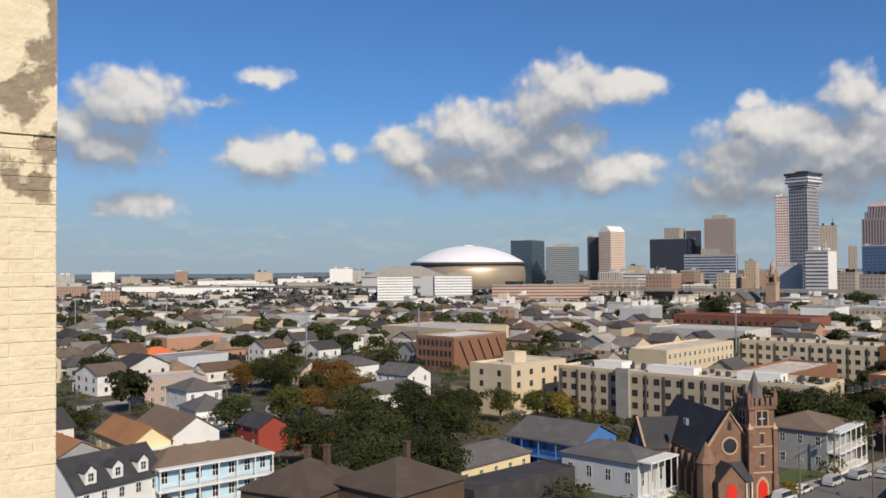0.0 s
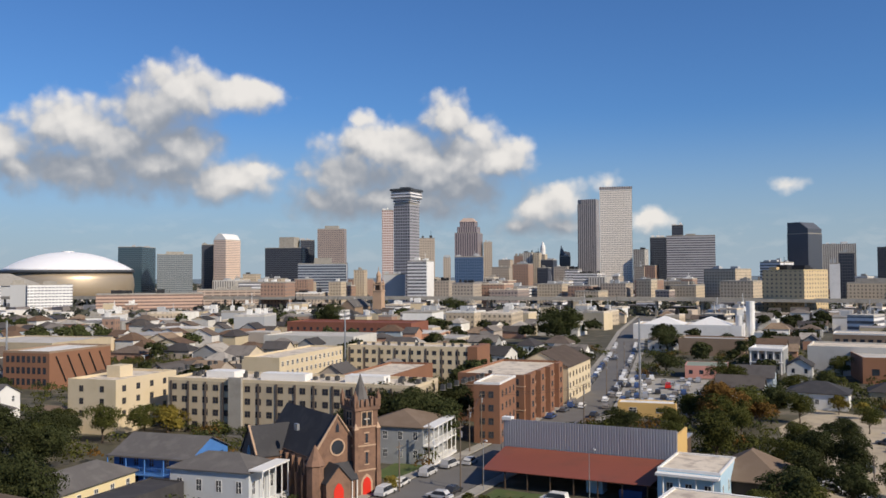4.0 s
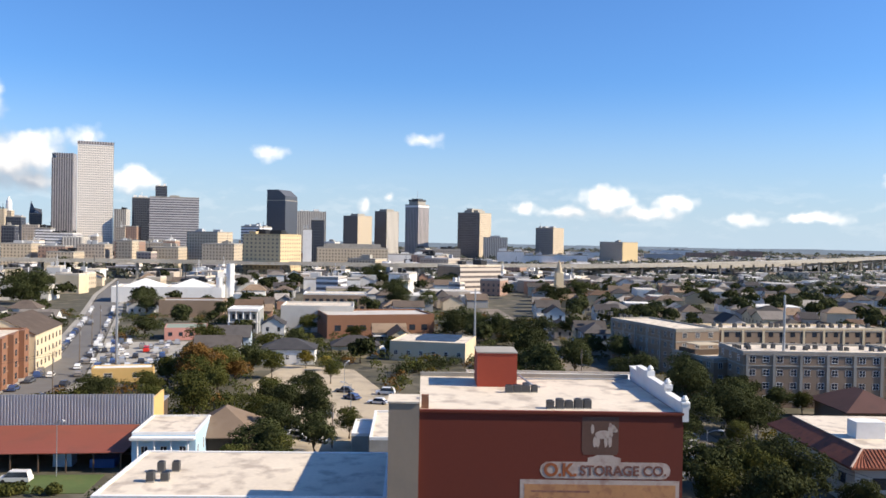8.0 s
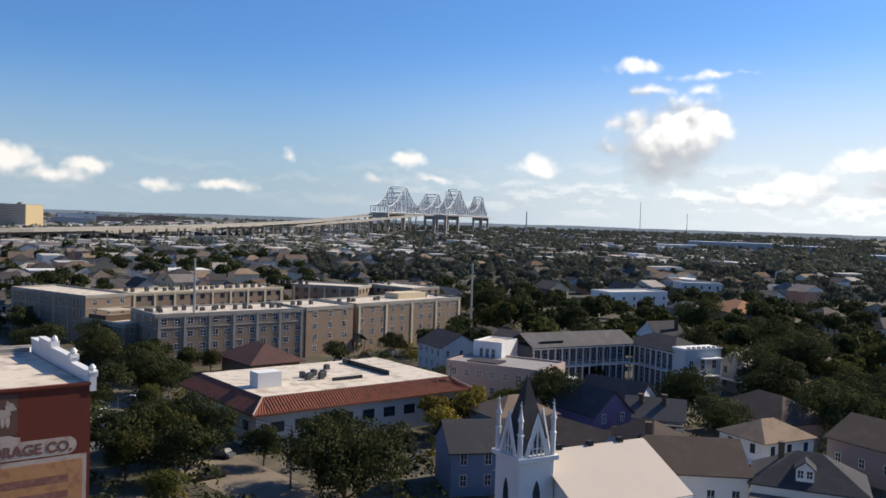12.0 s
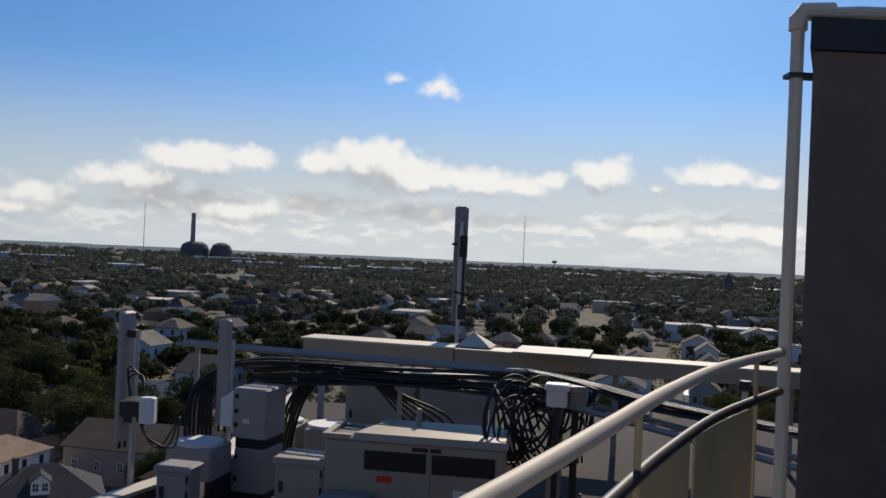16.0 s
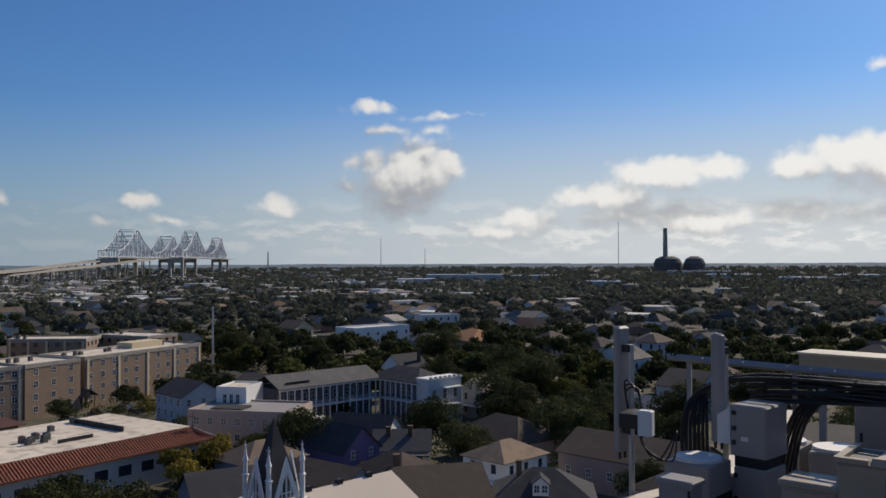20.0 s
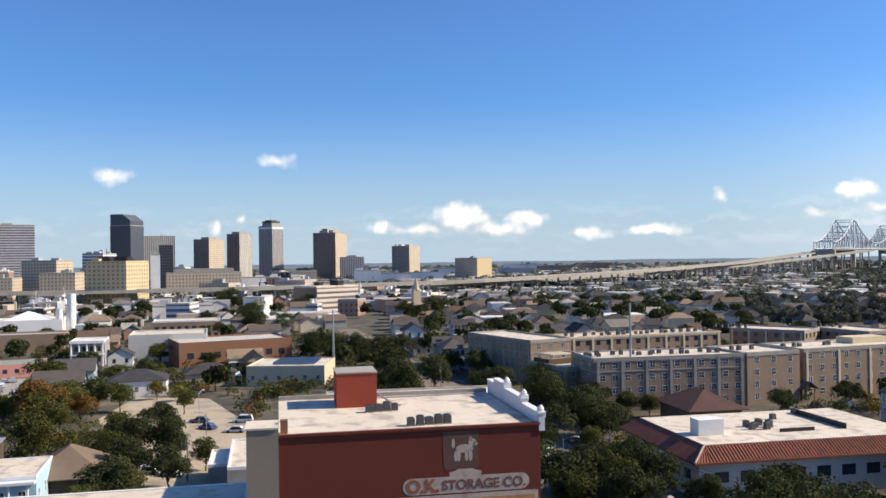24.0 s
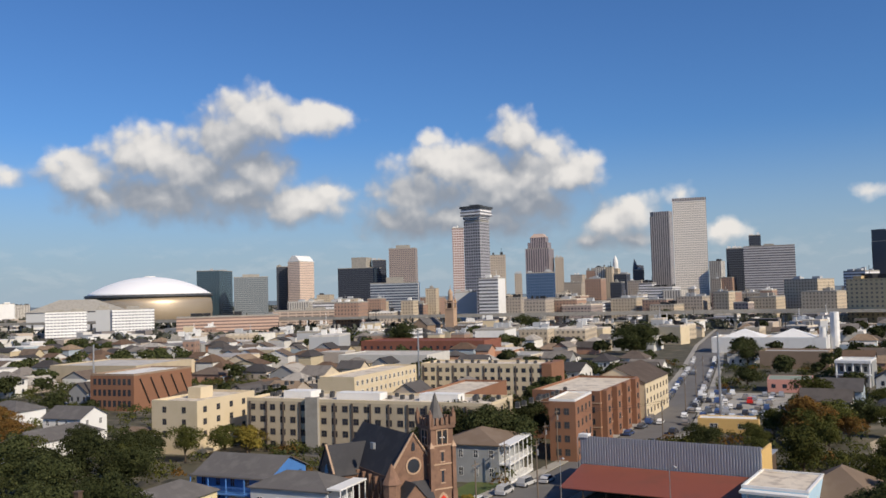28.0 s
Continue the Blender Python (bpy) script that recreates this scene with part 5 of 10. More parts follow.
b = sky_tower("office_tower", "cross-shaped grey tower with pale top bands", -93.5, 1750, 48, 108, M["f_shell2"], 0.55, 40, crown=[(0.7, 0.7, 7)])
part("top_band", Geo().box(-17.6, -17.2, 103, 17.6, 17.2, 107), M["white_paint"], b)
part("roof_disc", Geo().box(-12.5, -12.5, 115.5, 12.5, 12.5, 119).box(-8, -8, 119.02, 8, 8, 121), M["crown_dark"], b, "dark flat roof disc")
part("antenna", Geo().cyl(0, 0, 121, 136, 0.5, 6, 0.2), M["grey_metal"], b)
sky_tower("warehouse", "long beige old warehouse with window rows", -89.3, 950, 77, 27, M["f_beige"], depth=30, crown=[(0.8, 0.5, 5)])
sky_tower("hotel_tower", "wide tan hotel tower with a stepped roofline", -97.3, 1700, 66, 92, M["f_shaded_front"], 0.65, 25, side=M["f_beige"], crown=[(0.25, 0.9, 9), (0.62, 0.6, 6)])
sky_tower("hotel_building", "lower fluted wing of a riverside hotel", -98.7, 1650, 46, 44, M["f_white_vert"])
sky_tower("office_tower", "square tower with a grey glass front", -102.25, 1800, 58, 66, M["f_greyglass"], 0.62, 30, side=M["f_beige"], roofmat=M["f_beige"])
sky_tower("warehouse", "dark block with a sunlit cream end", -106.7, 1500, 64, 39, M["f_tan"], 0.6, 35, side=M["f_plain_yellow"])
for az_d, dist, w, top, mt in ((-97.0, 1000, 66, 13, "plain_grey"), (-99.7, 1300, 40, 22, "white_paint"), (-101.5, 1300, 50, 17, "white_paint"), (-94.2, 1100, 50, 18, "f_brick"), (-95.5, 1250, 40, 24, "f_tan"),
                               (-103.5, 1400, 60, 17, "white_paint"), (-105, 1900, 90, 17, "white_paint"), (-109.5, 1900, 80, 16, "plain_grey"), (-112, 2300, 90, 17, "f_brick"), (-110, 2600, 120, 20, "white_paint"),
                               (-114.5, 2600, 90, 21, "f_brick"), (-117.4, 900, 24, 12, "f_beige"), (-92, 1000, 40, 20, "white_paint"), (-93, 820, 30, 13, "white_paint"), (-88, 620, 40, 8, "white_paint"), (-107, 2700, 60, 26, "f_dark")):
    sky_tower("warehouse", "low pale riverside warehouse" if mt == "white_paint" else "low dull riverside warehouse", az_d, dist, w, top, M[mt], depth=30)
b = sky_tower("office_building", "beige banded low office building with a brown brick front", -97.0, 640, 48, 18.5, M["brick_tan"], 0.36, 50, side=M["f_beige_bands"], roofmat=M["white_roof"])
# the dense lower blocks of the centre
rng = random.Random(91)
for i in range(110):
    az_d = rng.uniform(-48, -96)
    dist = rng.uniform(900, 1500)
    if 24 * abs(az_d + 84) < 60 and dist < 1000:
        continue
    w, top = rng.uniform(18, 48), rng.uniform(12, 34) * (0.7 if az_d < -88 else 1.0)
    key, lb = rng.choice((("f_tan", "low grey-tan block in the centre"), ("f_brick", "low brown brick block in the centre"), ("f_beige", "low beige block in the centre"), ("f_white_bands", "low white banded block in the centre"), ("f_white_vert", "low pale block in the centre"), ("f_beige", "low beige block in the centre"), ("f_brown", "low maroon block in the centre")))
    sky_tower("downtown_building", lb, az_d, dist, w, top, M[key], 0.7, rng.uniform(8, 25), roofmat=M[rng.choice(("concrete", "white_roof", "flat_roofs"))])
# low white and grey buildings before the centre
for i in range(170):
    az_d, dist = rng.uniform(-40, -104), rng.uniform(560, 900)
    w, top = rng.uniform(10, 30), rng.uniform(5, 12)
    a_ = radians(az_d)
    if is_free(-dist * math.sin(a_), dist * math.cos(a_), 0.55 * w) and not (-87 < az_d < -81 and dist < 800):
        key = rng.choice(("white_paint", "white_paint", "cream", "plain_grey", "f_white_bands", "f_brick", "f_beige", "plain_grey"))
        sky_tower("low_building", "low flat-topped building before the centre", az_d, dist, w, top, M[key], 0.7, rng.uniform(8, 25), roofmat=M[rng.choice(("concrete", "white_roof", "white_roof", "flat_roofs"))])
# left of the stadium
for az_d, dist, w, top, mt in ((-13.5, 2300, 40, 30, "f_white_vert"), (-15.6, 2600, 60, 36, "white_paint"), (-17.2, 2500, 50, 22, "f_tan"), (-20.2, 2500, 34, 36, "f_brick"), (-25.3, 2500, 50, 33, "f_beige"), (-30.3, 2300, 60, 40, "white_paint"), (-31.4, 2400, 40, 36, "f_white_vert"),
                               (-18.3, 1400, 80, 14, "white_paint"), (-21.5, 1300, 90, 13, "white_paint"), (-24.5, 1500, 80, 14, "white_paint"), (-16.0, 1000, 20, 16, "f_brick"), (-28, 1500, 70, 15, "f_tan"), (-13.6, 1300, 50, 17, "f_brick"), (-23, 1900, 120, 16, "white_paint"), (-27.5, 2000, 90, 18, "white_paint")):
    sky_tower("warehouse", "low pale building far off" if top < 20 else "pale tall building far off", az_d, dist, w, top, M[mt], depth=24)
# pink parking structure by the stadium
sky_tower("parking_garage", "long low pink parking garage with open decks", -43.4, 900, 100, 20, facade("pink_garage", (0.52, 0.36, 0.28), (0.16, 0.11, 0.09), 60, 3.2, 1.1, 0.45), depth=30)
sky_tower("parking_garage", "long low pink parking garage with open decks", -48.5, 1000, 80, 22, facade("tan_garage", (0.46, 0.36, 0.29), (0.14, 0.11, 0.09), 9, 3.2, 0.85, 0.5), depth=30)

# power station with a tall chimney, right of the bridges
b = thing("power_station", 700, -2510, 0, 0, "dark old power station with one tall chimney", "power station")
dk = surf("sooty_dark_brick", (0.13, 0.115, 0.11), 0.9, 0.1, 0.02, 0.2, 0)
part("chimney", Geo().cyl(719, -2499, 0, 131, 7.5, 16, 6.0), M["concrete"], b, m=pose(-700, 2510, 0))
part("boiler_house", Geo().lathe([(40, 0), (40, 30), (34, 42), (20, 49)], 20), dk, b, m=pose(15, 0, 0))
part("boiler_house", Geo().lathe([(30, 0), (31, 28), (24, 42), (10, 49)], 20), dk, b, m=pose(-62, 0, 0))
for x, y, top, r, lb in ((1735, -1937, 67, 2.6, "tall thin transmission mast beyond the river"), (2268, -3295, 144, 1.7, "very tall thin radio mast far off"), (2098, -3406, 96, 1.7, "tall thin radio mast far off"),
                         (1302, -3783, 212, 1.7, "very tall thin radio mast far off"), (-376, -3983, 237, 1.7, "very tall thin radio mast far off")):
    b = thing("radio_mast", x, y, 0, 0, lb, "mast")
    part("mast", Geo().cyl(0, 0, 0, top, r, 6, r * 0.6), M["plain_grey"], b)
b = thing("water_tower", -388, -2975, 0, 0, "dark water tower on a stem far off", "water tower")
part("stem", Geo().cyl(0, 0, 0, 32, 1.5, 8), dk, b)
part("tank", Geo().lathe([(2, 31), (9, 33), (9, 38), (3, 41)], 16), dk, b)
b = thing("church", -410, -1335, 0, -10, "dark church with a pointed steeple and twin towers", "church")
part("steeple", Geo().box(-38, -6, 0, -26, 6, 20).lathe([(7, 20), (5, 24), (0.4, 33)], 8, 0, -32, 0), dk, b)
part("tower", Geo().box(25, -6, 0, 38, 6, 8).box(-10, -6, 0, 2, 6, 8), dk, b)
part("nave", Geo().box(-26, -5, 0, 30, 5, 5), dk, b)
b = thing("church", 585, -134, 0, 5, "cream church steeple with a dark point", "church")
part("tower", Geo().box(-2.6, -2.6, 0, 2.6, 2.6, 17), M["cream"], b)
part("steeple", Geo().lathe([(3.0, 17.02), (2.2, 19), (0.15, 26)], 8), M["tan"], b)
part("nave", Geo().box(3, -6, 0, 24, 6, 8), M["cream"], b)
b = thing("church", 635, 400, 0, 10, "tall brick church tower with open belfry and a long roof", "church")
part("tower", Geo().box(-4, -4, 0, 4, 4, 24).box(-4.4, -4.4, 24.02, 4.4, 4.4, 25), M["stone_trim"], b)
for sx in (-1, 1):
    for sy in (-1, 1):
        part("belfry_pier", Geo().box(3.2 * sx - 0.7, 3.2 * sy - 0.7, 25.02, 3.2 * sx + 0.7, 3.2 * sy + 0.7, 31.5).lathe([(0.8, 31.5), (0.1, 33.6)], 6, 0, 3.2 * sx, 3.2 * sy), M["stone_trim"], b)
part("belfry_cornice", Geo().box(-4.2, -4.2, 29.4, 4.2, -2.6, 30.4).box(-4.2, 2.6, 29.4, 4.2, 4.2, 30.4).box(-4.2, -2.59, 29.4, -2.6, 2.59, 30.4).box(2.6, -2.59, 29.4, 4.2, 2.59, 30.4), M["stone_trim"], b)
# Solid dark block stands in for the shade inside the open belfry.
part("belfry_core", Geo().box(-2.2, -2.2, 25.02, 2.2, 2.2, 31), M["wood_dark"], b, "dark block for the shaded open belfry")
part("lantern", Geo().lathe([(2.9, 31.02), (2.9, 32), (2.1, 32.2), (2.1, 37), (2.5, 37.2), (2.3, 38), (1.5, 40.2), (0.4, 41.5), (0.15, 45)], 8), M["stone_trim"], b)
part("nave", gable_wall(34, 14, 11, 6, "x"), M["brick_tan"], b, m=pose(0, 22, 0))
part("roof", gable_geo(34, 14, 11, 6, "x"), M["shingle_grey"], b, m=pose(0, 22, 0))

# ---- rooftop units ----
def ac_unit(label="grey rooftop air-conditioning unit"):
    t = thing("air_conditioner", 0, 0, 0, 0, label, "air conditioner")
    part("housing", Geo().cham(-0.55, -0.5, 0.12, 0.55, 0.5, 1.15, 0.05), M["dark_unit"], t)
    part("fan_grille", Geo().cyl(0, 0, 1.151, 1.22, 0.4, 14), M["dark_metal"], t)
    part("base", Geo().box(-0.6, -0.52, 0.0, 0.6, 0.52, 0.118), M["concrete"], t)
    return t


M["dark_unit"] = surf("grey_unit_housing", (0.085, 0.085, 0.085), 0.6, 0.15, 1, 8, 0.05, metal=0.3)
M["pale_unit"] = surf("pale_unit_housing", (0.50, 0.50, 0.48), 0.6, 0.1, 1, 8, 0.05)
# Wall grey with the shade inside galleries and belfry put into its colour.
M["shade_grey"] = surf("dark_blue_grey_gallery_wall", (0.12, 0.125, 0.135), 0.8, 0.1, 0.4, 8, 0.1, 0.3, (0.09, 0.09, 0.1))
M["pale_roof"] = surf("pale_pink_roof_membrane", (0.53, 0.46, 0.38), 0.8, 0.06, 0.2, 8, 0.1, 0.25, (0.48, 0.4, 0.36))
M["bronze_strip"] = surf("dark_bronze_strip", (0.10, 0.08, 0.065), 0.7, 0.1, 1, 5, 0)
M["brick_church"] = surf("church_brick", (0.205, 0.120, 0.080), 0.9, 0.34, 0.9, 7, 0.35, 0.55, (0.12, 0.075, 0.055))
M["pale_grey_paint"] = surf("pale_grey_clapboard", (0.50, 0.52, 0.53), 0.7, 0.08, 0.4, 8, 0.1, 0.25, (0.4, 0.4, 0.4))
M["dark_shed"] = surf("tarry_roofing", (0.045, 0.043, 0.045), 0.9, 0.2, 0.4, 8, 0.1, 0.4, (0.09, 0.085, 0.08))
M["corrugated"] = surf("grey_corrugated_sheet", (0.36, 0.37, 0.40), 0.5, 0.08, 0.15, 5, 0.05, 0.3, (0.29, 0.29, 0.31), metal=0.3)
M["yellow_block"] = surf("ochre_blockwork", (0.60, 0.40, 0.15), 0.85, 0.1, 0.3, 8, 0.1, 0.2, (0.45, 0.3, 0.13))
M["tarp_blue"] = surf("blue_tarpaulin", (0.03, 0.09, 0.25), 0.6, 0.1, 1, 6, 0.1)
M["salmon"] = surf("salmon_stucco", (0.55, 0.27, 0.22), 0.85, 0.1, 0.3, 8, 0.1)
M["green_roof"] = surf("faded_green_roof", (0.24, 0.28, 0.22), 0.8, 0.1, 0.3, 8, 0.1)
M["pale_block"] = surf("pale_blockwork", (0.55, 0.53, 0.48), 0.85, 0.1, 0.3, 8, 0.1, 0.3, (0.42, 0.4, 0.36))
M["red_roof_bright"] = surf("orange_red_roof", (0.62, 0.16, 0.06), 0.8, 0.12, 0.4, 9, 0.1)
M["maroon"] = surf("red_clapboard", (0.30, 0.055, 0.035), 0.7, 0.1, 0.4, 8, 0.1)
M["mauve_grey"] = surf("mauve_grey_clapboard", (0.27, 0.215, 0.21), 0.75, 0.12, 0.4, 8, 0.1, 0.3, (0.2, 0.16, 0.15))
M["dusty_blue"] = surf("dusty_blue_clapboard", (0.17, 0.22, 0.31), 0.7, 0.1, 0.4, 8, 0.1)
M["pier_stucco"] = surf("grey_tan_stucco", (0.29, 0.235, 0.175), 0.85, 0.1, 0.3, 8, 0.1, 0.3, (0.2, 0.18, 0.15))
M["red_penthouse"] = surf("red_painted_stucco", (0.34, 0.06, 0.03), 0.8, 0.1, 0.4, 8, 0.1)
M["shingle_maroon"] = surf("dark_maroon_shingles", (0.085, 0.040, 0.034), 0.9, 0.2, 0.6, 12, 0.3, 0.3, (0.05, 0.03, 0.028))
M["sign_pale"] = surf("faded_white_sign_paint", (0.50, 0.40, 0.33), 0.85, 0.2, 1.2, 9, 0.1, 0.6, (0.33, 0.19, 0.15))
M["sign_ochre"] = surf("faded_ochre_sign_paint", (0.50, 0.25, 0.11), 0.85, 0.2, 1.2, 9, 0.1, 0.5, (0.26, 0.10, 0.06))
M["sign_orange"] = surf("worn_orange_lettering", (0.36, 0.11, 0.04), 0.85, 0.2, 1.2, 9, 0.1, 0.3, (0.25, 0.09, 0.05))
M["sign_brown"] = surf("dull_brown_sign_paint", (0.13, 0.07, 0.05), 0.85, 0.2, 1.2, 9, 0.1)
M["sign_grey"] = surf("faded_rust_brown_lettering", (0.20, 0.085, 0.06), 0.85, 0.15, 1.2, 9, 0.1)
M["sign_dark"] = surf("faded_brown_lettering", (0.07, 0.04, 0.03), 0.85, 0.2, 1.2, 9, 0.1)
M["sign_faded"] = surf("blotted_sign_lines", (0.24, 0.105, 0.08), 0.85, 0.2, 2, 9, 0.1, 0.6, (0.38, 0.2, 0.12))
UNIT = ac_unit()
UNIT.matrix_basis = pose(80.3, -15.4, 24.1)
UNIT.scale = (0.6, 0.6, 0.6)


def units(spots, z, g=0, s=1.0, group="rooftop units"):
    for x, y in spots:
        u = copy_thing(UNIT, pose(x, y, z, 0, 0, g + random.choice((0, 90))))
        u.scale = (s * random.uniform(0.85, 1.2), s, s * random.uniform(0.85, 1.25))
        tagged(u, group=group)


def along(x, y, g, length, off, n, jitter=0.5):
    """n spots along a turned line, every so often left out."""
    c, s = math.cos(radians(g)), math.sin(radians(g))
    return [(x + u * s * 1 + off * c, y - u * c + off * s) for u in (length * (i + 0.5) / n + random.uniform(-jitter, jitter) for i in range(n)) if random.random() < 0.8]


# ---- the oxblood storage warehouse ----
b = thing("storage_warehouse", 70.6, -4.8, 0, -4, "tall oxblood brick storage warehouse with a painted wall sign", "warehouse")
part("wall", Geo().box(0, -21.6, -0.5, 18.2, 0, 24), M["oxblood"], b)
part("roof", Geo().box(0.3, -21.3, 24.004, 18.0, -0.004, 24.1), M["white_roof"], b, "sunlit white roof coating, stained")
part("coping", Geo().box(-0.12, -21.6, 24.004, 0.3, 0, 24.22), M["oxblood"], b)
part("rear_coping", Geo().box(18.0, -21.3, 24.004, 18.3, 0, 24.5), M["concrete"], b)
part("pier", Geo().box(-0.3, 0.004, 0, 3.0, 2.5, 24.75), M["pier_stucco"], b, "grey concrete stair pier")
part("pier_cap", Geo().box(-0.4, 0.004, 24.754, 3.1, 2.6, 24.9), M["white_roof"], b)
part("chimney", Geo().box(1.0, -0.75, 24.11, 1.6, -0.15, 25.2), M["brick_orange"], b)
for x0, x1, z in ((-0.1, 5.0, 24.9), (5.0, 11.0, 25.35), (11.0, 15.5, 25.75), (15.5, 18.2, 25.3)):
    part("stepped_parapet", Geo().box(x0, -22.0, 23.5, x1 - 0.003, -21.5, z), M["white_paint"], b, "weathered white stepped parapet")
    part("parapet_cap", Geo().box(x0 - 0.05, -22.08, z + 0.004, x1 + 0.05, -21.42, z + 0.14), M["white_paint"], b)
for x, z in ((0.25, 25.1), (5.3, 25.7), (11.2, 26.0)):
    part("finial", Geo().box(x - 0.3, -22.12, z - 0.5, x + 0.3, -21.38, z).lathe([(0.26, z), (0.32, z + 0.2), (0.1, z + 0.5)], 8, 0, x, -21.75), M["white_paint"], b)
part("penthouse", Geo().box(12.0, -9.2, 24.11, 16.5, -5.4, 27.3), M["red_penthouse"], b, "plain red stair penthouse")
part("penthouse_cap", Geo().box(11.94, -9.26, 27.304, 16.56, -5.34, 27.42), M["concrete"], b)
part("pipe", Geo().tube([(12.5, -9.4, 25.2), (11.8, -10.6, 24.4), (11.6, -11.4, 24.2)], 0.09, 6), M["grey_metal"], b)
part("roof_seam", Geo().tube([(16.6, -9.0, 24.2), (17.2, -20.5, 24.2)], 0.07, 5), M["grey_metal"], b)
# painted signs on the wall, flat on the brick
ON_WALL = Matrix(((0, 0, -1, 0), (1, 0, 0, 0), (0, 1, 0, 0), (0, 0, 0, 1)))      # outline y, z on a wall that faces -x
cap = [(-19.9 - 0.7 * math.sin(q), 19.42 - 0.68 * math.cos(q)) for q in [math.pi * i / 10 for i in range(11)]][::-1] + [(-10.6 + 0.7 * math.sin(q), 19.42 + 0.68 * math.cos(q)) for q in [math.pi * i / 10 for i in range(11)]][::-1]
top = [(-16.5, 20.104), (-13.8, 20.104), (-13.8, 20.45), (-14.3, 20.55), (-14.5, 20.68), (-15.8, 20.68), (-16.0, 20.55), (-16.5, 20.45)]
sg = Geo().prism(cap[::-1], 0.004, 0.014).prism(top, 0.004, 0.014)
part("sign_field", sg, M["sign_pale"], b, "faded pale sign field with rounded ends", ON_WALL)
part("lower_sign_border", Geo().box(-0.016, -21.35, 13.0, -0.006, -8.3, 18.62), M["sign_pale"], b)
part("lower_sign", Geo().box(-0.026, -21.05, 13.0, -0.017, -8.65, 18.25), M["sign_ochre"], b, "faded ochre sign panel")
part("picture_field", Geo().box(-0.014, -16.3, 20.9, -0.004, -13.3, 23.8).box(-0.014, -16.2, 20.7, -0.004, -13.4, 20.89), M["sign_brown"], b, "dull brown picture field")
# a faded walking animal, plain
dog = Geo()
for cy, cz, ry, rz_ in ((-15.1, 22.35, 0.75, 0.36), (-15.75, 22.85, 0.34, 0.32), (-16.0, 22.7, 0.22, 0.16), (-15.6, 21.8, 0.16, 0.5), (-15.25, 21.75, 0.15, 0.45), (-14.6, 21.8, 0.17, 0.5), (-14.35, 21.75, 0.15, 0.45), (-14.15, 22.8, 0.14, 0.4), (-15.6, 23.15, 0.12, 0.2)):
    dog.prism([(cy + ry * math.cos(q), cz + rz_ * math.sin(q)) for q in [i * math.pi / 6 for i in range(12)]], 0.015, 0.02)
part("picture_figure", dog, M["sign_pale"], b, "faded pale painted animal figure", ON_WALL)


def lettering(text, size, mat, parent, y, z, x=-0.03, spacing=1.0, bold=0.0):
    """Raised paint-thin letters on a wall that faces -x, starting at y and running to -y."""
    cu = bpy.data.curves.new("letters", "FONT")
    cu.body, cu.size, cu.extrude, cu.space_character, cu.offset = text, size, 0.004, spacing, bold
    ob = bpy.data.objects.new("letters", cu)
    me = bpy.data.meshes.new_from_object(ob)
    bpy.data.objects.remove(ob)
    me.materials.append(mat)
    return put("lettering", me, parent, Matrix(((0, 0, -1, x), (-1, 0, 0, y), (0, 1, 0, z), (0, 0, 0, 1))), text.lower() + " in painted letters")


lettering("STORAGE CO.", 1.12, M["sign_grey"], b, -13.15, 19.03, spacing=0.99, bold=0.03)
lettering("O.K.", 1.45, M["sign_orange"], b, -10.2, 18.95, spacing=0.98, bold=0.05)
lettering("THE", 0.85, M["sign_dark"], b, -9.6, 16.55)
lettering("LONG", 0.85, M["sign_dark"], b, -8.8, 15.3)
lettering("COMPANY", 0.85, M["sign_dark"], b, -12.2, 14.4)
part("faded_lettering", Geo().box(-0.032, -20.0, 16.55, -0.027, -12.3, 17.15).box(-0.032, -20.0, 15.35, -0.027, -12.6, 15.9).box(-0.032, -14.0, 17.6, -0.027, -9.2, 17.75), M["sign_faded"], b, "faded unreadable sign lines")
claim_rect(70.6, -4.8, -4, 18, -21.6)
units([(79.1, -13.6), (79.2, -14.4), (79.3, -15.2), (79.4, -16.0)], 24.1, -4, 0.58, "units on the warehouse roof")
units([(71.6, -15.8), (71.6, -16.6), (71.7, -17.4), (71.7, -18.2), (71.8, -19.0)], 24.1, -4, 0.62, "units on the warehouse roof")

# lower white-roofed building in front of it
b = block("warehouse", 74.6, 22.2, -3, 15.5, -24.6, 16.0, M["white_paint"], M["white_roof"], "flat-roofed annexe with a bright white stained roof", "warehouse", parapet=0.25, roof_label="bright white roof, stained and patched")
units([(82.4, 18.2), (82.6, 16.9), (79.2, 18.4), (79.4, 17.2)], 16.13, 0, 0.68, "units on the low white roof")

# ---- red-tile-eaved building ----
b = thing("office_building", 119, -70.5, 0, -4, "low building with a red tile eave round a white roof", "building")
part("wall", Geo().box(1.2, -44, -0.3, 29, -1.2, 6.6), M["pale_block"], b, "pale buff blockwork wall")
eave = Geo()
o, i_, zo, zi = (0, -45, 30.5, 0), (3.2, -42, 27.5, -3.2), 6.2, 8.2
vs = [(o[0], o[1], zo), (o[2], o[1], zo), (o[2], o[3], zo), (o[0], o[3], zo), (i_[0], i_[1], zi), (i_[2], i_[1], zi), (i_[2], i_[3], zi), (i_[0], i_[3], zi)]
eave.add(vs + [(x, y, z - 0.3) for x, y, z in vs], [(0, 1, 5, 4), (1, 2, 6, 5), (2, 3, 7, 6), (3, 0, 4, 7), (0, 8, 9, 1), (1, 9, 10, 2), (2, 10, 11, 3), (3, 11, 8, 0)])
part("tile_eave", eave, M["red_roof"], b, "sloping red clay tile eave")
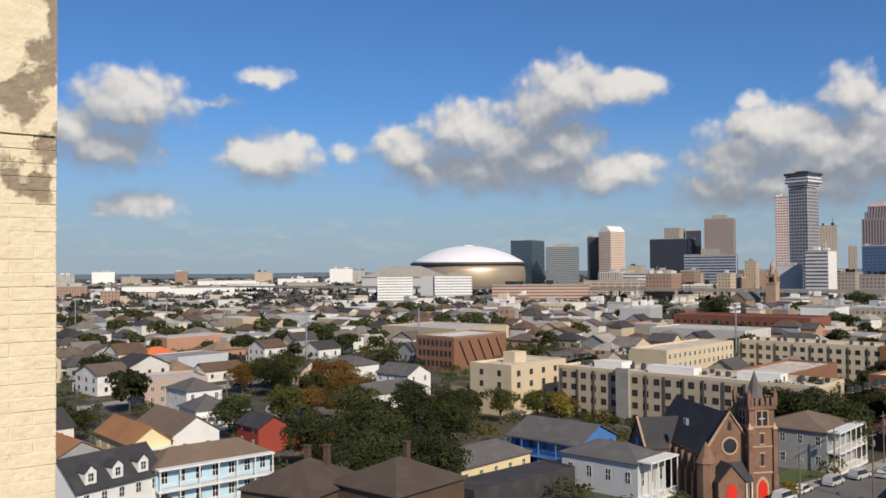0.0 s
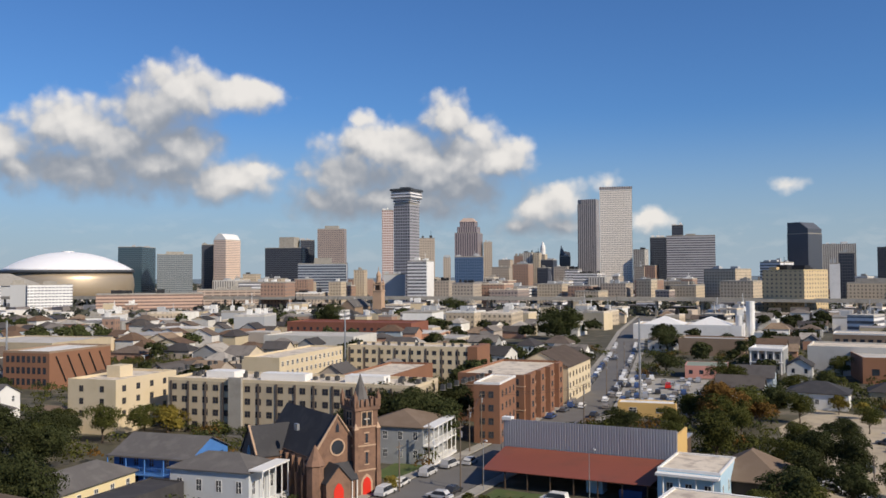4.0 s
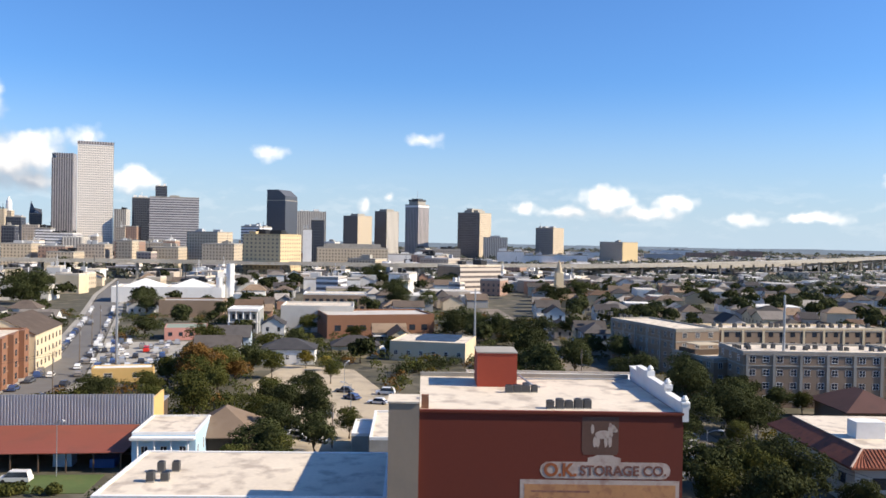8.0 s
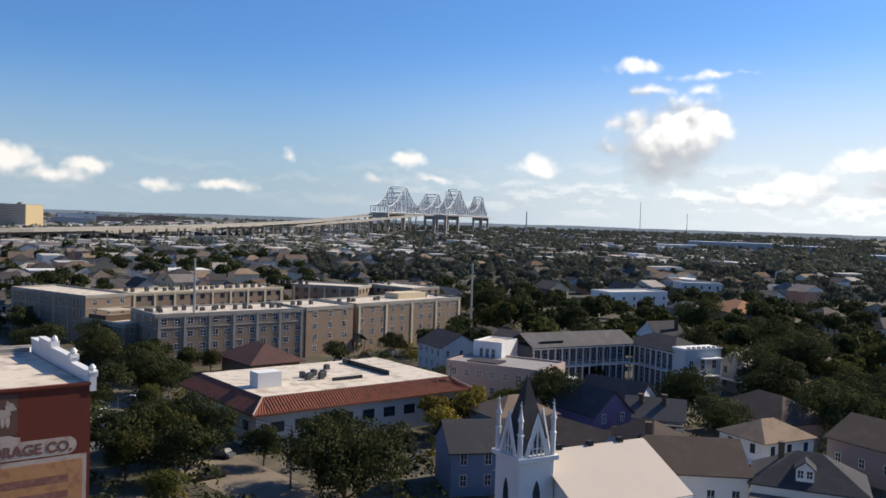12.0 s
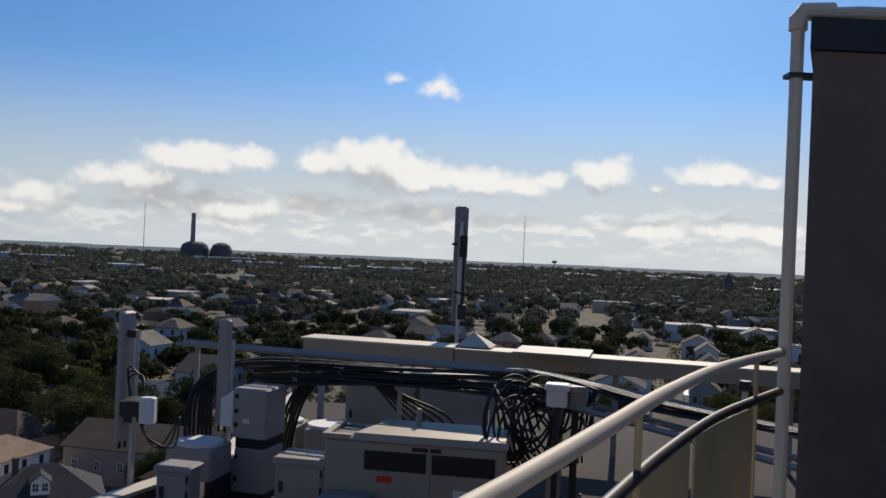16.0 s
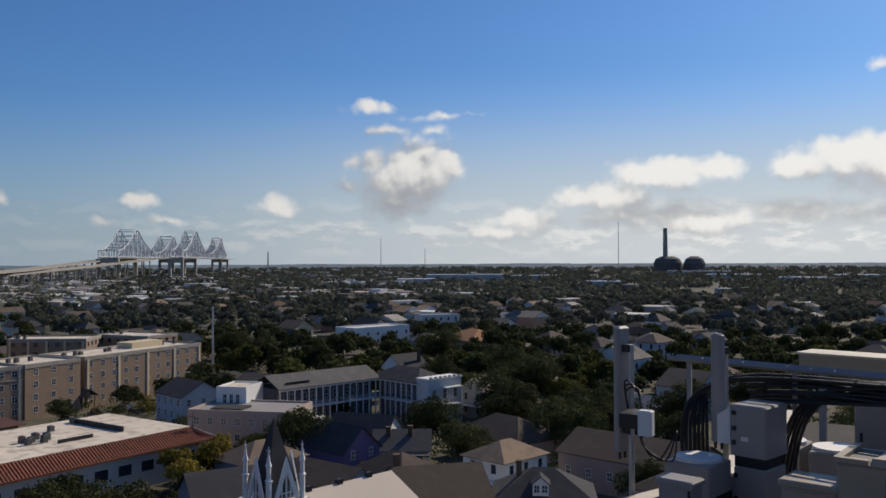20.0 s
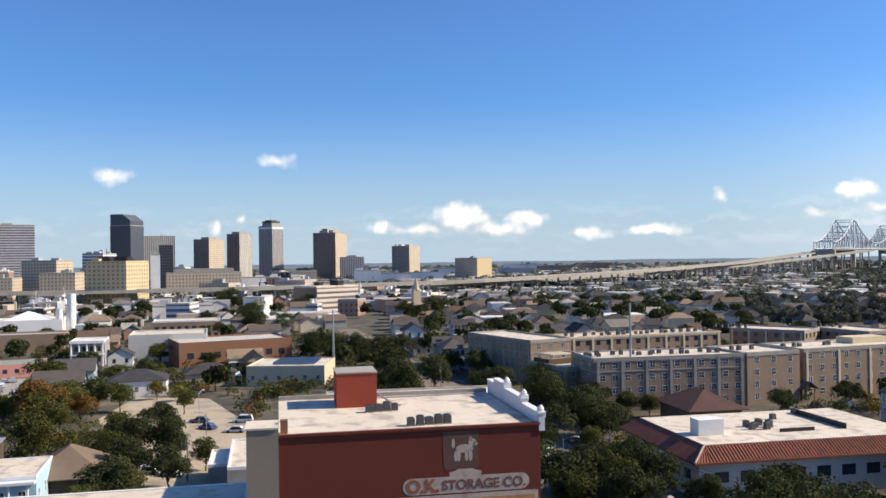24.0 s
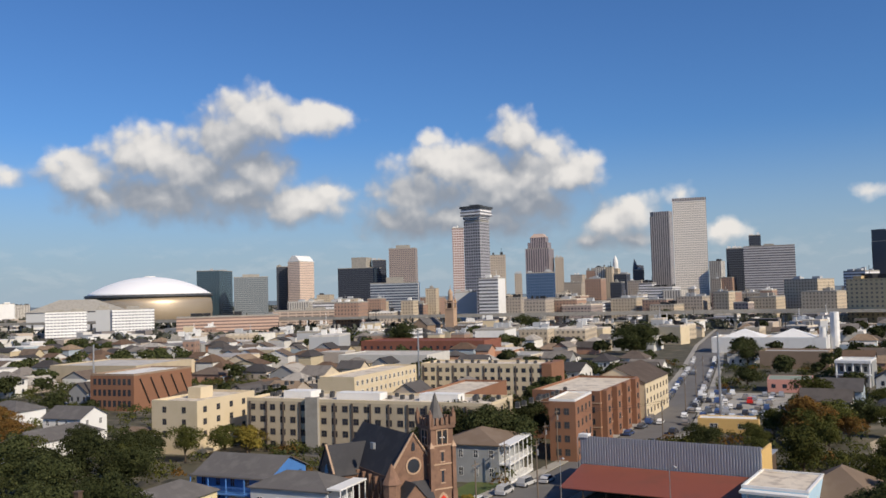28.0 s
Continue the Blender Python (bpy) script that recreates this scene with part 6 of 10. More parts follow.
for k in range(80):
    u = 0.4 + k * 0.56
    r = Geo().tube([(0.05, -u, 6.26), (3.15, -min(max(u, 3.2), 41.8), 8.2)], 0.1, 4)
    part("tile_roll", r, M["red_roof"], b)
part("hip_cap", Geo().tube([(0, 0, 6.3), (3.2, -3.2, 8.3)], 0.16, 6), M["pink"], b)
part("hip_cap", Geo().tube([(0, -45, 6.3), (3.2, -42, 8.3)], 0.16, 6), M["pink"], b)
part("roof", Geo().box(3.2, -42, 7.9, 27.5, -3.2, 8.3), M["white_roof"], b, "flat white roof deck")
part("roof_box", Geo().box(9.5, -10.0, 8.31, 12.5, -5.5, 10.9), M["white_paint"], b, "white plant-room box")
for k in range(9):
    add_window(b, "W", 1.2, -5 - k * 4.4, 3.6, 2.4, 1.7, M["dark_metal"], 2)
for k in range(5):
    add_window(b, "N", 5 + k * 5, -1.2, 3.6, 2.2, 1.6, M["dark_metal"], 2)
claim_rect(119, -70.5, -4, 30, -45)
units([(130, -88), (131.5, -89.5), (129.5, -90.5), (132.5, -88.5), (131, -92), (133, -91.3), (128.5, -80), (137, -97), (140, -104)], 8.3, 0, 0.9, "units on the red-eaved roof")
part("screen", Geo().box(9, -32.3, 8.31, 25, -32, 9.2).box(9, -26.3, 8.31, 9.3, -20, 8.9), M["dark_metal"], b)
house("pavilion", 178, -107, -4, 16, 12, 4.5, "hip", 3.0, M["brick_tan"], M["shingle_maroon"], "brick pavilion with a dark maroon hipped roof", over=1.2)

# ---- tan apartment block with stepped wings ----
def pilasters(b, face, n, lx, ly, h, mat, ml=1.0, w=0.7):
    length = lx if face in "SN" else ly
    for i in range(n):
        u = ml + (length - 2 * ml) * i / (n - 1)
        px, py = face_point(face, u, lx, ly)
        part("pilaster", Geo().box(-w / 2, -0.22, 0, w / 2, -0.004, h), mat, b, m=pose(px, py, 0, 0, 0, FACE_TURN[face]))


WHITE_FRAMES = M["white_paint"]


def tan_wing(x, y, g, lx, ly, h, label, wins, bands=(), n_pil=0, pil_face="W", pil_mat=None, cornice=None):
    """A tan brick wing with a pale cornice, string courses and flat pilasters."""
    w = block("apartment_building", x, y, g, lx, ly, h, M["brick_tan"], M["white_roof"], label, "apartment building", wins, parapet=0.6, cornice=cornice or M["concrete"])
    ly = abs(ly)
    for z in bands:
        part("string_course", Geo().box(-0.14, 0.02, z, -0.004, ly - 0.02, z + 0.3), M["concrete"], w)
        part("string_course", Geo().box(-0.14, ly + 0.004, z, lx, ly + 0.14, z + 0.3), M["concrete"], w)
    if n_pil:
        pilasters(w, pil_face, n_pil, lx, ly, h - 0.1, pil_mat or M["concrete"])
    return w


LONG = "long tan brick apartment block with paired white windows"
tan_wing(196.0, -89.1, -4.3, 17, -40.2, 12.7, LONG, [("W", 4, 12, 1.5, 1.5, 2.2, 3.05, 2.2, 2.2), ("N", 4, 3, 1.5, 1.5, 2.2, 3.05, 3, 3)], (9.75, 12.3), 7)
tan_wing(192.7, -129.4, 4.5, 18, -16.4, 12.8, "projecting tan brick apartment bay with three window columns", [("W", 4, 3, 1.4, 1.6, 2.2, 3.05, 3.0, 3.0), ("N", 4, 1, 0.9, 1.5, 2.2, 3.05, 2, 2)], (12.4,))
w_ = tan_wing(199.5, -145.8, 4.5, 12, -2.6, 12.5, "deep shaded entrance recess of a tan brick block", [("W", 4, 1, 1.2, 1.6, 2.2, 3.05, 1, 1)])
part("porch_roof", gable_geo(5.0, 4.6, 3.4, 1.6, "x", 0.3), M["shingle_dark"], w_, "dark gabled entrance porch roof", m=pose(-4.5, 1.3, 0))
for dy in (-1.9, 1.9):
    part("porch_post", Geo().box(-6.8, 1.2 + dy, 0, -6.5, 1.5 + dy, 3.2), M["brick_tan"], w_)
w_ = tan_wing(194.9, -147.7, 4.5, 17, -44, 12.8, LONG, [("W", 4, 11, 1.4, 1.6, 2.2, 3.05, 2.0, 2.0), ("S", 4, 4, 1.4, 1.6, 2.2, 3.05, 2, 2)], (12.4,), 5, "W", M["cream"])
part("roof_house", Geo().box(8, 8, 12.93, 14, 20, 14.6), M["cream"], w_, "cream roof house")
tan_wing(245.0, -91.0, 14, 37, -15, 12.8, "shaded tan brick apartment wing with pale pilasters", [("N", 4, 11, 1.4, 1.5, 2.2, 3.05, 2, 2), ("W", 4, 3, 1.5, 1.5, 2.2, 3.05, 3, 3)], (9.4, 12.4), 6, "N")
tan_wing(249.5, -105.9, 2.7, 14, -54, 12.7, "rear tan brick apartment wing with cream pilasters", [("W", 4, 15, 1.5, 1.5, 2.2, 3.05, 2.4, 2.4)], (12.2,), 9, "W", M["cream"], M["cream"])
w_ = tan_wing(205.6, -86.0, 14, 17, -13, 9.6, "lower tan brick link with a roof terrace", [("N", 3, 5, 1.5, 1.5, 2.2, 3.05, 2, 2), ("W", 3, 3, 1.3, 1.5, 2.2, 3.05, 2, 2)], (9.1,))
part("terrace_screen", Geo().box(9, 2, 9.73, 9.15, 12, 11.2).box(9.2, 11.8, 9.73, 16, 12, 11.2), M["wood_dark"], w_, "brown slatted terrace screen")
part("pergola", Geo().box(10, 3, 12.0, 16, 10, 12.2).box(10, 3, 9.73, 10.2, 3.2, 11.996).box(15.8, 9.8, 9.73, 16, 10, 11.996).box(10, 9.8, 9.73, 10.2, 10, 11.996), M["tan"], w_, "tan terrace pergola")
tan_wing(242.2, -184.0, 34, 25, -15, 12.7, "rear tan apartment wing with a sunlit end", [("N", 4, 7, 1.4, 1.4, 2.2, 3.05, 2, 2), ("W", 4, 4, 1.4, 1.4, 2.2, 3.05, 2, 2)], (12.2,), 5, "N", M["cream"])
tan_wing(231.5, -199.7, 8, 22, -15, 12.7, "rear tan apartment wing with a pale roof", [("N", 4, 6, 1.4, 1.4, 2.2, 3.05, 2, 2), ("W", 4, 4, 1.4, 1.4, 2.2, 3.05, 2, 2)], (12.2,))
for x, y, g_, L, off, n_, z in ((196, -89, -4.3, 40, 7, 15, 12.83), (196, -89, -4.3, 40, 9.5, 12, 12.83), (193, -130, 4.5, 60, 9, 18, 12.93), (250, -106, 2.7, 54, 6, 18, 12.83), (250, -106, 2.7, 54, 9, 14, 12.83), (281, -90, 104, 34, 0, 13, 12.93), (262, -178, 124, 18, 0, 8, 12.83), (250, -205, 98, 16, 0, 7, 12.83)):
    units(along(x, y, g_, L, off, n_, 1.2), z, g_, 0.9, "units on the apartment roofs")

# ---- long galleried building with white columns ----
b = thing("school_building", 130.4, -149.6, 0, -15.7, "two-storey L-shaped school with white-columned galleries", "building")
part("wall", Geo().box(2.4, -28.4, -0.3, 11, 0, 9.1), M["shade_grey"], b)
part("roof", gable_geo(11.4, 29, 9.3, 2.5, "y", 0.35), M["shingle_grey"], b, "long grey shingle roof", m=pose(5.4, -14.2, 0))
part("eave_beam", Geo().box(-0.35, -28.4, 8.75, -0.05, 0.4, 9.25), M["white_paint"], b, "white eave beam")
part("gallery_floor", Geo().box(-0.1, -28.4, 4.3, 2.396, 0.2, 4.6), M["white_paint"], b)
for i in range(15):
    part("column", Geo().box(0.0, -27.9 + i * 1.98, 0, 0.26, -27.64 + i * 1.98, 4.296).box(0.0, -27.9 + i * 1.98, 4.604, 0.22, -27.68 + i * 1.98, 8.746), M["white_paint"], b)
rail_ = Geo().box(0.06, -27.8, 5.5, 0.14, 0, 5.58)
for i in range(70):
    rail_.box(0.08, -27.7 + i * 0.4, 4.604, 0.12, -27.66 + i * 0.4, 5.498)
part("railing", rail_, M["white_paint"], b)
for i in range(9):
    for z in (2.2, 6.6):
        add_window(b, "W", 2.4, -1.8 - i * 3.1, z, 1.5, 2.0, M["white_paint"])
part("roof_unit_rack", Geo().box(0.8, -8.6, 10.1, 1.4, -2.4, 10.5), M["dark_metal"], b, "dark rack of units on the roof slope")
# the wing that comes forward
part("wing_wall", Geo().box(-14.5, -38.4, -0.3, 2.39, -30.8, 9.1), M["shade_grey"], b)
part("wing_roof", hip_geo(18.5, 10.4, 9.3, 2.6, 0.3), M["shingle_dark"], b, "dark hipped wing roof", m=pose(-5.6, -33.6, 0))
part("wing_eave_beam", Geo().box(-14.4, -28.75, 8.75, -0.36, -28.45, 9.25), M["white_paint"], b)
part("wing_gallery_floor", Geo().box(-14.4, -30.796, 4.3, -0.12, -28.5, 4.6), M["white_paint"], b)
for i in range(8):
    part("column", Geo().box(-14.3 + i * 1.95, -28.76, 0, -14.05 + i * 1.95, -28.52, 4.296).box(-14.3 + i * 1.95, -28.76, 4.604, -14.05 + i * 1.95, -28.52, 8.746), M["white_paint"], b)
for i in range(5):
    for z in (2.2, 6.6):
        add_window(b, "N", -12.5 + i * 3, -30.8, z, 1.5, 2.0, M["white_paint"])
part("end_block", Geo().box(-18.6, -38.8, -0.3, -14.51, -28.2, 10.3), M["pale_grey_paint"], b, "pale flat-topped end block")
part("end_parapet", Geo().box(-18.9, -39.0, 10.304, -14.4, -28.0, 10.65), M["white_paint"], b)
for i in range(7):
    part("parapet_stone", Geo().box(-18.7, -38.4 + i * 1.5, 10.654, -18.2, -37.8 + i * 1.5, 10.95), M["brick_tan"], b)
for i in range(3):
    for z in (2.6, 6.9):
        add_window(b, "W", -18.6, -30.0 - i * 3.4, z, 1.2, 2.2, M["white_paint"])
part("balcony", Geo().box(-20.4, -37.5, 4.2, -18.604, -32.5, 4.5).box(-20.4, -37.5, 0, -20.2, -37.3, 4.196).box(-20.4, -32.7, 0, -20.2, -32.5, 4.196).box(-20.4, -37.5, 4.504, -20.2, -37.3, 8.2).box(-20.4, -32.7, 4.504, -20.2, -32.5, 8.2).box(-20.5, -37.7, 8.204, -18.604, -32.3, 8.5), M["white_paint"], b, "white two-storey end balcony")
claim_rect(130.4, -149.6, -15.7, 11, -39)
claim_rect(130.4 - 20 * 0.963, -149.6 + 20 * 0.27, -15.7, 1, 1, 0)
claim_rect(114, -172, -15.7, 18, -12)
claim(116, -158, 9)
claim(108, -164, 7)
b = block("office_building", 136.3, -127.9, 19, -22, -14, 7.2, M["pink"], M["flat_roofs"], "pinkish flat-roofed building beside a gallery block", "building", [("N", 2, 7, 1.2, 1.5, 2.2, 3.2, 2, 2), ("W", 2, 4, 1.2, 1.5, 2.2, 3.2, 2, 2)], parapet=0.5)
part("roof_well", Geo().box(11, 7, 7.33, 18, 12, 7.7), M["shingle_dark"], b, "dark roof plant well")
part("side_canopy", Geo().box(-3.5, 2, 4.6, -0.004, 13, 5.0).box(-3.4, 2.2, 0, -3.2, 2.4, 4.596).box(-3.4, 12.6, 0, -3.2, 12.8, 4.596), M["white_paint"], b, "white side canopy")
b = block("office_building", 132.4, -141.0, 19, 7, -9, 10.4, M["white_paint"], M["white_roof"], "white stair block with three dark windows", "building", [("N", 1, 3, 0.9, 2.0, 8.2, 3, 2, 2)], parapet=0.4)
house("house", 159, -150, -16, 13, 11, 6.6, "gable_x", 3.0, M["pale_grey_paint"], M["shingle_dark"], "tall pale grey gabled house with white barge boards", [("W", 2, 3, 1.0, 1.6, 2.2, 2.9), ("N", 2, 4, 1.0, 1.6, 2.2, 2.9)])
house("house", 139, -214, -16, 9, 10, 7.4, "gable_y", 3.4, M["white_paint"], M["shingle_dark"], "white gabled house with a tall brick chimney", [("W", 2, 2, 1.0, 1.6, 2.2, 2.9), ("N", 2, 2, 1.0, 1.6, 2.2, 2.9)], chimneys=((-3, -3, 12.5),))

# ---- white church with a spiked belfry ----
b = thing("church", 61.8, -70.0, 0, -13.5, "white wooden church with a spiked belfry and pale roof", "church")
part("nave", gable_wall(15.8, 14.8, 8.6, 4.1, "y"), M["white_paint"], b, m=pose(1.0, -9.8, 0))
part("roof", gable_geo(15.8, 14.8, 8.6, 4.1, "y", 0.45), M["pale_roof"], b, "pale sunlit membrane roof", m=pose(1.0, -9.8, 0))
part("fascia", Geo().box(-7.5, -17.4, 8.1, -7.3, -2.3, 8.38), M["white_paint"], b)
for k in range(3):
    part("ridge_vent", Geo().box(0.7, -5.2 - 4.4 * k - 0.35, 12.72, 1.3, -5.2 - 4.4 * k + 0.35, 13.3), M["dark_metal"], b)
for k in range(4):
    part("lancet_window", Geo().prism([(-0.6, 2.4), (0.6, 2.4), (0.6, 5.4), (0.35, 6.2), (0, 6.7), (-0.35, 6.2), (-0.6, 5.4)], 0, 0.06), M["glass"], b, m=Matrix(((0, 0, -1, -6.91), (1, 0, 0, -4.4 - 3.6 * k), (0, 1, 0, 0), (0, 0, 0, 1))))
part("tower", Geo().cham(-2.3, -2.3, -0.3, 2.3, 2.3, 12.8, 0.15), M["white_paint"], b)
part("tower_cornice", Geo().box(-2.6, -2.6, 12.804, 2.6, 2.6, 13.3), M["white_paint"], b)
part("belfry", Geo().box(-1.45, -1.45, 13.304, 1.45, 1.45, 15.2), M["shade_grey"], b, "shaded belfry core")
part("spire", Geo().add([(-1.7, -1.7, 15.0), (1.7, -1.7, 15.0), (1.7, 1.7, 15.0), (-1.7, 1.7, 15.0), (0, 0, 21.7)], [(3, 2, 1, 0), (0, 1, 4), (1, 2, 4), (2, 3, 4), (3, 0, 4)]), M["shingle_dark"], b, "dark pointed spire")
for sx in (-1, 1):
    for sy in (-1, 1):
        part("pinnacle", Geo().lathe([(0.3, 13.304), (0.3, 15.6), (0.42, 15.7), (0.24, 15.9), (0.24, 17.1), (0.36, 17.2), (0.2, 17.7), (0.04, 18.7)], 8, 0, 2.1 * sx, 2.1 * sy).box(2.1 * sx - 0.3, 2.1 * sy - 0.03, 18.75, 2.1 * sx + 0.3, 2.1 * sy + 0.03, 18.82).box(2.1 * sx - 0.03, 2.1 * sy - 0.03, 18.6, 2.1 * sx + 0.03, 2.1 * sy + 0.03, 19.2), M["white_paint"], b)
for face in "SENW":
    a_ = Geo().add([(-1.6, -2.3, 13.31), (1.6, -2.3, 13.31), (0, -2.3, 17.9), (-1.6, -2.12, 13.31), (1.6, -2.12, 13.31), (0, -2.12, 17.9),
                    (-1.12, -2.3, 13.31), (1.12, -2.3, 13.31), (0, -2.3, 16.5), (-1.12, -2.12, 13.31), (1.12, -2.12, 13.31), (0, -2.12, 16.5)],
                   [(0, 6, 8, 2), (7, 1, 2, 8), (5, 11, 9, 3), (11, 5, 4, 10), (0, 2, 5, 3), (2, 1, 4, 5), (6, 9, 11, 8), (8, 11, 10, 7)])
    part("gable", a_, M["white_paint"], b, m=pose(0, 0, 0, 0, 0, FACE_TURN[face]))
    part("tracery", Geo().box(-0.08, -2.26, 13.31, 0.08, -2.16, 16.3).box(-0.6, -2.25, 13.31, -0.48, -2.17, 14.9).box(0.48, -2.25, 13.31, 0.6, -2.17, 14.9).box(-0.9, -2.25, 14.1, 0.9, -2.17, 14.22), M["white_paint"], b, m=pose(0, 0, 0, 0, 0, FACE_TURN[face]))
    lv = Geo()
    for k in range(5):
        lv.box(-0.55, -1.56, 13.6 + k * 0.4, 0.55, -1.5, 13.85 + k * 0.4)
    part("louvre", lv, M["dark_metal"], b, m=pose(0, 0, 0, 0, 0, FACE_TURN[face]))
    part("lancet_window", Geo().prism([(-0.45, 4.5), (0.45, 4.5), (0.45, 9.5), (0.25, 10.3), (0, 10.8), (-0.25, 10.3), (-0.45, 9.5)], 2.31, 2.36), M["glass"], b,
         m=pose(0, 0, 0, 0, 0, FACE_TURN[face]) @ Matrix(((1, 0, 0, 0), (0, 0, -1, 0), (0, 1, 0, 0), (0, 0, 0, 1))))
claim(62, -70, 6)
claim(60, -80, 11)

# ---- cream apartment complex ----
b = block("apartment_building", 158.5, 161.3, 10, 16, -65, 12.4, M["tan"], M["white_roof"], "long cream apartment block with a bright white roof", "apartment building",
          [("W", 4, 22, 1.5, 1.5, 1.9, 3.0, 1.8, 1.8), ("S", 4, 3, 1.4, 1.5, 1.9, 3.0, 3, 3)], cornice=M["cream"], frame_mat=M["bronze_strip"])
pilasters(b, "W", 14, 16, 65, 12.3, M["bronze_strip"], w=0.5)
part("stair_bay", Geo().box(-0.9, 44, 0, -0.004, 47.5, 13.6), M["concrete"], b)
for x0, y0, x1, y1 in ((6, 10, 10, 20), (5, 30, 9, 42), (6, 50, 11, 58)):
    part("roof_house", Geo().box(x0, y0, 12.53, x1, y1, 14.2), M["white_paint"], b)
b = block("apartment_building", 147.5, 167.1, 10, 24, 14, 12.5, M["cream"], M["white_roof"], "cream apartment block with a sunlit end", "apartment building", [("S", 3, 4, 1.4, 1.5, 4.9, 3.0, 3, 5), ("W", 3, 2, 1.2, 1.5, 4.9, 3.0, 4, 4)], frame_mat=M["bronze_strip"])
part("roof_house", Geo().box(9, 6, 12.63, 14, 10, 15.5), M["cream"], b)
b = block("apartment_building", 258.6, 176.2, 10, 16, -48, 12.5, M["cream"], M["white_roof"], "rear cream apartment block with regular windows", "apartment building", [("W", 4, 16, 1.5, 1.5, 1.9, 3.0, 1.8, 4)])
pilasters(b, "W", 9, 16, 48, 12.4, M["bronze_strip"], w=0.5)
part("end_bay", Geo().box(-0.3, -0.3, 0, 16.3, 3.2, 13.3), M["brick_orange"], b, "orange brick end bay")
b = block("apartment_building", 256, 176.4, 10, -46, 13, 12.3, M["cream"], M["white_roof"], "sunlit cream apartment wing", "apartment building", [("S", 4, 14, 1.3, 1.5, 1.9, 3.0, 2, 2)])
block("apartment_building", 182, 120, 10, 56, 14, 10.0, M["brick_orange"], M["white_roof"], "orange brick apartment wing with a white roof", "apartment building", [("W", 3, 3, 1.3, 1.5, 2, 3.1, 2, 2)])
b = block("apartment_building", 178.5, 80.6, 10, 16, 6.0, 13.2, M["brick_orange"], M["white_roof"], "narrow orange brick apartment end with a white roof", "apartment building", [("S", 4, 4, 1.3, 1.5, 2.0, 3.0, 2.5, 2.5), ("W", 4, 2, 1.2, 1.5, 2.0, 3.0, 2, 2)], parapet=0.5, cornice=M["white_paint"], frame_mat=M["bronze_strip"])
b = block("apartment_building", 204.5, 85.5, 6, 38, 18, 11.8, M["brick_orange"], M["white_roof"], "orange brick apartment row with projecting bays", "apartment building", [("S", 4, 9, 1.3, 1.5, 2.0, 2.9, 2.5, 2.5), ("W", 4, 4, 1.2, 1.5, 2.0, 2.9, 2, 2)], frame_mat=M["bronze_strip"])
for k in range(4):
    part("bay", Geo().box(1 + k * 9.6, -1.4, 0, 5.2 + k * 9.6, -0.004, 12.6), M["brick_orange"], b)
    for r_ in range(4):
        add_window(b, "S", 3.1 + k * 9.6, -1.4, 2.0 + 2.9 * r_, 1.6, 1.5, M["bronze_strip"])
part("end_block", gable_wall(30, 17, 10.6, 4.2, "x"), M["cream"], b, "cream gabled end block of the row", m=pose(53.1, 6.5, 0))
part("end_roof", gable_geo(30, 17, 10.6, 4.2, "x", 0.3), M["shingle_umber"], b, "dark gabled roof of the end block", m=pose(53.1, 6.5, 0))
for k in range(7):
    for r_ in range(3):
        add_window(b, "S", 40.5 + k * 4.2, -2.0, 2.2 + 3.0 * r_, 1.3, 1.5, M["bronze_strip"])
for z in (3.4, 9.4):
    part("string_course", Geo().box(-0.1, -0.12, z, 38, -0.004, z + 0.25).box(-0.12, -0.1, z, -0.004, 18, z + 0.25), M["stone_trim"], b)
for x, y, g_, L, off, n_, z in ((158.5, 161.3, 10, 65, 8, 24, 12.52), (158.5, 161.3, 10, 65, 12, 20, 12.52), (258.6, 176.2, 10, 48, 8, 16, 12.62), (210, 180, 100, -40, 0, 12, 12.42), (207, 96, 96, -34, 0, 12, 11.92)):
    units(along(x, y, g_, L, off, n_, 1.2), z, 10, 0.9, "units on the apartment roofs")

# ---- brick church with a castellated tower ----
CH = -27
b = thing("church", 128.5, 84.8, 0, CH, "brick church with a castellated tower and red doors", "church")
part("tower", Geo().box(-2.2, -2.2, -0.3, 2.2, 2.2, 15.2), M["brick_church"], b)
for z in (4.2, 8.4, 11.6):
    part("string_course", Geo().box(-2.35, -2.35, z, 2.35, 2.35, z + 0.25), M["stone_trim"], b)
bt = Geo()
for i in range(5):
    for s_ in (-1, 1):
        u = -2.3 + i * 0.96
        bt.box(u, s_ * 2.4 - 0.2, 15.21, u + 0.55, s_ * 2.4 + 0.2, 16.5)
        if 0 < i < 4:
            bt.box(s_ * 2.4 - 0.2, u, 15.21, s_ * 2.4 + 0.2, u + 0.55, 16.5)
bt.box(-2.5, -2.5, 14.6, 2.5, -2.21, 15.2).box(-2.5, 2.21, 14.6, 2.5, 2.5, 15.2).box(-2.5, -2.2, 14.6, -2.21, 2.2, 15.2).box(2.21, -2.2, 14.6, 2.5, 2.2, 15.2)
part("battlement", bt, M["brick_church"], b)
part("spire", Geo().lathe([(1.7, 15.22), (1.55, 16.0), (0.08, 20.6)], 8), M["shingle_grey"], b, "grey slate spire")
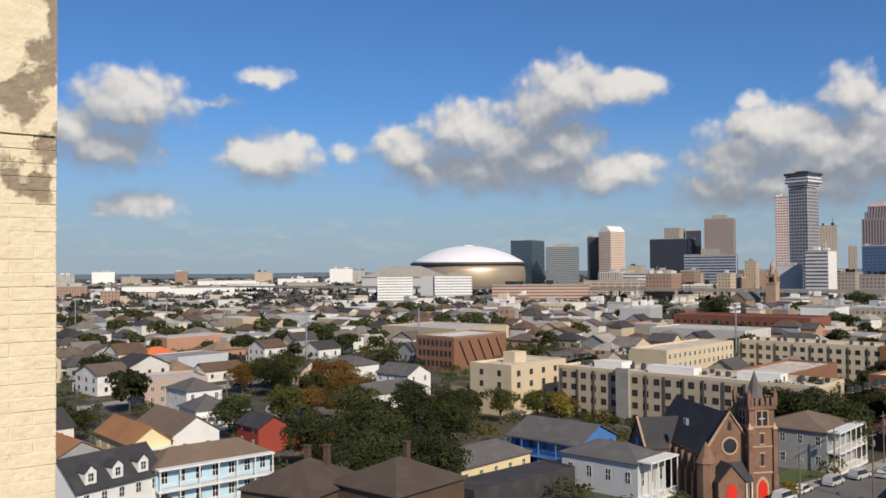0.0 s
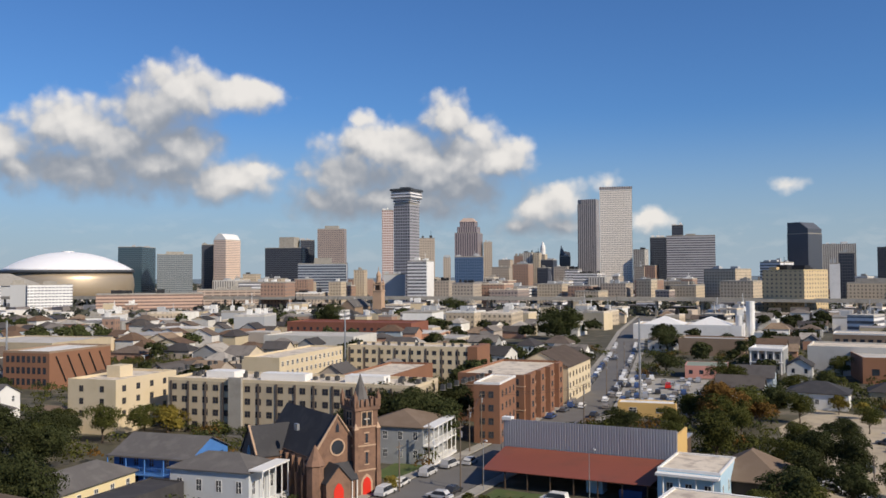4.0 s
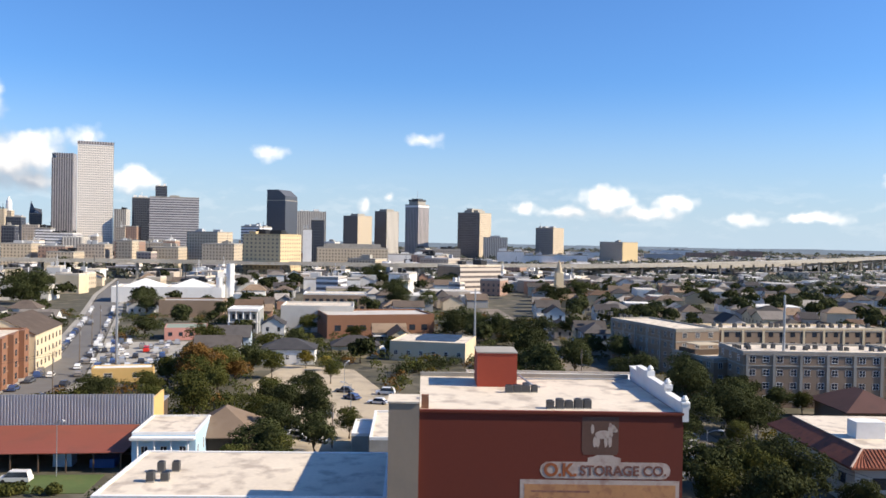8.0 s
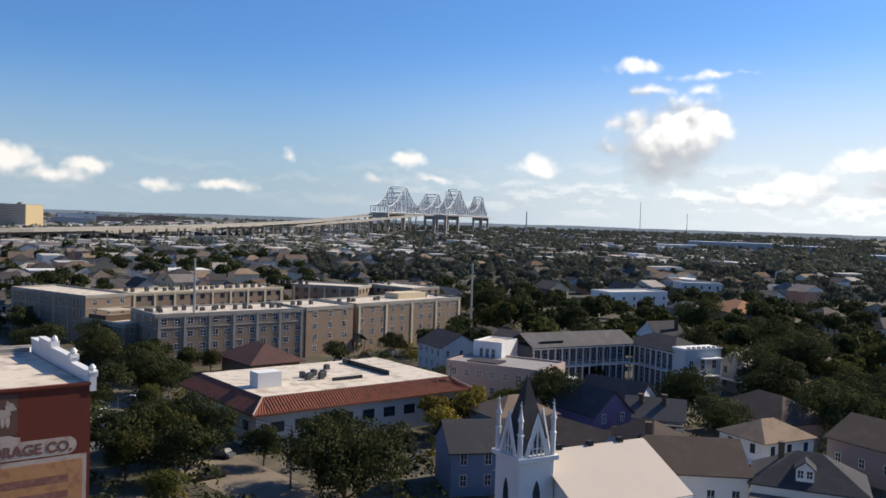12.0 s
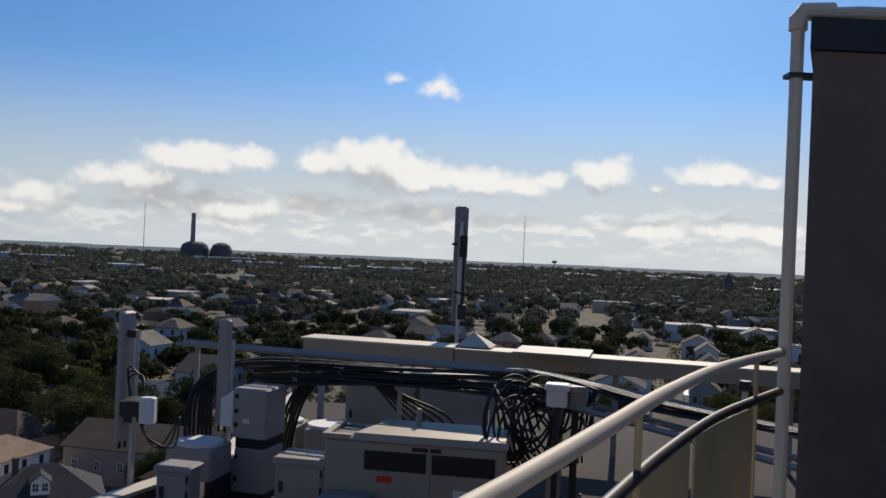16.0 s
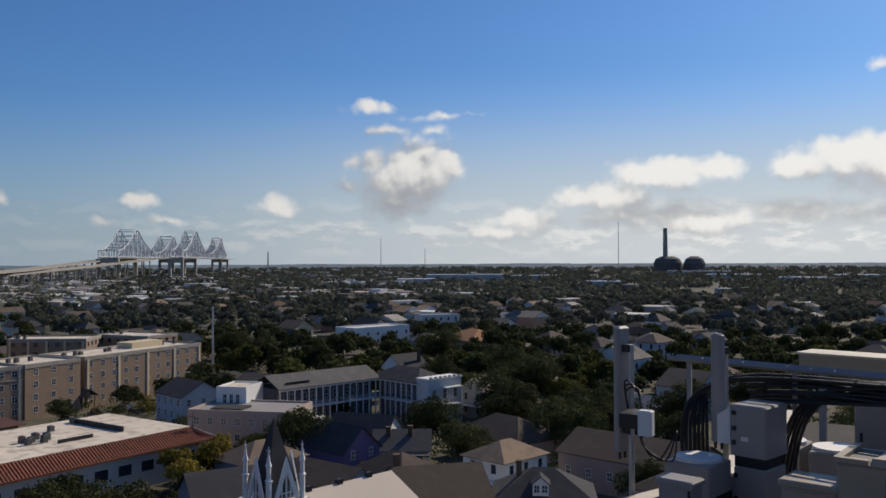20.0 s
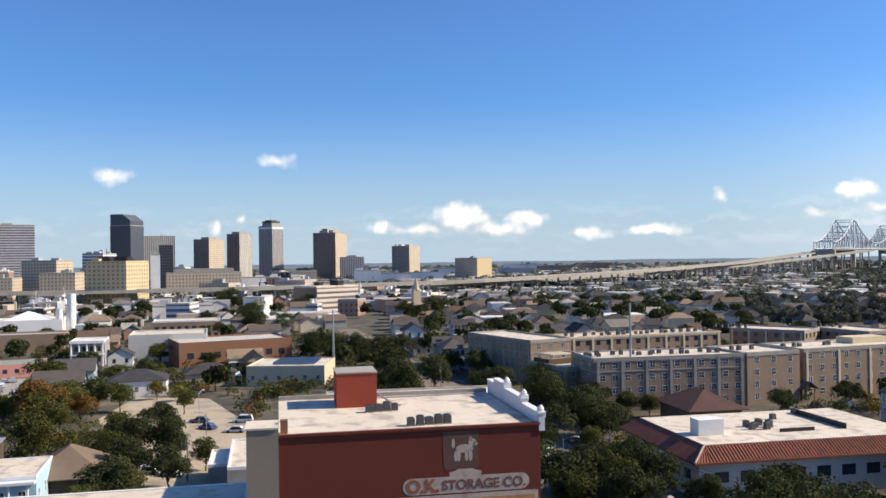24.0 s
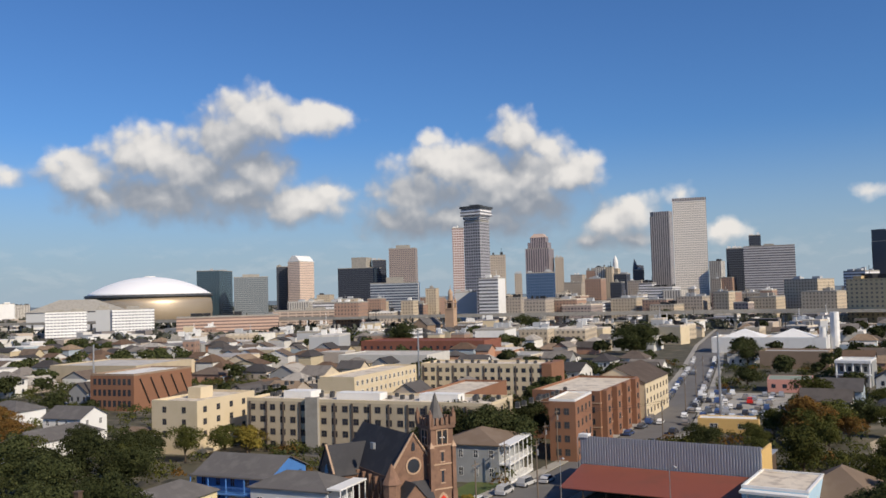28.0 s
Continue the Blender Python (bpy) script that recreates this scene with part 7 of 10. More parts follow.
for face in "SW":
    rm_ = pose(0, 0, 0, 0, 0, FACE_TURN[face])
    part("belfry_opening", Geo().box(-0.95, -2.225, 12.0, -0.15, -2.205, 14.2).box(0.15, -2.225, 12.0, 0.95, -2.205, 14.2), M["dark_metal"], b, m=rm_)
    part("belfry_cross", Geo().box(-0.08, -2.3, 11.9, 0.08, -2.23, 14.0).box(-0.5, -2.3, 13.0, 0.5, -2.23, 13.15), M["white_paint"], b, m=rm_)
    part("slit_window", Geo().box(-0.25, -2.23, 5.4, 0.25, -2.205, 7.4).box(-0.25, -2.23, 9.0, 0.25, -2.205, 10.6), M["glass"], b, m=rm_)
part("door", Geo().prism([(-0.8, 0), (0.8, 0), (0.8, 2.1), (0.5, 2.8), (0, 3.2), (-0.5, 2.8), (-0.8, 2.1)], 2.21, 2.28), M["red_door"], b, "bright red arched door", m=Matrix(((1, 0, 0, 0), (0, 0, -1, 0), (0, 1, 0, 0), (0, 0, 0, 1))))
# nave: the gable faces the street
nv = pose(-6.9, 9.2, 0)
part("nave", gable_wall(9.4, 20, 7.2, 6.6, "y"), M["brick_church"], b, m=nv)
part("nave_roof", gable_geo(8.9, 19.6, 7.3, 6.45, "y", 0.25), M["shingle_dark"], b, "dark slate nave roof", m=nv)
part("gable_coping", Geo().tube([(-4.9, -10.05, 7.2), (0, -10.05, 14.1), (4.9, -10.05, 7.2)], 0.28, 5), M["stone_trim"], b, m=nv)
part("rose_window", Geo().cyl(0, 0, 0, 0.1, 1.5, 24), M["stone_trim"], b, m=nv @ pose(0, -10.02, 8.6, 90))
part("rose_glass", Geo().cyl(0, 0, 0.101, 0.12, 1.2, 24), M["glass"], b, m=nv @ pose(0, -10.02, 8.6, 90))
part("transept", gable_wall(9, 6.5, 6.4, 4.6, "x"), M["brick_church"], b, m=pose(-12.2, 14, 0))
part("transept_roof", gable_geo(9, 6.5, 6.4, 4.6, "x", 0.3), M["shingle_dark"], b, m=pose(-12.2, 14, 0))
for k in range(5):
    part("buttress", Geo().box(-12.4, 0.5 + k * 2.5, 0, -11.61, 1.1 + k * 2.5, 6.8).box(-12.8, 0.45 + k * 2.5, 0, -12.4, 1.15 + k * 2.5, 4.4), M["brick_church"], b)
part("porch", gable_wall(4.6, 3.2, 3.6, 2.6, "y"), M["brick_church"], b, m=pose(-8.5, -2.7, 0))
part("porch_roof", gable_geo(4.6, 3.2, 3.6, 2.6, "y", 0.25), M["shingle_dark"], b, m=pose(-8.5, -2.7, 0))
part("turret", Geo().lathe([(1.5, 0), (1.5, 6.2), (1.75, 6.3), (0.1, 9.6)], 8, 0, -11.5, -1.6), M["brick_church"], b, "small brick corner turret")
for k in range(4):
    part("lancet_window", Geo().box(-11.64, 1.9 + k * 2.5, 2.2, -11.58, 2.7 + k * 2.5, 5.6), M["glass"], b)
part("door", Geo().prism([(-0.9, 0), (0.9, 0), (0.9, 2.2), (0.5, 3.0), (0, 3.4), (-0.5, 3.0), (-0.9, 2.2)], 4.31, 4.38), M["red_door"], b, "bright red arched door", m=Matrix(((1, 0, 0, -8.5), (0, 0, -1, 0), (0, 1, 0, 0), (0, 0, 0, 1))))
part("lean_to_roof", Geo().add([(-6.2, -3.2, 3.4), (-2.2, -3.2, 3.4), (-2.2, -1.0, 6.0), (-6.2, -1.0, 6.0), (-6.2, -3.2, 3.2), (-2.2, -3.2, 3.2), (-2.2, -1.0, 5.8), (-6.2, -1.0, 5.8)], [(0, 1, 2, 3), (7, 6, 5, 4), (4, 5, 1, 0), (5, 6, 2, 1), (7, 4, 0, 3)]), M["shingle_dark"], b)
part("lean_to_wall", Geo().box(-6.1, -3.0, 0, -2.21, -1.01, 3.25), M["brick_church"], b)
part("skylight", Geo().box(-9.3, 6, 10.9, -8.8, 7.2, 12.0), M["grey_metal"], b)
for sx in (-1, 1):
    for sy in (-1, 1):
        part("tower_buttress", Geo().box(2.2 * sx - 0.35, 2.2 * sy - 0.35, 0, 2.2 * sx + 0.35, 2.2 * sy + 0.35, 11.4).box(2.2 * sx - 0.45, 2.2 * sy - 0.45, 0, 2.2 * sx + 0.45, 2.2 * sy + 0.45, 4.0), M["brick_church"], b)
        part("buttress_cap", Geo().add([(2.2 * sx - 0.45, 2.2 * sy - 0.45, 11.404), (2.2 * sx + 0.45, 2.2 * sy - 0.45, 11.404), (2.2 * sx + 0.45, 2.2 * sy + 0.45, 11.404), (2.2 * sx - 0.45, 2.2 * sy + 0.45, 11.404), (2.2 * sx, 2.2 * sy, 12.5)], [(3, 2, 1, 0), (0, 1, 4), (1, 2, 4), (2, 3, 4), (3, 0, 4)]), M["stone_trim"], b)
        part("pinnacle", Geo().box(2.3 * sx - 0.3, 2.3 * sy - 0.3, 15.21, 2.3 * sx + 0.3, 2.3 * sy + 0.3, 17.2).lathe([(0.36, 17.2), (0.05, 18.1)], 4, 0, 2.3 * sx, 2.3 * sy), M["brick_church"], b)
for face in "SW":
    rm_ = pose(0, 0, 0, 0, 0, FACE_TURN[face])
    part("belfry_surround", Geo().box(-1.15, -2.3, 11.86, -0.97, -2.2, 14.3).box(0.97, -2.3, 11.86, 1.15, -2.2, 14.3).box(-0.13, -2.3, 11.86, 0.13, -2.231, 14.3).box(-1.15, -2.3, 14.304, 1.15, -2.2, 14.5), M["stone_trim"], b, m=rm_)
    part("window_surround", Geo().box(-0.5, -2.27, 5.2, 0.5, -2.24, 5.4).box(-0.5, -2.27, 7.4, 0.5, -2.24, 7.65).box(-0.5, -2.27, 8.8, 0.5, -2.24, 9.0).box(-0.5, -2.27, 10.6, 0.5, -2.24, 10.85), M["stone_trim"], b, m=rm_)
part("door_surround", Geo().prism([(-1.15, 0), (1.15, 0), (1.15, 2.3), (0.7, 3.2), (0, 3.75), (-0.7, 3.2), (-1.15, 2.3)], 2.2, 2.208), M["stone_trim"], b, m=Matrix(((1, 0, 0, 0), (0, 0, -1, 0), (0, 1, 0, 0), (0, 0, 0, 1))))
part("gable_lancet", Geo().prism([(-0.3, 11.2), (0.3, 11.2), (0.3, 12.2), (0, 12.7), (-0.3, 12.2)], 0.9, 0.95), M["glass"], b, m=Matrix(((1, 0, 0, -5.0), (0, 0, -1, 0), (0, 1, 0, 0), (0, 0, 0, 1))))
for k in range(4):
    part("front_column", Geo().cyl(-5.4 + k * 0.95, -3.35, 0, 3.15, 0.12, 8), M["white_paint"], b)
    part("lancet_surround", Geo().box(-10.08, 1.75 + k * 2.5, 2.0, -10.0, 1.86 + k * 2.5, 5.9).box(-10.08, 2.74 + k * 2.5, 2.0, -10.0, 2.85 + k * 2.5, 5.9), M["stone_trim"], b)
part("transept_coping", Geo().tube([(-14.85, 10.6, 6.5), (-14.85, 14, 11.2), (-14.85, 17.4, 6.5)], 0.22, 5), M["stone_trim"], b)
part("transept_window", Geo().prism([(-0.9, 2.4), (0.9, 2.4), (0.9, 6.2), (0.5, 7.3), (0, 7.9), (-0.5, 7.3), (-0.9, 6.2)], 0, 0.06), M["glass"], b, m=Matrix(((0, 0, -1, -14.82), (1, 0, 0, 14), (0, 1, 0, 0), (0, 0, 0, 1))))
for ob in b.children:
    if ob.name.split(".")[0] in ("nave", "nave_roof", "gable_coping", "rose_window", "rose_glass", "transept", "transept_roof", "buttress", "porch", "porch_roof", "turret", "lancet_window") or (ob.name.split(".")[0] == "door" and ob.matrix_basis.translation.x < -4):
        ob.matrix_basis = pose(1.9, 0, 0) @ ob.matrix_basis
claim(126, 94, 15)

# ---- houses near the church ----
house("house", 158, 93, 10, 15, 13, 7.6, "hip", 2.2, M["grey_paint"], M["shingle_brown"], "grey two-storey house with a double white gallery", [("W", 2, 4, 1.0, 1.7, 2.2, 3.6), ("S", 2, 4, 1.0, 1.9, 2.2, 3.6)], ("S", 2.4, 3.75, 6, 2, M["white_paint"]))
house("house", 114, 103, 10, 9, 15, 6.0, "hip", 2.0, M["pale_grey_paint"], M["shingle_grey"], "pale grey house with a tall white columned porch", [("W", 1, 4, 1.1, 2.0, 3.4, 3), ("S", 1, 3, 1.0, 2.2, 3.2, 3)], ("S", 2.6, 6.2, 5, 1, M["white_paint"]), category="house")
house("house", 119, 120, 10, 12, 16, 6.2, "gable_y", 2.6, M["blue_paint"], M["shingle_grey"], "bright blue two-storey house with a grey roof", [("W", 2, 5, 1.0, 1.6, 1.9, 3.0), ("S", 2, 3, 1.0, 1.7, 1.9, 3.0)], ("W", 2.2, 3.0, 5, 2, M["shingle_grey"]), trim=M["blue_paint"])
house("house", 100, 123, 10, 20, 9, 4.0, "hip", 2.3, M["pale_yellow"], M["shingle_grey"], "low pale yellow house with a grey hipped roof", [("W", 1, 2, 1.0, 1.5, 2.2, 3), ("S", 1, 5, 1.0, 1.5, 2.2, 3)])
block("shed_building", 84, 104, 5, 24, 7, 3.8, M["dark_shed"], M["dark_shed"], "long low building with a black tar roof", "building", parapet=0.3)

# ---- grey corrugated shed with a red porch roof ----
b = thing("metal_shed", 154.5, 69, 0, 2, "tall grey corrugated metal shed with a rusty red lean-to roof", "shed")
part("wall", Geo().box(0.3, -32.7, -0.2, 15, -0.3, 7.2), M["wood_dark"], b)
for k in range(66):
    y0 = -33.0 + k * 0.5
    part("corrugated_panel", Geo().add([(0.1, y0, 4.6), (0.0, y0 + 0.06, 4.6), (0.0, y0 + 0.3, 4.6), (0.1, y0 + 0.36, 4.6), (0.1, y0 + 0.5, 4.6), (0.1, y0, 10.2), (0.0, y0 + 0.06, 10.2), (0.0, y0 + 0.3, 10.2), (0.1, y0 + 0.36, 10.2), (0.1, y0 + 0.5, 10.2)],
                                   [(i + 1, i, i + 5, i + 6) for i in range(4)]), M["corrugated"], b)
part("roof", Geo().add([(0.12, -33, 7.5), (0.12, 0, 7.5), (15.2, 0, 7.3), (15.2, -33, 7.3), (0.12, -33, 7.3), (0.12, 0, 7.3), (15.2, 0, 7.1), (15.2, -33, 7.1)], [(3, 2, 1, 0), (4, 5, 6, 7), (0, 1, 5, 4), (1, 2, 6, 5), (2, 3, 7, 6), (3, 0, 4, 7)]), M["corrugated"], b)
part("end_wall", Geo().box(0.1, -33.05, 0, 9.1, -32.705, 9.45), M["yellow_block"], b, "ochre end wall")
part("roof_corner", Geo().box(-0.15, -1.6, 9.9, 1.5, 0.3, 10.5), M["white_paint"], b)
rr_ = Geo().add([(-13, -31, 3.2), (-13, -1, 3.2), (-0.45, -0.5, 5.0), (-0.45, -33, 5.0), (-13, -31, 3.08), (-13, -1, 3.08), (-0.45, -0.5, 4.88), (-0.45, -33, 4.88)], [(3, 2, 1, 0), (4, 5, 6, 7), (0, 1, 5, 4), (1, 2, 6, 5), (3, 0, 4, 7)])
part("lean_to_roof", rr_, M["rust_roof"], b, "rusty red lean-to roof")
for k in range(8):
    part("post", Geo().box(-12.7, -30.6 + k * 4.2, 0, -12.5, -30.4 + k * 4.2, 3.1), M["wood_dark"], b)
part("tank", Geo().cham(-9, -22, 0, -6, -19, 2.2, 0.1), M["pale_blue"], b)
part("tank", Geo().cham(-10, -29, 0, -6, -25, 1.4, 0.1), M["tarp_blue"], b, "blue tarpaulin")
claim_rect(141, 69, 2, 29, -33)
b = block("house", 142.5, 36.3, 0, 14, -10, 6.0, M["pale_blue"], M["white_roof"], "pale blue flat-fronted house with a white roof", "house", [("W", 1, 3, 1.1, 2.0, 3.2, 3, 2, 2), ("S", 1, 3, 1.0, 1.8, 3.2, 3, 2, 2)], parapet=0.4, cornice=M["white_paint"])
for i in range(4):
    part("column", Geo().cyl(-1.2, 1 + i * 2.6, 0, 5.4, 0.16, 8), M["white_paint"], b)
part("porch_roof", Geo().box(-1.6, 0, 5.41, -0.004, 10, 5.8), M["white_paint"], b)
house("house", 159, 24, 0, 14, 12, 3.8, "hip", 3.6, M["wood_dark"], M["shingle_brown"], "low house with a steep brown hipped roof", over=0.8)
b = block("shed_building", 150, 1.5, -3, 12, -8, 4.0, M["concrete"], M["flat_roofs"], "small grey concrete building with a flat roof", "building", parapet=0.5, cornice=M["white_paint"])
block("shed_building", 140, -1.5, -3, 22, -5, 5.6, M["concrete"], M["white_roof"], "grey flat-roofed building with a white coping", "building", parapet=0.5, cornice=M["white_paint"])

# ---- mid-distance blocks along the street and beyond ----
block("shop_building", 228, 68.4, 10, 6, -15, 3.4, M["yellow_block"], M["flat_roofs"], "low ochre shop with one dark window", "building", [("W", 1, 2, 2.0, 1.3, 1.8, 3, 4, 4)], parapet=0.3)
block("shop_building", 321, 71, 10, 16, -15, 4.3, M["salmon"], M["green_roof"], "salmon pink building with a green metal roof", "building", [("W", 1, 4, 1.4, 1.4, 2.2, 3, 2, 2)], parapet=0.2)
block("warehouse", 410, 93.5, 3, 18, -29, 7.2, M["brick_tan"], M["flat_roofs"], "brown brick flat-roofed warehouse", "warehouse", parapet=0.8)
b = block("house", 348, 52.5, 0, 14, -12, 9.0, M["grey_paint"], M["flat_roofs"], "grand grey house with white columned galleries", "house", [("W", 2, 4, 1.1, 1.9, 2.4, 4.0, 2, 2)], cornice=M["white_paint"])
for i in range(5):
    part("column", Geo().cyl(-2.0, 0.5 + i * 2.75, 0, 8.6, 0.3, 8), M["white_paint"], b)
part("gallery_roof", Geo().box(-2.5, 0, 8.61, -0.004, 12, 9.6), M["white_paint"], b)
part("gallery_floor", Geo().box(-2.4, 0, 4.2, -0.004, 12, 4.5), M["white_paint"], b)
block("warehouse", 352, 32.5, 0, 24, -29, 10, M["pale_block"], M["white_roof"], "long pale grey flat-roofed building", "building", parapet=0.7)
block("warehouse", 329, 13, 12, 26, -42, 8.3, M["brick_orange"], M["flat_roofs"], "long brown brick flat-roofed building", "building", [("W", 1, 8, 2.4, 2.2, 4, 3, 4, 4)], parapet=0.7)
b = block("warehouse", 272.5, -8.8, -16, 22, -24, 5.8, M["cream"], M["white_roof"], "pale flat building with rows of solar panels", "building", [("W", 1, 6, 1.2, 1.4, 2.6, 3, 2, 2)], parapet=0.4)
for i in range(7):
    part("solar_panel", Geo().add([(5 + i * 2, 4, 6.0), (6.2 + i * 2, 4, 6.8), (6.2 + i * 2, 17, 6.8), (5 + i * 2, 17, 6.0), (5 + i * 2, 4, 5.93), (6.2 + i * 2, 4, 6.73), (6.2 + i * 2, 17, 6.73), (5 + i * 2, 17, 5.93)], [(0, 1, 2, 3), (7, 6, 5, 4), (4, 5, 1, 0), (5, 6, 2, 1), (6, 7, 3, 2), (7, 4, 0, 3)]), M["glass_blue"], b)
block("office_building", 446, 30, 0, 18, -32, 9.0, M["brick_tan"], M["white_roof"], "brown low office with a white band roof", "building", [("W", 2, 9, 2.0, 1.6, 2.6, 3.6, 2, 2)], cornice=M["white_paint"])
house("house", 268, 22, 0, 12, 16, 4.6, "hip", 2.6, M["white_paint"], M["shingle_dark"], "low white house with a dark hipped roof", [("W", 1, 5, 1.0, 1.4, 2.2, 3)])
b = block("warehouse", 500, 140, 5, 30, -60, 8, M["white_paint"], M["white_roof"], "long bright white industrial building", "warehouse")
for yy in (0, 26):
    part("tent_roof", Geo().add([(4, 6 + yy, 8.2), (4, 30 + yy, 8.2), (26, 30 + yy, 8.2), (26, 6 + yy, 8.2), (15, 18 + yy, 13)], [(0, 4, 1), (1, 4, 2), (2, 4, 3), (3, 4, 0)]), M["white_paint"], b)
part("silo", Geo().cyl(10, -4, 0, 22, 2.4, 12), M["white_paint"], b)
part("silo", Geo().cyl(10, 2, 0, 14, 2.0, 12), M["white_paint"], b)
b = block("warehouse", 192.5, 272.9, 12, 32, -19, 12.2, M["brick_orange"], M["flat_roofs"], "old orange brick block with steel braces on its end", "building", [("W", 3, 8, 1.3, 2.2, 2.5, 3.8, 2, 2)], cornice=M["brick_tan"])
for i in range(5):
    part("brace", Geo().bar((3 + i * 5.6, -0.2, 11), (8.0 + i * 5.6, -0.2, 2), 0.5), M["dark_metal"], b)
block("warehouse", 245, 378, 12, 40, -50, 8.4, M["tan"], M["flat_roofs"], "wide tan flat-roofed warehouse", "warehouse")
block("warehouse", 420, 330, 10, 30, -80, 9.5, M["brick_red"], M["red_roof"], "long red brick building with a red roof", "building", [("W", 2, 18, 1.6, 1.8, 2.6, 3.6, 3, 3)])
block("warehouse", 350, 290, 10, 30, -50, 7, M["pale_block"], M["flat_roofs"], "pale flat industrial building", "warehouse")
block("warehouse", 77, 244.5, -8, 20, 17, 7.0, M["pink"], M["flat_roofs"], "faded pink two-storey flat-roofed warehouse", "warehouse", [("S", 2, 7, 1.1, 1.4, 2.0, 3.0, 2, 2), ("W", 2, 6, 1.1, 1.4, 2.0, 3.0, 2, 2)])
block("warehouse", 116, 318, 12, 22, 18, 5.5, M["pale_grey_paint"], M["flat_roofs"], "grey flat-roofed warehouse with a white end", "warehouse", parapet=0.4)

# ---- houses of the first stretch ----
b = house("house", 39, 139, 20, 15, 9, 6.4, "gable_x", 4.0, M["white_paint"], M["shingle_dark"], "white house with three dormers in a black roof", [("S", 2, 5, 1.0, 1.6, 1.8, 3.0)])
for k in range(3):
    x0 = -5 + k * 4.6
    part("dormer", gable_wall(1.9, 2.2, 2.0, 0.9, "y"), M["white_paint"], b, m=pose(x0, -3.0, 6.7))
    part("dormer_roof", gable_geo(1.9, 2.2, 2.0, 0.9, "y", 0.15), M["shingle_dark"], b, m=pose(x0, -3.0, 6.7))
    add_window(b, "S", x0, -4.1, 7.9, 1.0, 1.3, M["white_paint"])
b = house("apartment_house", 56, 141, 3, 20, 8, 7.0, "hip", 2.2, M["pale_blue"], M["shingle_brown"], "long pale blue two-storey house with white galleries", [("S", 2, 7, 1.1, 1.9, 2.0, 3.4), ("W", 2, 2, 1.0, 1.5, 2.0, 3.4)], ("S", 1.6, 3.4, 7, 2, M["white_paint"]))
house("house", 56.5, 181, 3, 8, 20, 4.5, "gable_y", 3.0, M["pale_yellow"], M["shingle_orange"], "pale yellow cottage with a rust-brown gable roof", [("S", 1, 3, 1.0, 1.9, 2.3, 3), ("W", 1, 4, 0.9, 1.4, 2.3, 3)], ("S", 1.8, 3.2, 4, 1, M["white_paint"]))
house("house", 43, 178, 8, 9, 14, 4.0, "gable_y", 2.4, M["grey_paint"], M["shingle_orange"], "small cottage with a rust-orange gable roof", [("S", 1, 2, 1.0, 1.5, 2.2, 3)])
house("house", 66, 182, 3, 10, 20, 5.2, "gable_y", 3.2, M["white_paint"], M["shingle_brown"], "white gable-fronted house with a brown roof", [("S", 1, 2, 1.0, 1.8, 2.4, 3), ("W", 1, 5, 1.0, 1.6, 2.4, 3)])
house("house", 86, 224, 5, 10, 12, 7.2, "hip", 2.4, M["white_paint"], M["shingle_grey"], "tall white house with a grey hipped roof", [("W", 2, 3, 1.0, 1.6, 2.2, 3.2), ("S", 2, 3, 1.0, 1.6, 2.2, 3.2)])
house("house", 82, 205, 0, 10, 11, 5.0, "hip", 2.6, M["white_paint"], M["shingle_grey"], "white house with a columned porch", [("S", 1, 3, 1.0, 1.9, 2.3, 3)], ("S", 2.0, 3.4, 6, 1, M["white_paint"]))
house("house", 81, 172, 5, 7, 9, 5.4, "gable_y", 2.0, M["maroon"], M["shingle_dark"], "red clapboard house with a charcoal roof", [("W", 2, 2, 0.9, 1.4, 2.0, 2.8)])
house("shed", 91, 167, 5, 8, 6, 4.4, "gable_x", 1.2, M["red_paint"], M["shingle_grey"], "small red shed with a grey roof", category="shed")
house("house", 119, 352, 5, 16, 12, 3.8, "hip", 3.4, M["white_paint"], M["red_roof_bright"], "white bungalow with a bright orange-red hipped roof", [("S", 1, 4, 1.0, 1.4, 2.0, 3)])
house("house", 60, 113, 25, 14, 12, 7.4, "hip", 3.2, M["wood_dark"], M["shingle_umber"], "dark house with a steep umber hipped roof", chimneys=((2.5, -2.0, 12.5), (4.5, 3.0, 11.6)))
house("house", 70, 104, 12, 14, 13, 8.0, "hip", 3.0, M["wood_dark"], M["shingle_umber"], "house with a broad umber hipped roof", chimneys=((4.5, 2.5, 12.4),))
house("house", 149, 218, 12, 10, 13, 6.8, "gable_y", 2.6, M["white_paint"], M["shingle_grey"], "white gable-fronted two-storey house", [("S", 2, 2, 1.0, 1.6, 2.2, 3.2), ("W", 2, 4, 1.0, 1.5, 2.2, 3.2)])
house("house", 132, 203, 12, 26, 9, 4.6, "hip", 2.4, M["white_paint"], M["shingle_grey"], "long low white house with a grey roof", [("S", 1, 8, 0.9, 1.5, 2.2, 3)])
house("house", 146, 184, 10, 9, 9, 4.0, "gable_y", 2.0, M["white_paint"], M["shingle_brown"], "small white gable-fronted house")
house("house", 158, 264, 12, 12, 16, 5.2, "hip", 2.6, M["white_paint"], M["shingle_grey"], "white house with a grey hipped roof", [("W", 1, 4, 1.0, 1.5, 2.2, 3)])

# ---- houses right of the warehouse ----
house("house", 86, -90, -30, 10, 14, 6.2, "gable_y", 3.2, M["dusty_blue"], M["shingle_dark"], "dusty blue gabled house with white trim", [("W", 2, 4, 1.0, 1.6, 2.2, 2.9), ("S", 2, 2, 1.0, 1.6, 2.2, 2.9)])
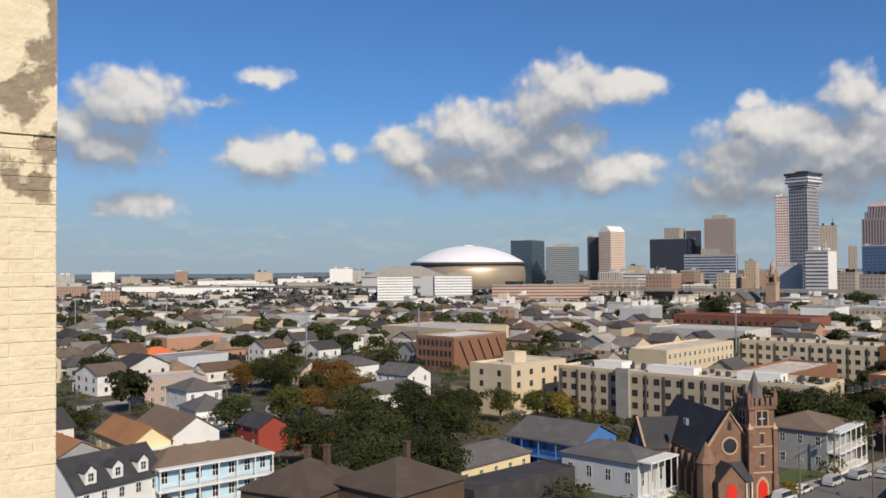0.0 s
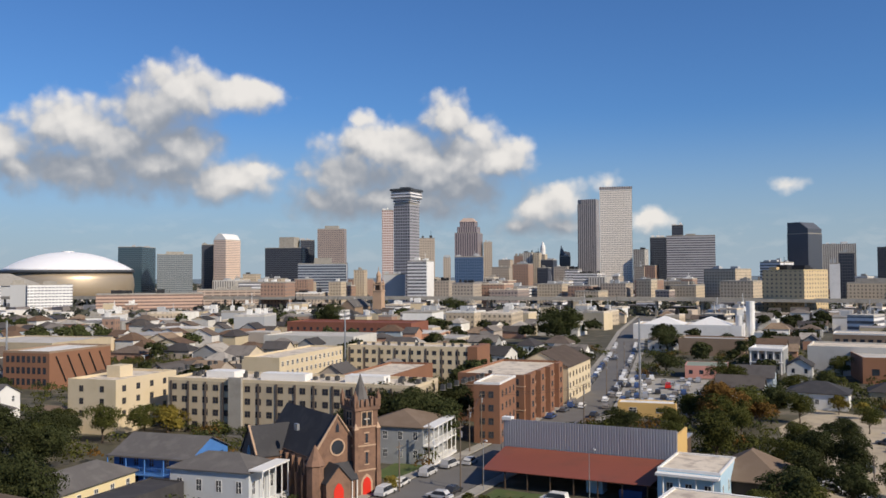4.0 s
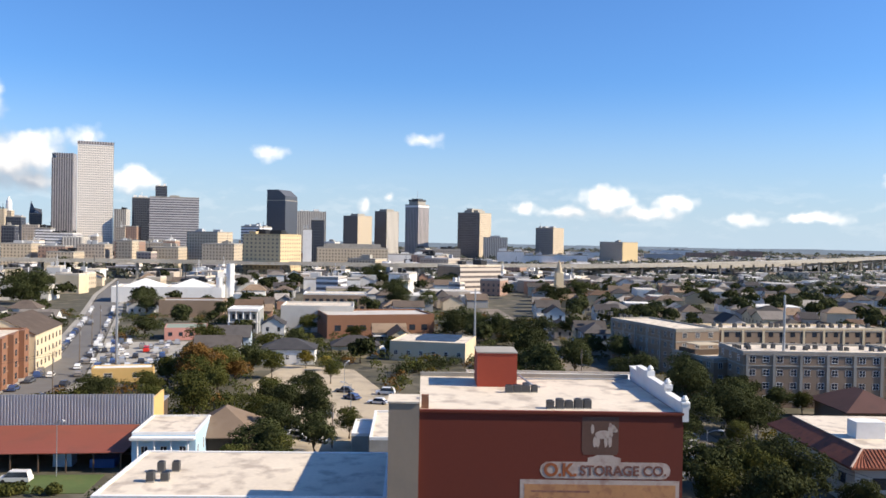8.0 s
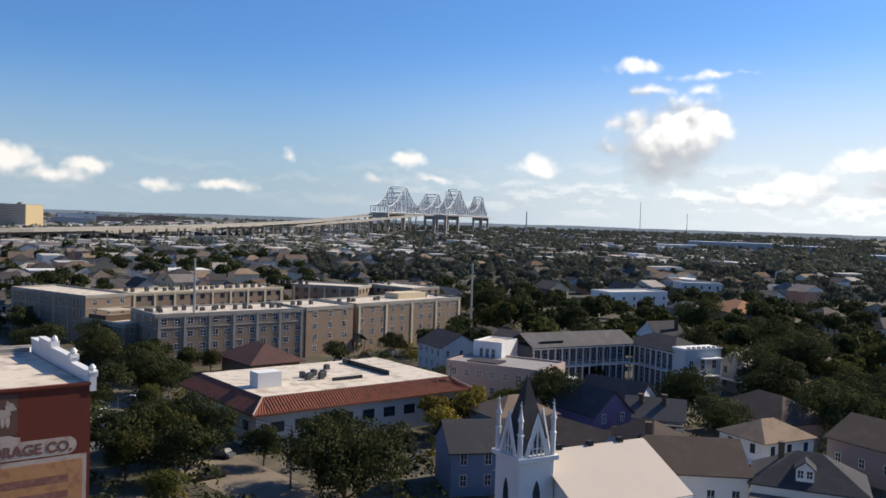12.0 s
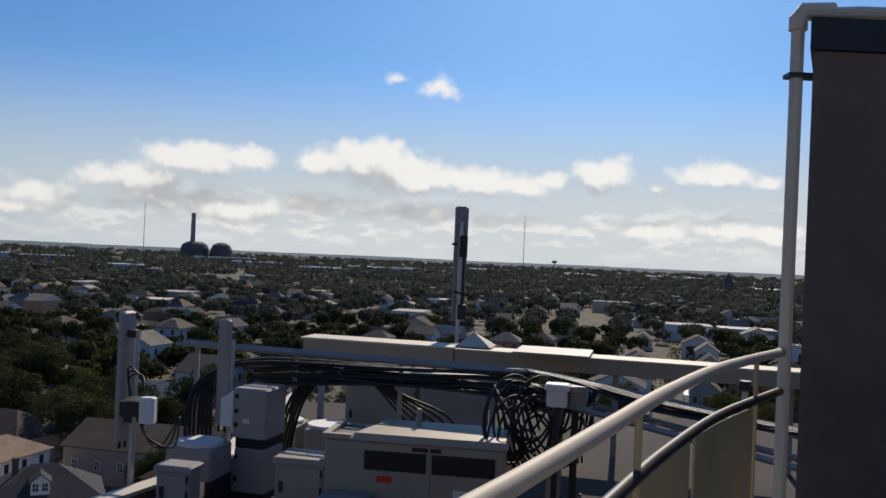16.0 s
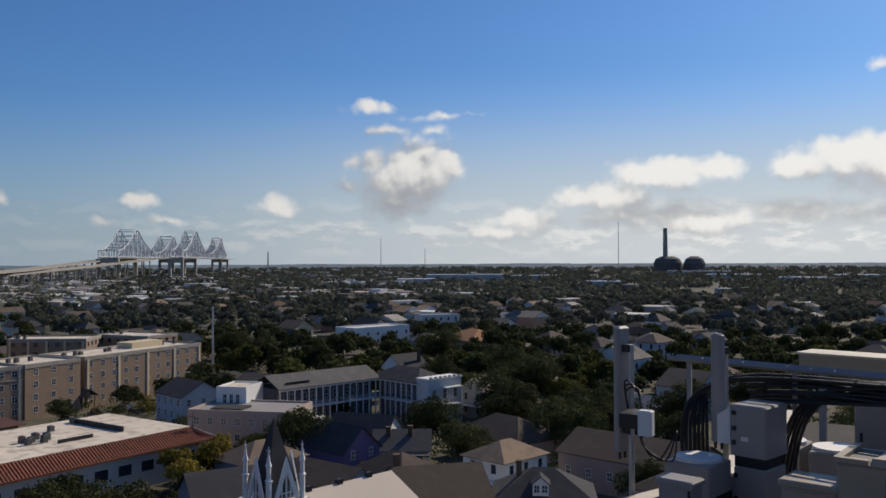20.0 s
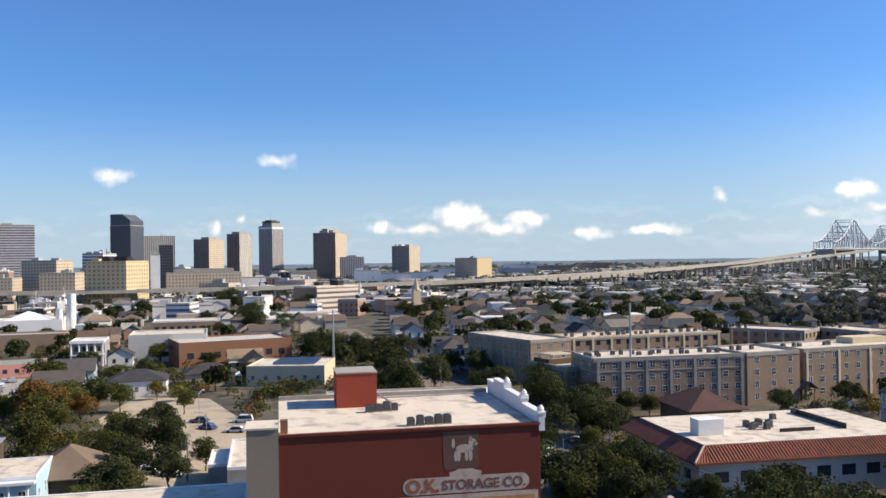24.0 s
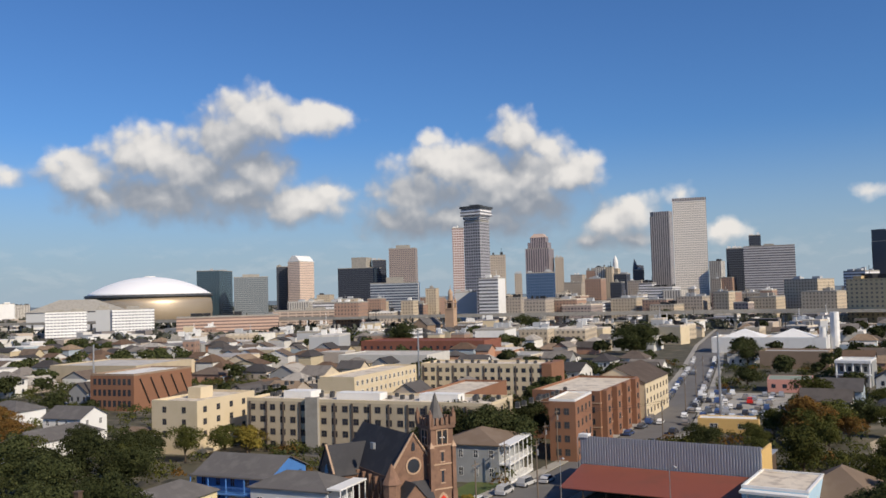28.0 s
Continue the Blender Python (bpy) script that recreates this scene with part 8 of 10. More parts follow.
house("house", 94.7, -124.4, -101.5, 8.4, 12, 5.4, "gable_y", 3.8, M["purple"], M["shingle_dark"], "purple gable-fronted house with white barge boards", [("S", 2, 2, 0.9, 1.6, 1.9, 2.8), ("E", 1, 3, 1.0, 1.6, 2.2, 3)], trim=M["white_paint"])
b = thing("fire_stair", 89.3, -121.5, 0, -101.5, "yellowed wooden outside stair on a purple gable", "stair")
part("flight", Geo().bar((-1.5, 0, 0.2), (1.6, 0, 3.2), 0.28).bar((-1.5, -0.9, 0.2), (1.6, -0.9, 3.2), 0.28), M["yellow_block"], b)
part("landing", Geo().box(1.4, -1.0, 3.1, 2.8, 0.2, 3.25).box(2.6, -0.95, 0, 2.75, -0.8, 3.096), M["yellow_block"], b)
house("house", 98.0, -137.0, 10, 12, 10, 5.0, "gable_x", 3.6, M["white_paint"], M["shingle_dark"], "white gabled house with a black shingle roof", [("W", 2, 2, 0.9, 1.5, 2.0, 2.8), ("N", 1, 4, 1.0, 1.6, 2.2, 3)])
house("house", 88.3, -135.2, 31, 10, 8, 3.9, "gable_x", 2.9, M["white_paint"], M["shingle_grey"], "low white house with a grey roof and two chimneys", [("N", 1, 3, 1.0, 1.6, 2.0, 3), ("W", 1, 2, 1.0, 1.6, 2.0, 3)], ("N", 1.8, 3.0, 4, 1, M["shingle_grey"]), chimneys=((-1.5, 1.2, 7.8), (2.5, 1.2, 7.6)))
house("house", 102, -112, -12, 10, 12, 5.0, "hip", 2.6, M["dusty_blue"], M["shingle_brown"], "blue house with a faded brown hipped roof", [("W", 1, 3, 0.9, 1.5, 2.0, 2.9)])
house("house", 84, -108, -8, 13, 9, 4.4, "gable_x", 2.3, M["dusty_blue"], M["shingle_umber"], "long blue house with a low umber roof", [("W", 1, 3, 0.9, 1.5, 2.0, 2.9), ("N", 1, 4, 0.9, 1.5, 2.0, 2.9)])
house("house", 45, -141, -12, 24, 13, 5.8, "gable_x", 3.0, M["mauve_grey"], M["shingle_umber"], "large mauve-grey house with a plain umber gable roof", [("E", 2, 3, 0.9, 1.7, 1.8, 2.8), ("N", 1, 6, 1.0, 1.5, 3.0, 2.9)])
b = house("house", 64.5, -107.4, 44, 13, 12.5, 5.4, "gable_x", 3.3, M["white_paint"], M["shingle_umber"], "white house with a broad brown gabled roof", [("N", 1, 4, 1.1, 2.0, 2.4, 3), ("E", 1, 3, 1.0, 1.7, 2.4, 3), ("W", 1, 3, 1.0, 1.7, 2.4, 3)], chimneys=((5.5, -1.0, 10.4),))
b = house("house", 51.0, -115.0, 25, 14, 11, 4.9, "hip", 3.4, M["white_paint"], M["shingle_dark"], "white house with a grey roof, dormer and porch", [("N", 1, 5, 1.0, 1.7, 2.4, 3), ("W", 1, 3, 1.0, 1.7, 2.4, 3)], ("N", 2.6, 3.2, 5, 1, M["shingle_grey"]), chimneys=((3.5, 0, 9.4),))
part("dormer", gable_wall(2.2, 2.6, 1.7, 0.9, "y"), M["white_paint"], b, "small white double-window dormer", m=pose(0.5, 3.4, 5.5))
part("dormer_roof", gable_geo(2.2, 2.6, 1.7, 0.9, "y", 0.25), M["shingle_dark"], b, m=pose(0.5, 3.4, 5.5))
for dx in (-0.05, 1.05):
    add_window(b, "N", dx, 4.7, 6.5, 0.8, 1.1, M["white_paint"])
house("house", 33, -128, -10, 14, 12, 5.0, "hip", 3.0, M["grey_paint"], M["shingle_umber"], "low house with a dark umber hipped roof")
house("house", 75, -152, -20, 18, 12, 4.6, "hip", 3.4, M["pink"], M["shingle_umber"], "low pinkish house with a wide umber roof")
house("house", 80, -121, -12, 11, 9, 3.8, "hip", 2.6, M["grey_paint"], M["shingle_umber"], "low house with a dark hipped roof behind a church")
block("apartment_building", 226, -308, -16, 14, -32, 8, M["white_paint"], M["flat_roofs"], "white stepped-gable apartment house", "apartment building", [("W", 2, 6, 1.0, 1.5, 2.4, 3.2, 2, 2)])
block("apartment_building", 232, -374, -40, 14, -20, 10, M["pale_grey_paint"], M["flat_roofs"], "grey flat-topped apartment block", "apartment building", [("W", 3, 5, 1.0, 1.5, 2.4, 3.0, 2, 2)])
house("house", 176, -326, -30, 24, 18, 5, "hip", 4, M["brick_tan"], M["shingle_orange"], "wide brown hipped-roof house")

BUILT_ON = list(TAKEN)
for x, y, r in ((178, -107, 17), (160, -104, 12), (186, -128, 10), (112, -150, 9), (104, -166, 9), (150, -92, 9)):
    claim(x, y, r)      # lawns and yards without houses
# ---- trees: kinds, then their places ----
OAK = tree_kind("oak_tree", 11, 7.0, 9000, 0.34, M["leaf_oak"], 11, "broad dark green live oak", 11, 0.22)
OAK2 = tree_kind("oak_tree", 9.5, 5.6, 6500, 0.33, M["leaf_oak"], 12, "dark green live oak with an uneven crown", 9, 0.2)
OLIVE = tree_kind("shade_tree", 9, 4.8, 5200, 0.31, M["leaf_olive"], 13, "olive green street tree", 9, 0.24)
GOLD = tree_kind("shade_tree", 7.5, 4.0, 2200, 0.4, M["leaf_gold"], 14, "tree with yellowing autumn leaves", 8, 0.22)
RUST = tree_kind("shade_tree", 9, 5.2, 5200, 0.31, M["leaf_rust"], 15, "tree with rust-brown autumn leaves", 9, 0.24)
SMALL = tree_kind("far_tree", 9, 5.5, 1100, 0.95, M["leaf_oak"], 16, "dark green tree among distant roofs", 6, 0.3)
SMALL2 = tree_kind("far_tree", 8, 6.5, 1200, 1.0, M["leaf_olive"], 17, "olive green tree among distant roofs", 6, 0.3)
PLACED = set()


def grow(kind, x, y, s=1.0, group=""):
    if kind.name not in PLACED:
        PLACED.add(kind.name)
        kind.matrix_basis = pose(x, y, 0, 0, 0, random.uniform(0, 360))
        kind.scale = (s, s, s)
        return kind
    return plant(kind, x, y, s)


random.seed(21)
for kind, spots in (
    (OAK, ((50, 204, 0.8), (84, 310, 0.9), (117, 240, 1.0), (124, 255, 1.05), (92, 144, 1.05), (84, 128, 1.0), (80, 146, 1.0), (98, 160, 1.1), (78, 124, 0.9), (88, 118, 0.9), (101, 150, 1.1), (112, 148, 0.95), (126, 162, 0.9), (166, 92, 1.1), (170, 97, 1.25), (175, 103, 1.3), (167, 104, 1.2), (82, -167, 1.1), (98, -206, 1.2), (76, -137, 0.8), (91, -149, 0.95), (91, -200, 1.1), (63, -155, 1.0), (90, -180, 1.1), (117, -201, 1.1), (42, -131, 0.6), (167, -73, 0.9), (122, -64, 0.9), (100, -213, 1.2), (68, -163, 0.9), (200, -128, 0.7), (30, -160, 1.1), (10, -165, 1.1), (50, -185, 1.1), (171, 107, 1.0), (168, 112, 0.8),  (445, 164, 1.3), (416, 100, 1.1), (333, -41, 1.15), (300, -60, 1.1),
           (163, -76, 0.9), (212, -82, 0.9), (128, -44, 0.95), (100, -70, 0.8), (93, -72, 1.05), (87, -65, 1.05), (152, -58, 0.9), (220, -70, 0.9), (240, -60, 0.95), (85, -175, 1.0), (106, -222, 1.2), (95, -200, 1.1), (250, -222, 1.2), (230, -235, 1.2), (210, -230, 1.1), (157, -262, 1.2), (120, -190, 0.9), (75, -182, 0.9), (60, -170, 0.9))),
    (OAK2, ((92, 130, 1.0), (136, 172, 0.9), (152, 8, 0.85), (160, 15, 0.9), (175, 9, 0.9), (183, 15, 0.9), (203, 12, 0.85), (330, 80, 1.0), (259, -52, 1.2), (112, -56, 0.95), (120, -50, 1.0), (131, -58, 0.9), (172, -78, 0.9), (180, -82, 0.9), (190, -84, 1.0), (195, -88, 0.9), (148, -108, 0.8), (180, -130, 0.75), (184, -152, 0.75), (186, -176, 0.8), (60, 150, 0.8), (68, -60, 0.9), (280, -75, 1.0), (264, -80, 1.0), (70, -196, 1.0), (140, -225, 1.1), (180, -225, 1.2), (45, -165, 1.0), (20, -150, 1.0), (128, -168, 0.7))),
    (OLIVE, ((126, 248, 1.2), (112, 182, 1.0), (132, 168, 1.0), (216, 40, 1.0), (222, 48, 0.9), (210, 34, 0.8), (192, 20, 0.9), (170, 20, 0.9), (146, 14, 0.8), (236, 24, 0.8), (244, 30, 0.8), (105, 172, 1.1), (120, 158, 1.0), (140, 163, 0.95), (148, 158, 0.9), (243, 100, 0.7), (251, 103, 0.65), (219, 36, 0.9), (150, 100, 0.7), (236, 36, 0.8), (228, 8, 0.7), (262, 42, 0.8), (288, 30, 0.8), (300, 22, 0.8), (138, 20, 0.7), (165, 2, 0.7), (205, 48, 0.6), (215, 52, 0.6), (194, 46, 0.6), (292, -10, 0.6), (290, -24, 0.6), (131, -62, 0.9), (122, -58, 0.9), (240, -36, 0.9), (228, -40, 0.8), (340, 20, 1.0), (312, 2, 0.8), (110, -120, 0.8))),
    (GOLD, ((155, 158, 0.95), (162, 156, 1.0), (150, 152, 0.9), (112, -103, 1.0), (109, -108, 1.0), (113, -112, 0.9), (107, -100, 0.9), (118, -118, 0.8), (255, 16, 0.7), (250, 10, 0.6), (130, 88, 0.4), (131, 80, 0.4), (108, -178, 0.8))),
    (RUST, ((118, 262, 1.0), (112, 252, 1.0), (108, 200, 1.0), (129, 216, 1.1), (133, 228, 1.15), (120, 210, 1.0), (110, 190, 1.0), (135, 245, 1.0), (230, 43, 1.0), (238, 46, 0.8), (225, 32, 0.8), (62, -35, 0.7), (170, 150, 0.7), (310, 44, 0.8), (150, -186, 0.9))),
):
    for x, y, s in spots:
        grow(kind, x, y, s)
        claim(x, y, 3.2 * s)

for x, y, s in ((772, 257, 1.6), (478, 177, 1.6), (336, 79, 0.93), (498, 122, 1.43), (582, 103, 0.94), (328, -35, 0.92), (316, -44, 0.89), (323, -56, 0.92), (457, -19, 1.28), (460, -34, 1.07), (489, -109, 1.21), (309, -54, 0.66), (249, -60, 0.84), (528, -19, 1.23), (491, 5, 1.14)):
    if is_free(x, y, 2.0):
        grow(OAK, x, y, s)
        claim(x, y, 4.0 * s)

for kind, x, y, s in ((OAK, 184, 104, 1.06), (OAK, 193, 100, 1.15), (OAK, 180, 88, 0.63), (OAK, 206, 79, 0.6), (OAK, 443, 165, 1.7), (OAK, 694, 356, 1.7), (OAK, 474, 339, 1.68), (OAK, 346, 117, 0.6), (OAK, 204, 60, 0.6), (OAK, 319, -47, 1.0), (OAK, 299, -64, 1.1), (OAK, 267, -70, 1.0), (OAK, 672, -151, 1.7), (OAK, 635, -61, 1.33), (OAK, 545, -139, 1.2), (OAK, 746, -8, 1.56), (OAK, 333, 5, 0.7), (RUST, 218, 40, 1.28), (OLIVE, 229, 35, 1.22), (OLIVE, 266, 47, 1.42), (OAK2, 241, 30, 1.03), (OLIVE, 180, 34, 1.17), (OAK2, 175, 16, 0.94), (OAK2, 146, 16, 0.94), (GOLD, 212, 17, 0.6), (OAK2, 189, 10, 0.7), (OLIVE, 232, 4, 0.73), (OAK2, 178, -4, 0.6), (OAK2, 298, 22, 0.71), (OLIVE, 156, -70, 0.6), (OAK, 133, -68, 0.8), (OAK, 122, -68, 0.82), (OAK2, 143, -67, 0.68), (OAK, 195, -76, 1.0), (OAK, 206, -88, 1.06), (OAK2, 190, -95, 0.67), (OLIVE, 185, -98, 0.6), (OAK2, 113, -69, 0.64), (OLIVE, 116, -49, 0.82), (OLIVE, 102, -48, 0.67), (OAK, 95, -66, 0.69)):
    if all(math.hypot(x - a, y - b) > 0.8 * r + 0.5 for a, b, r in BUILT_ON):
        grow(kind, x, y, s)
        claim(x, y, 2.5 * s)

# hedges and low scrub
def hedge(x0, y0, x1, y1, w, h, n, mat, label):
    rng = np.random.RandomState(int(x0 * 7 + y0))
    blobs = [(x0 + (x1 - x0) * k + rng.uniform(-w / 2, w / 2), y0 + (y1 - y0) * k + rng.uniform(-w / 2, w / 2), h * 0.4, h * rng.uniform(0.5, 0.8)) for k in rng.random(n)]
    b = thing("hedge", 0, 0, 0, 0, label, "hedge")
    put("foliage", crown_mesh("foliage", blobs, n * 150, 0.36, mat, 3), b)


hedge(196, 70, 222, 60, 5, 3.0, 26, M["leaf_olive"], "scrubby green growth behind a shed")
hedge(172, 42, 200, 30, 8, 3.2, 26, M["leaf_olive"], "scrubby olive growth beside a shed")
hedge(131, 44, 131, 66, 2, 1.6, 22, M["leaf_olive"], "overgrown grass edge before a shed")
hedge(270, 12, 300, -20, 5, 3.0, 30, M["leaf_olive"], "green hedge along a yard")
hedge(240, -8, 262, -30, 5, 3.0, 24, M["leaf_oak"], "dark green hedge along a yard")
hedge(158, 160, 168, 100, 2, 2.5, 26, M["leaf_oak"], "green planting along an apartment block")

# ---- street furniture: poles, cars ----
def tall_pole(x, y, h, label, r=0.22, mat=None, arm=0.0, az_=0.0):
    b = thing("utility_pole", x, y, 0, az_, label, "pole")
    part("pole", Geo().cyl(0, 0, -0.3, h, r, 8, r * 0.6), mat or M["grey_metal"], b)
    if arm:
        part("arm", Geo().tube([(0, 0, h - 0.5), (arm * 0.6, 0, h + 0.1), (arm, 0, h + 0.2)], 0.06, 6), M["grey_metal"], b)
        part("lamp_head", Geo().cham(arm - 0.2, -0.18, h + 0.12, arm + 0.7, 0.18, h + 0.3, 0.05), M["pale_unit"], b)
    return b


for x, y, h in ((238, 65, 25.5), (273, 187, 24), (291, -38, 21.6), (200, -101, 26.2), (200, -198, 24), (172, 323, 22), (201, 283, 22.5), (186, 441, 20), (169, 482, 22), (120, 450, 21), (140, 560, 22)):
    tall_pole(x, y, h, "very tall slim pale steel pole", 0.42)
for x, y, h in ((138, 70, 11.8), (132, 79, 8.7), (158, 5, 8), (135, -64, 9), (176, 84, 12), (168, 83, 10), (205, 70, 11), (262, 82, 11), (300, 90, 11), (340, 99, 11), (150, 83, 9), (225, -58, 10), (160, -56, 10), (101, -66, 9), (118, -112, 11), (90, 212, 11), (100, 160, 11), (55.2, -84.5, 9.6)):
    b = tall_pole(x, y, h, "weathered wooden utility pole with cross-arms", 0.16, M["pole_wood"])
    part("cross_arm", Geo().box(-1.1, -0.06, h - 0.9, 1.1, 0.06, h - 0.75), M["pole_wood"], b)
    part("transformer", Geo().cyl(0.35, 0, h - 2.6, h - 1.6, 0.22, 8), M["grey_metal"], b)
for x, y, h in ((140, 47, 9), (139, 66, 9), (160, 72, 9), (136, -56, 8), (180, 2, 8), (210, 4, 8)):
    tall_pole(x, y, h, "grey street lamp with one arm", 0.09, M["grey_metal"], 2.0, random.uniform(0, 360))


def wires(p, q, sag, label):
    b = thing("power_line", 0, 0, 0, 0, label, "cable")
    p, q = Vector(p), Vector(q)
    for dz in (0, 0.5):
        pts = [p.lerp(q, k / 10) + Vector((0, 0, dz - sag * 4 * (k / 10) * (1 - k / 10))) for k in range(11)]
        part("wire", Geo().tube(pts, 0.03, 4), M["black"], b)


wires((176, 84, 11.2), (205, 70, 10.2), 0.6, "sagging black power lines over a street")
wires((205, 70, 10.2), (262, 82, 10.2), 1.0, "sagging black power lines along a street")
wires((262, 82, 10.2), (340, 99, 10.2), 1.0, "sagging black power lines along a street")
wires((138, 70, 11), (176, 84, 11.2), 0.7, "sagging black power lines beside a church")
wires((101, -66, 8.2), (160, -56, 9.2), 0.8, "sagging black power lines under trees")
wires((160, -56, 9.2), (225, -58, 9.2), 0.8, "sagging black power lines under trees")


def car_kind(name, label, l, w, h, cab, mat):
    t = thing(name, 0, 0, 0, 0, label, "car")
    hb = h * 0.55
    g1 = Geo()
    g1.add([(-l / 2, y, z) for y in (-w / 2, w / 2) for z in (0.3, hb * 0.9)] + [(l / 2, y, z) for y in (-w / 2, w / 2) for z in (0.3, hb * 0.85)], [(0, 1, 3, 2), (4, 6, 7, 5), (0, 4, 5, 1), (2, 3, 7, 6), (0, 2, 6, 4), (1, 5, 7, 3)])
    x0, x1, x2, x3 = cab
    g1.add([(x0, -w / 2 + 0.05, hb * 0.88), (x3, -w / 2 + 0.05, hb * 0.86), (x2, -w / 2 + 0.2, h), (x1, -w / 2 + 0.2, h), (x0, w / 2 - 0.05, hb * 0.88), (x3, w / 2 - 0.05, hb * 0.86), (x2, w / 2 - 0.2, h), (x1, w / 2 - 0.2, h)],
           [(0, 1, 2, 3), (7, 6, 5, 4), (3, 2, 6, 7), (0, 3, 7, 4), (1, 5, 6, 2)])
    part("body", g1, mat, t)
    zb, zt, e = hb * 0.95, h - 0.1, 0.014
    low = [(x0 + 0.02, -w / 2 + 0.06 - e), (x3 - 0.02, -w / 2 + 0.06 - e), (x3 - 0.02, w / 2 - 0.06 + e), (x0 + 0.02, w / 2 - 0.06 + e)]
    up = [(x1 - 0.02, -w / 2 + 0.18 - e), (x2 + 0.04, -w / 2 + 0.18 - e), (x2 + 0.04, w / 2 - 0.18 + e), (x1 - 0.02, w / 2 - 0.18 + e)]
    g2 = Geo().add([(x, y, zb) for x, y in low] + [(x, y, zt) for x, y in up], [(0, 1, 5, 4), (1, 2, 6, 5), (2, 3, 7, 6), (3, 0, 4, 7)])
    part("glass_band", g2, M["glass"], t)
    wh = Geo().cyl(0, 0, -0.1, 0.1, 0.32, 12).mesh("wheel", M["rubber"])
    for x in (-l * 0.31, l * 0.31):
        for y in (-w / 2 + 0.08, w / 2 - 0.08):
            put("wheel", wh, t, pose(x, y, 0.32, 90, 0, 0))
    return t


SEDAN = car_kind("car", "parked saloon car by the kerb", 4.6, 1.8, 1.45, (-1.9, -1.2, 0.5, 1.3), M["car_paint"])
SUV = car_kind("car", "parked tall estate car by the kerb", 4.7, 1.9, 1.8, (-2.25, -2.0, 0.7, 1.4), M["car_paint"])
REDCAR = car_kind("car", "bright red van in a car park", 4.6, 1.9, 1.9, (-2.25, -2.1, 1.0, 1.7), M["car_red"])
SEDAN.matrix_basis = pose(157.6, 77.8, 0.05, 0, 0, 4)
SUV.matrix_basis = pose(137, 52, 0.1, 0, 0, 88)
REDCAR.matrix_basis = pose(289, 69.5, 0.07, 0, 0, 10)
random.seed(5)


def park(x, y, rz, z=0.06):
    return copy_thing(random.choice((SEDAN, SUV, SEDAN)), pose(x, y, z, 0, 0, rz + random.uniform(-3, 3)))


for i in range(6):
    for j in range(10):
        if random.random() < 0.72 and not (i == 3 and j in (4, 5)):
            park(252 + i * 11.5, 55 + j * 2.7 + i * 1.8, 12)
for k in range(1, len(STREET) - 1):
    p, q = Vector(STREET[k]), Vector(STREET[k + 1])
    d = (q - p).normalized()
    rz = math.degrees(math.atan2(d.y, d.x))
    u = 4.0
    while u < (q - p).length and (p.x + d.x * u) < 460:
        for s in (-1, 1):
            if random.random() < 0.5:
                park(p.x + d.x * u - d.y * 5.0 * s, p.y + d.y * u + d.x * 5.0 * s, rz)
        if random.random() < 0.1:
            park(p.x + d.x * u - d.y * 1.8, p.y + d.y * u + d.x * 1.8, rz)
        u += 6.0
for x, y, rz in ((131, 70.5, 88), (166, 12, 60), (169, 11.5, 60), (163, 8, 60), (186, 8, 60), (206, 2, 45), (200, -4, 70), (212, -6, 80), (215, 4, 70), (160, -60, 85), (163, -63, 88), (156, -60, 85), (150, -61, 85), (147, -60, 85), (168, -60, 85), (121, -66, 30), (112, -60, 90),
                 (96, 212, 0), (104, 213, 0), (110, 207, 0), (70, 209, 0), (136, 81, 5), (145, 80.5, 5), (171, 70, 5), (150, 283, 20), (120, 272, 20), (170, 150, 80), (168, 140, 80), (167, 128, 80), (166, 120, 80), (183, -150, 0), (183, -142, 0), (182, -133, 0), (135, -101, 85)):
    park(x, y, rz)

# ---- the wider city: houses, low blocks and trees in rows ----
random.seed(33)
HKINDS = []
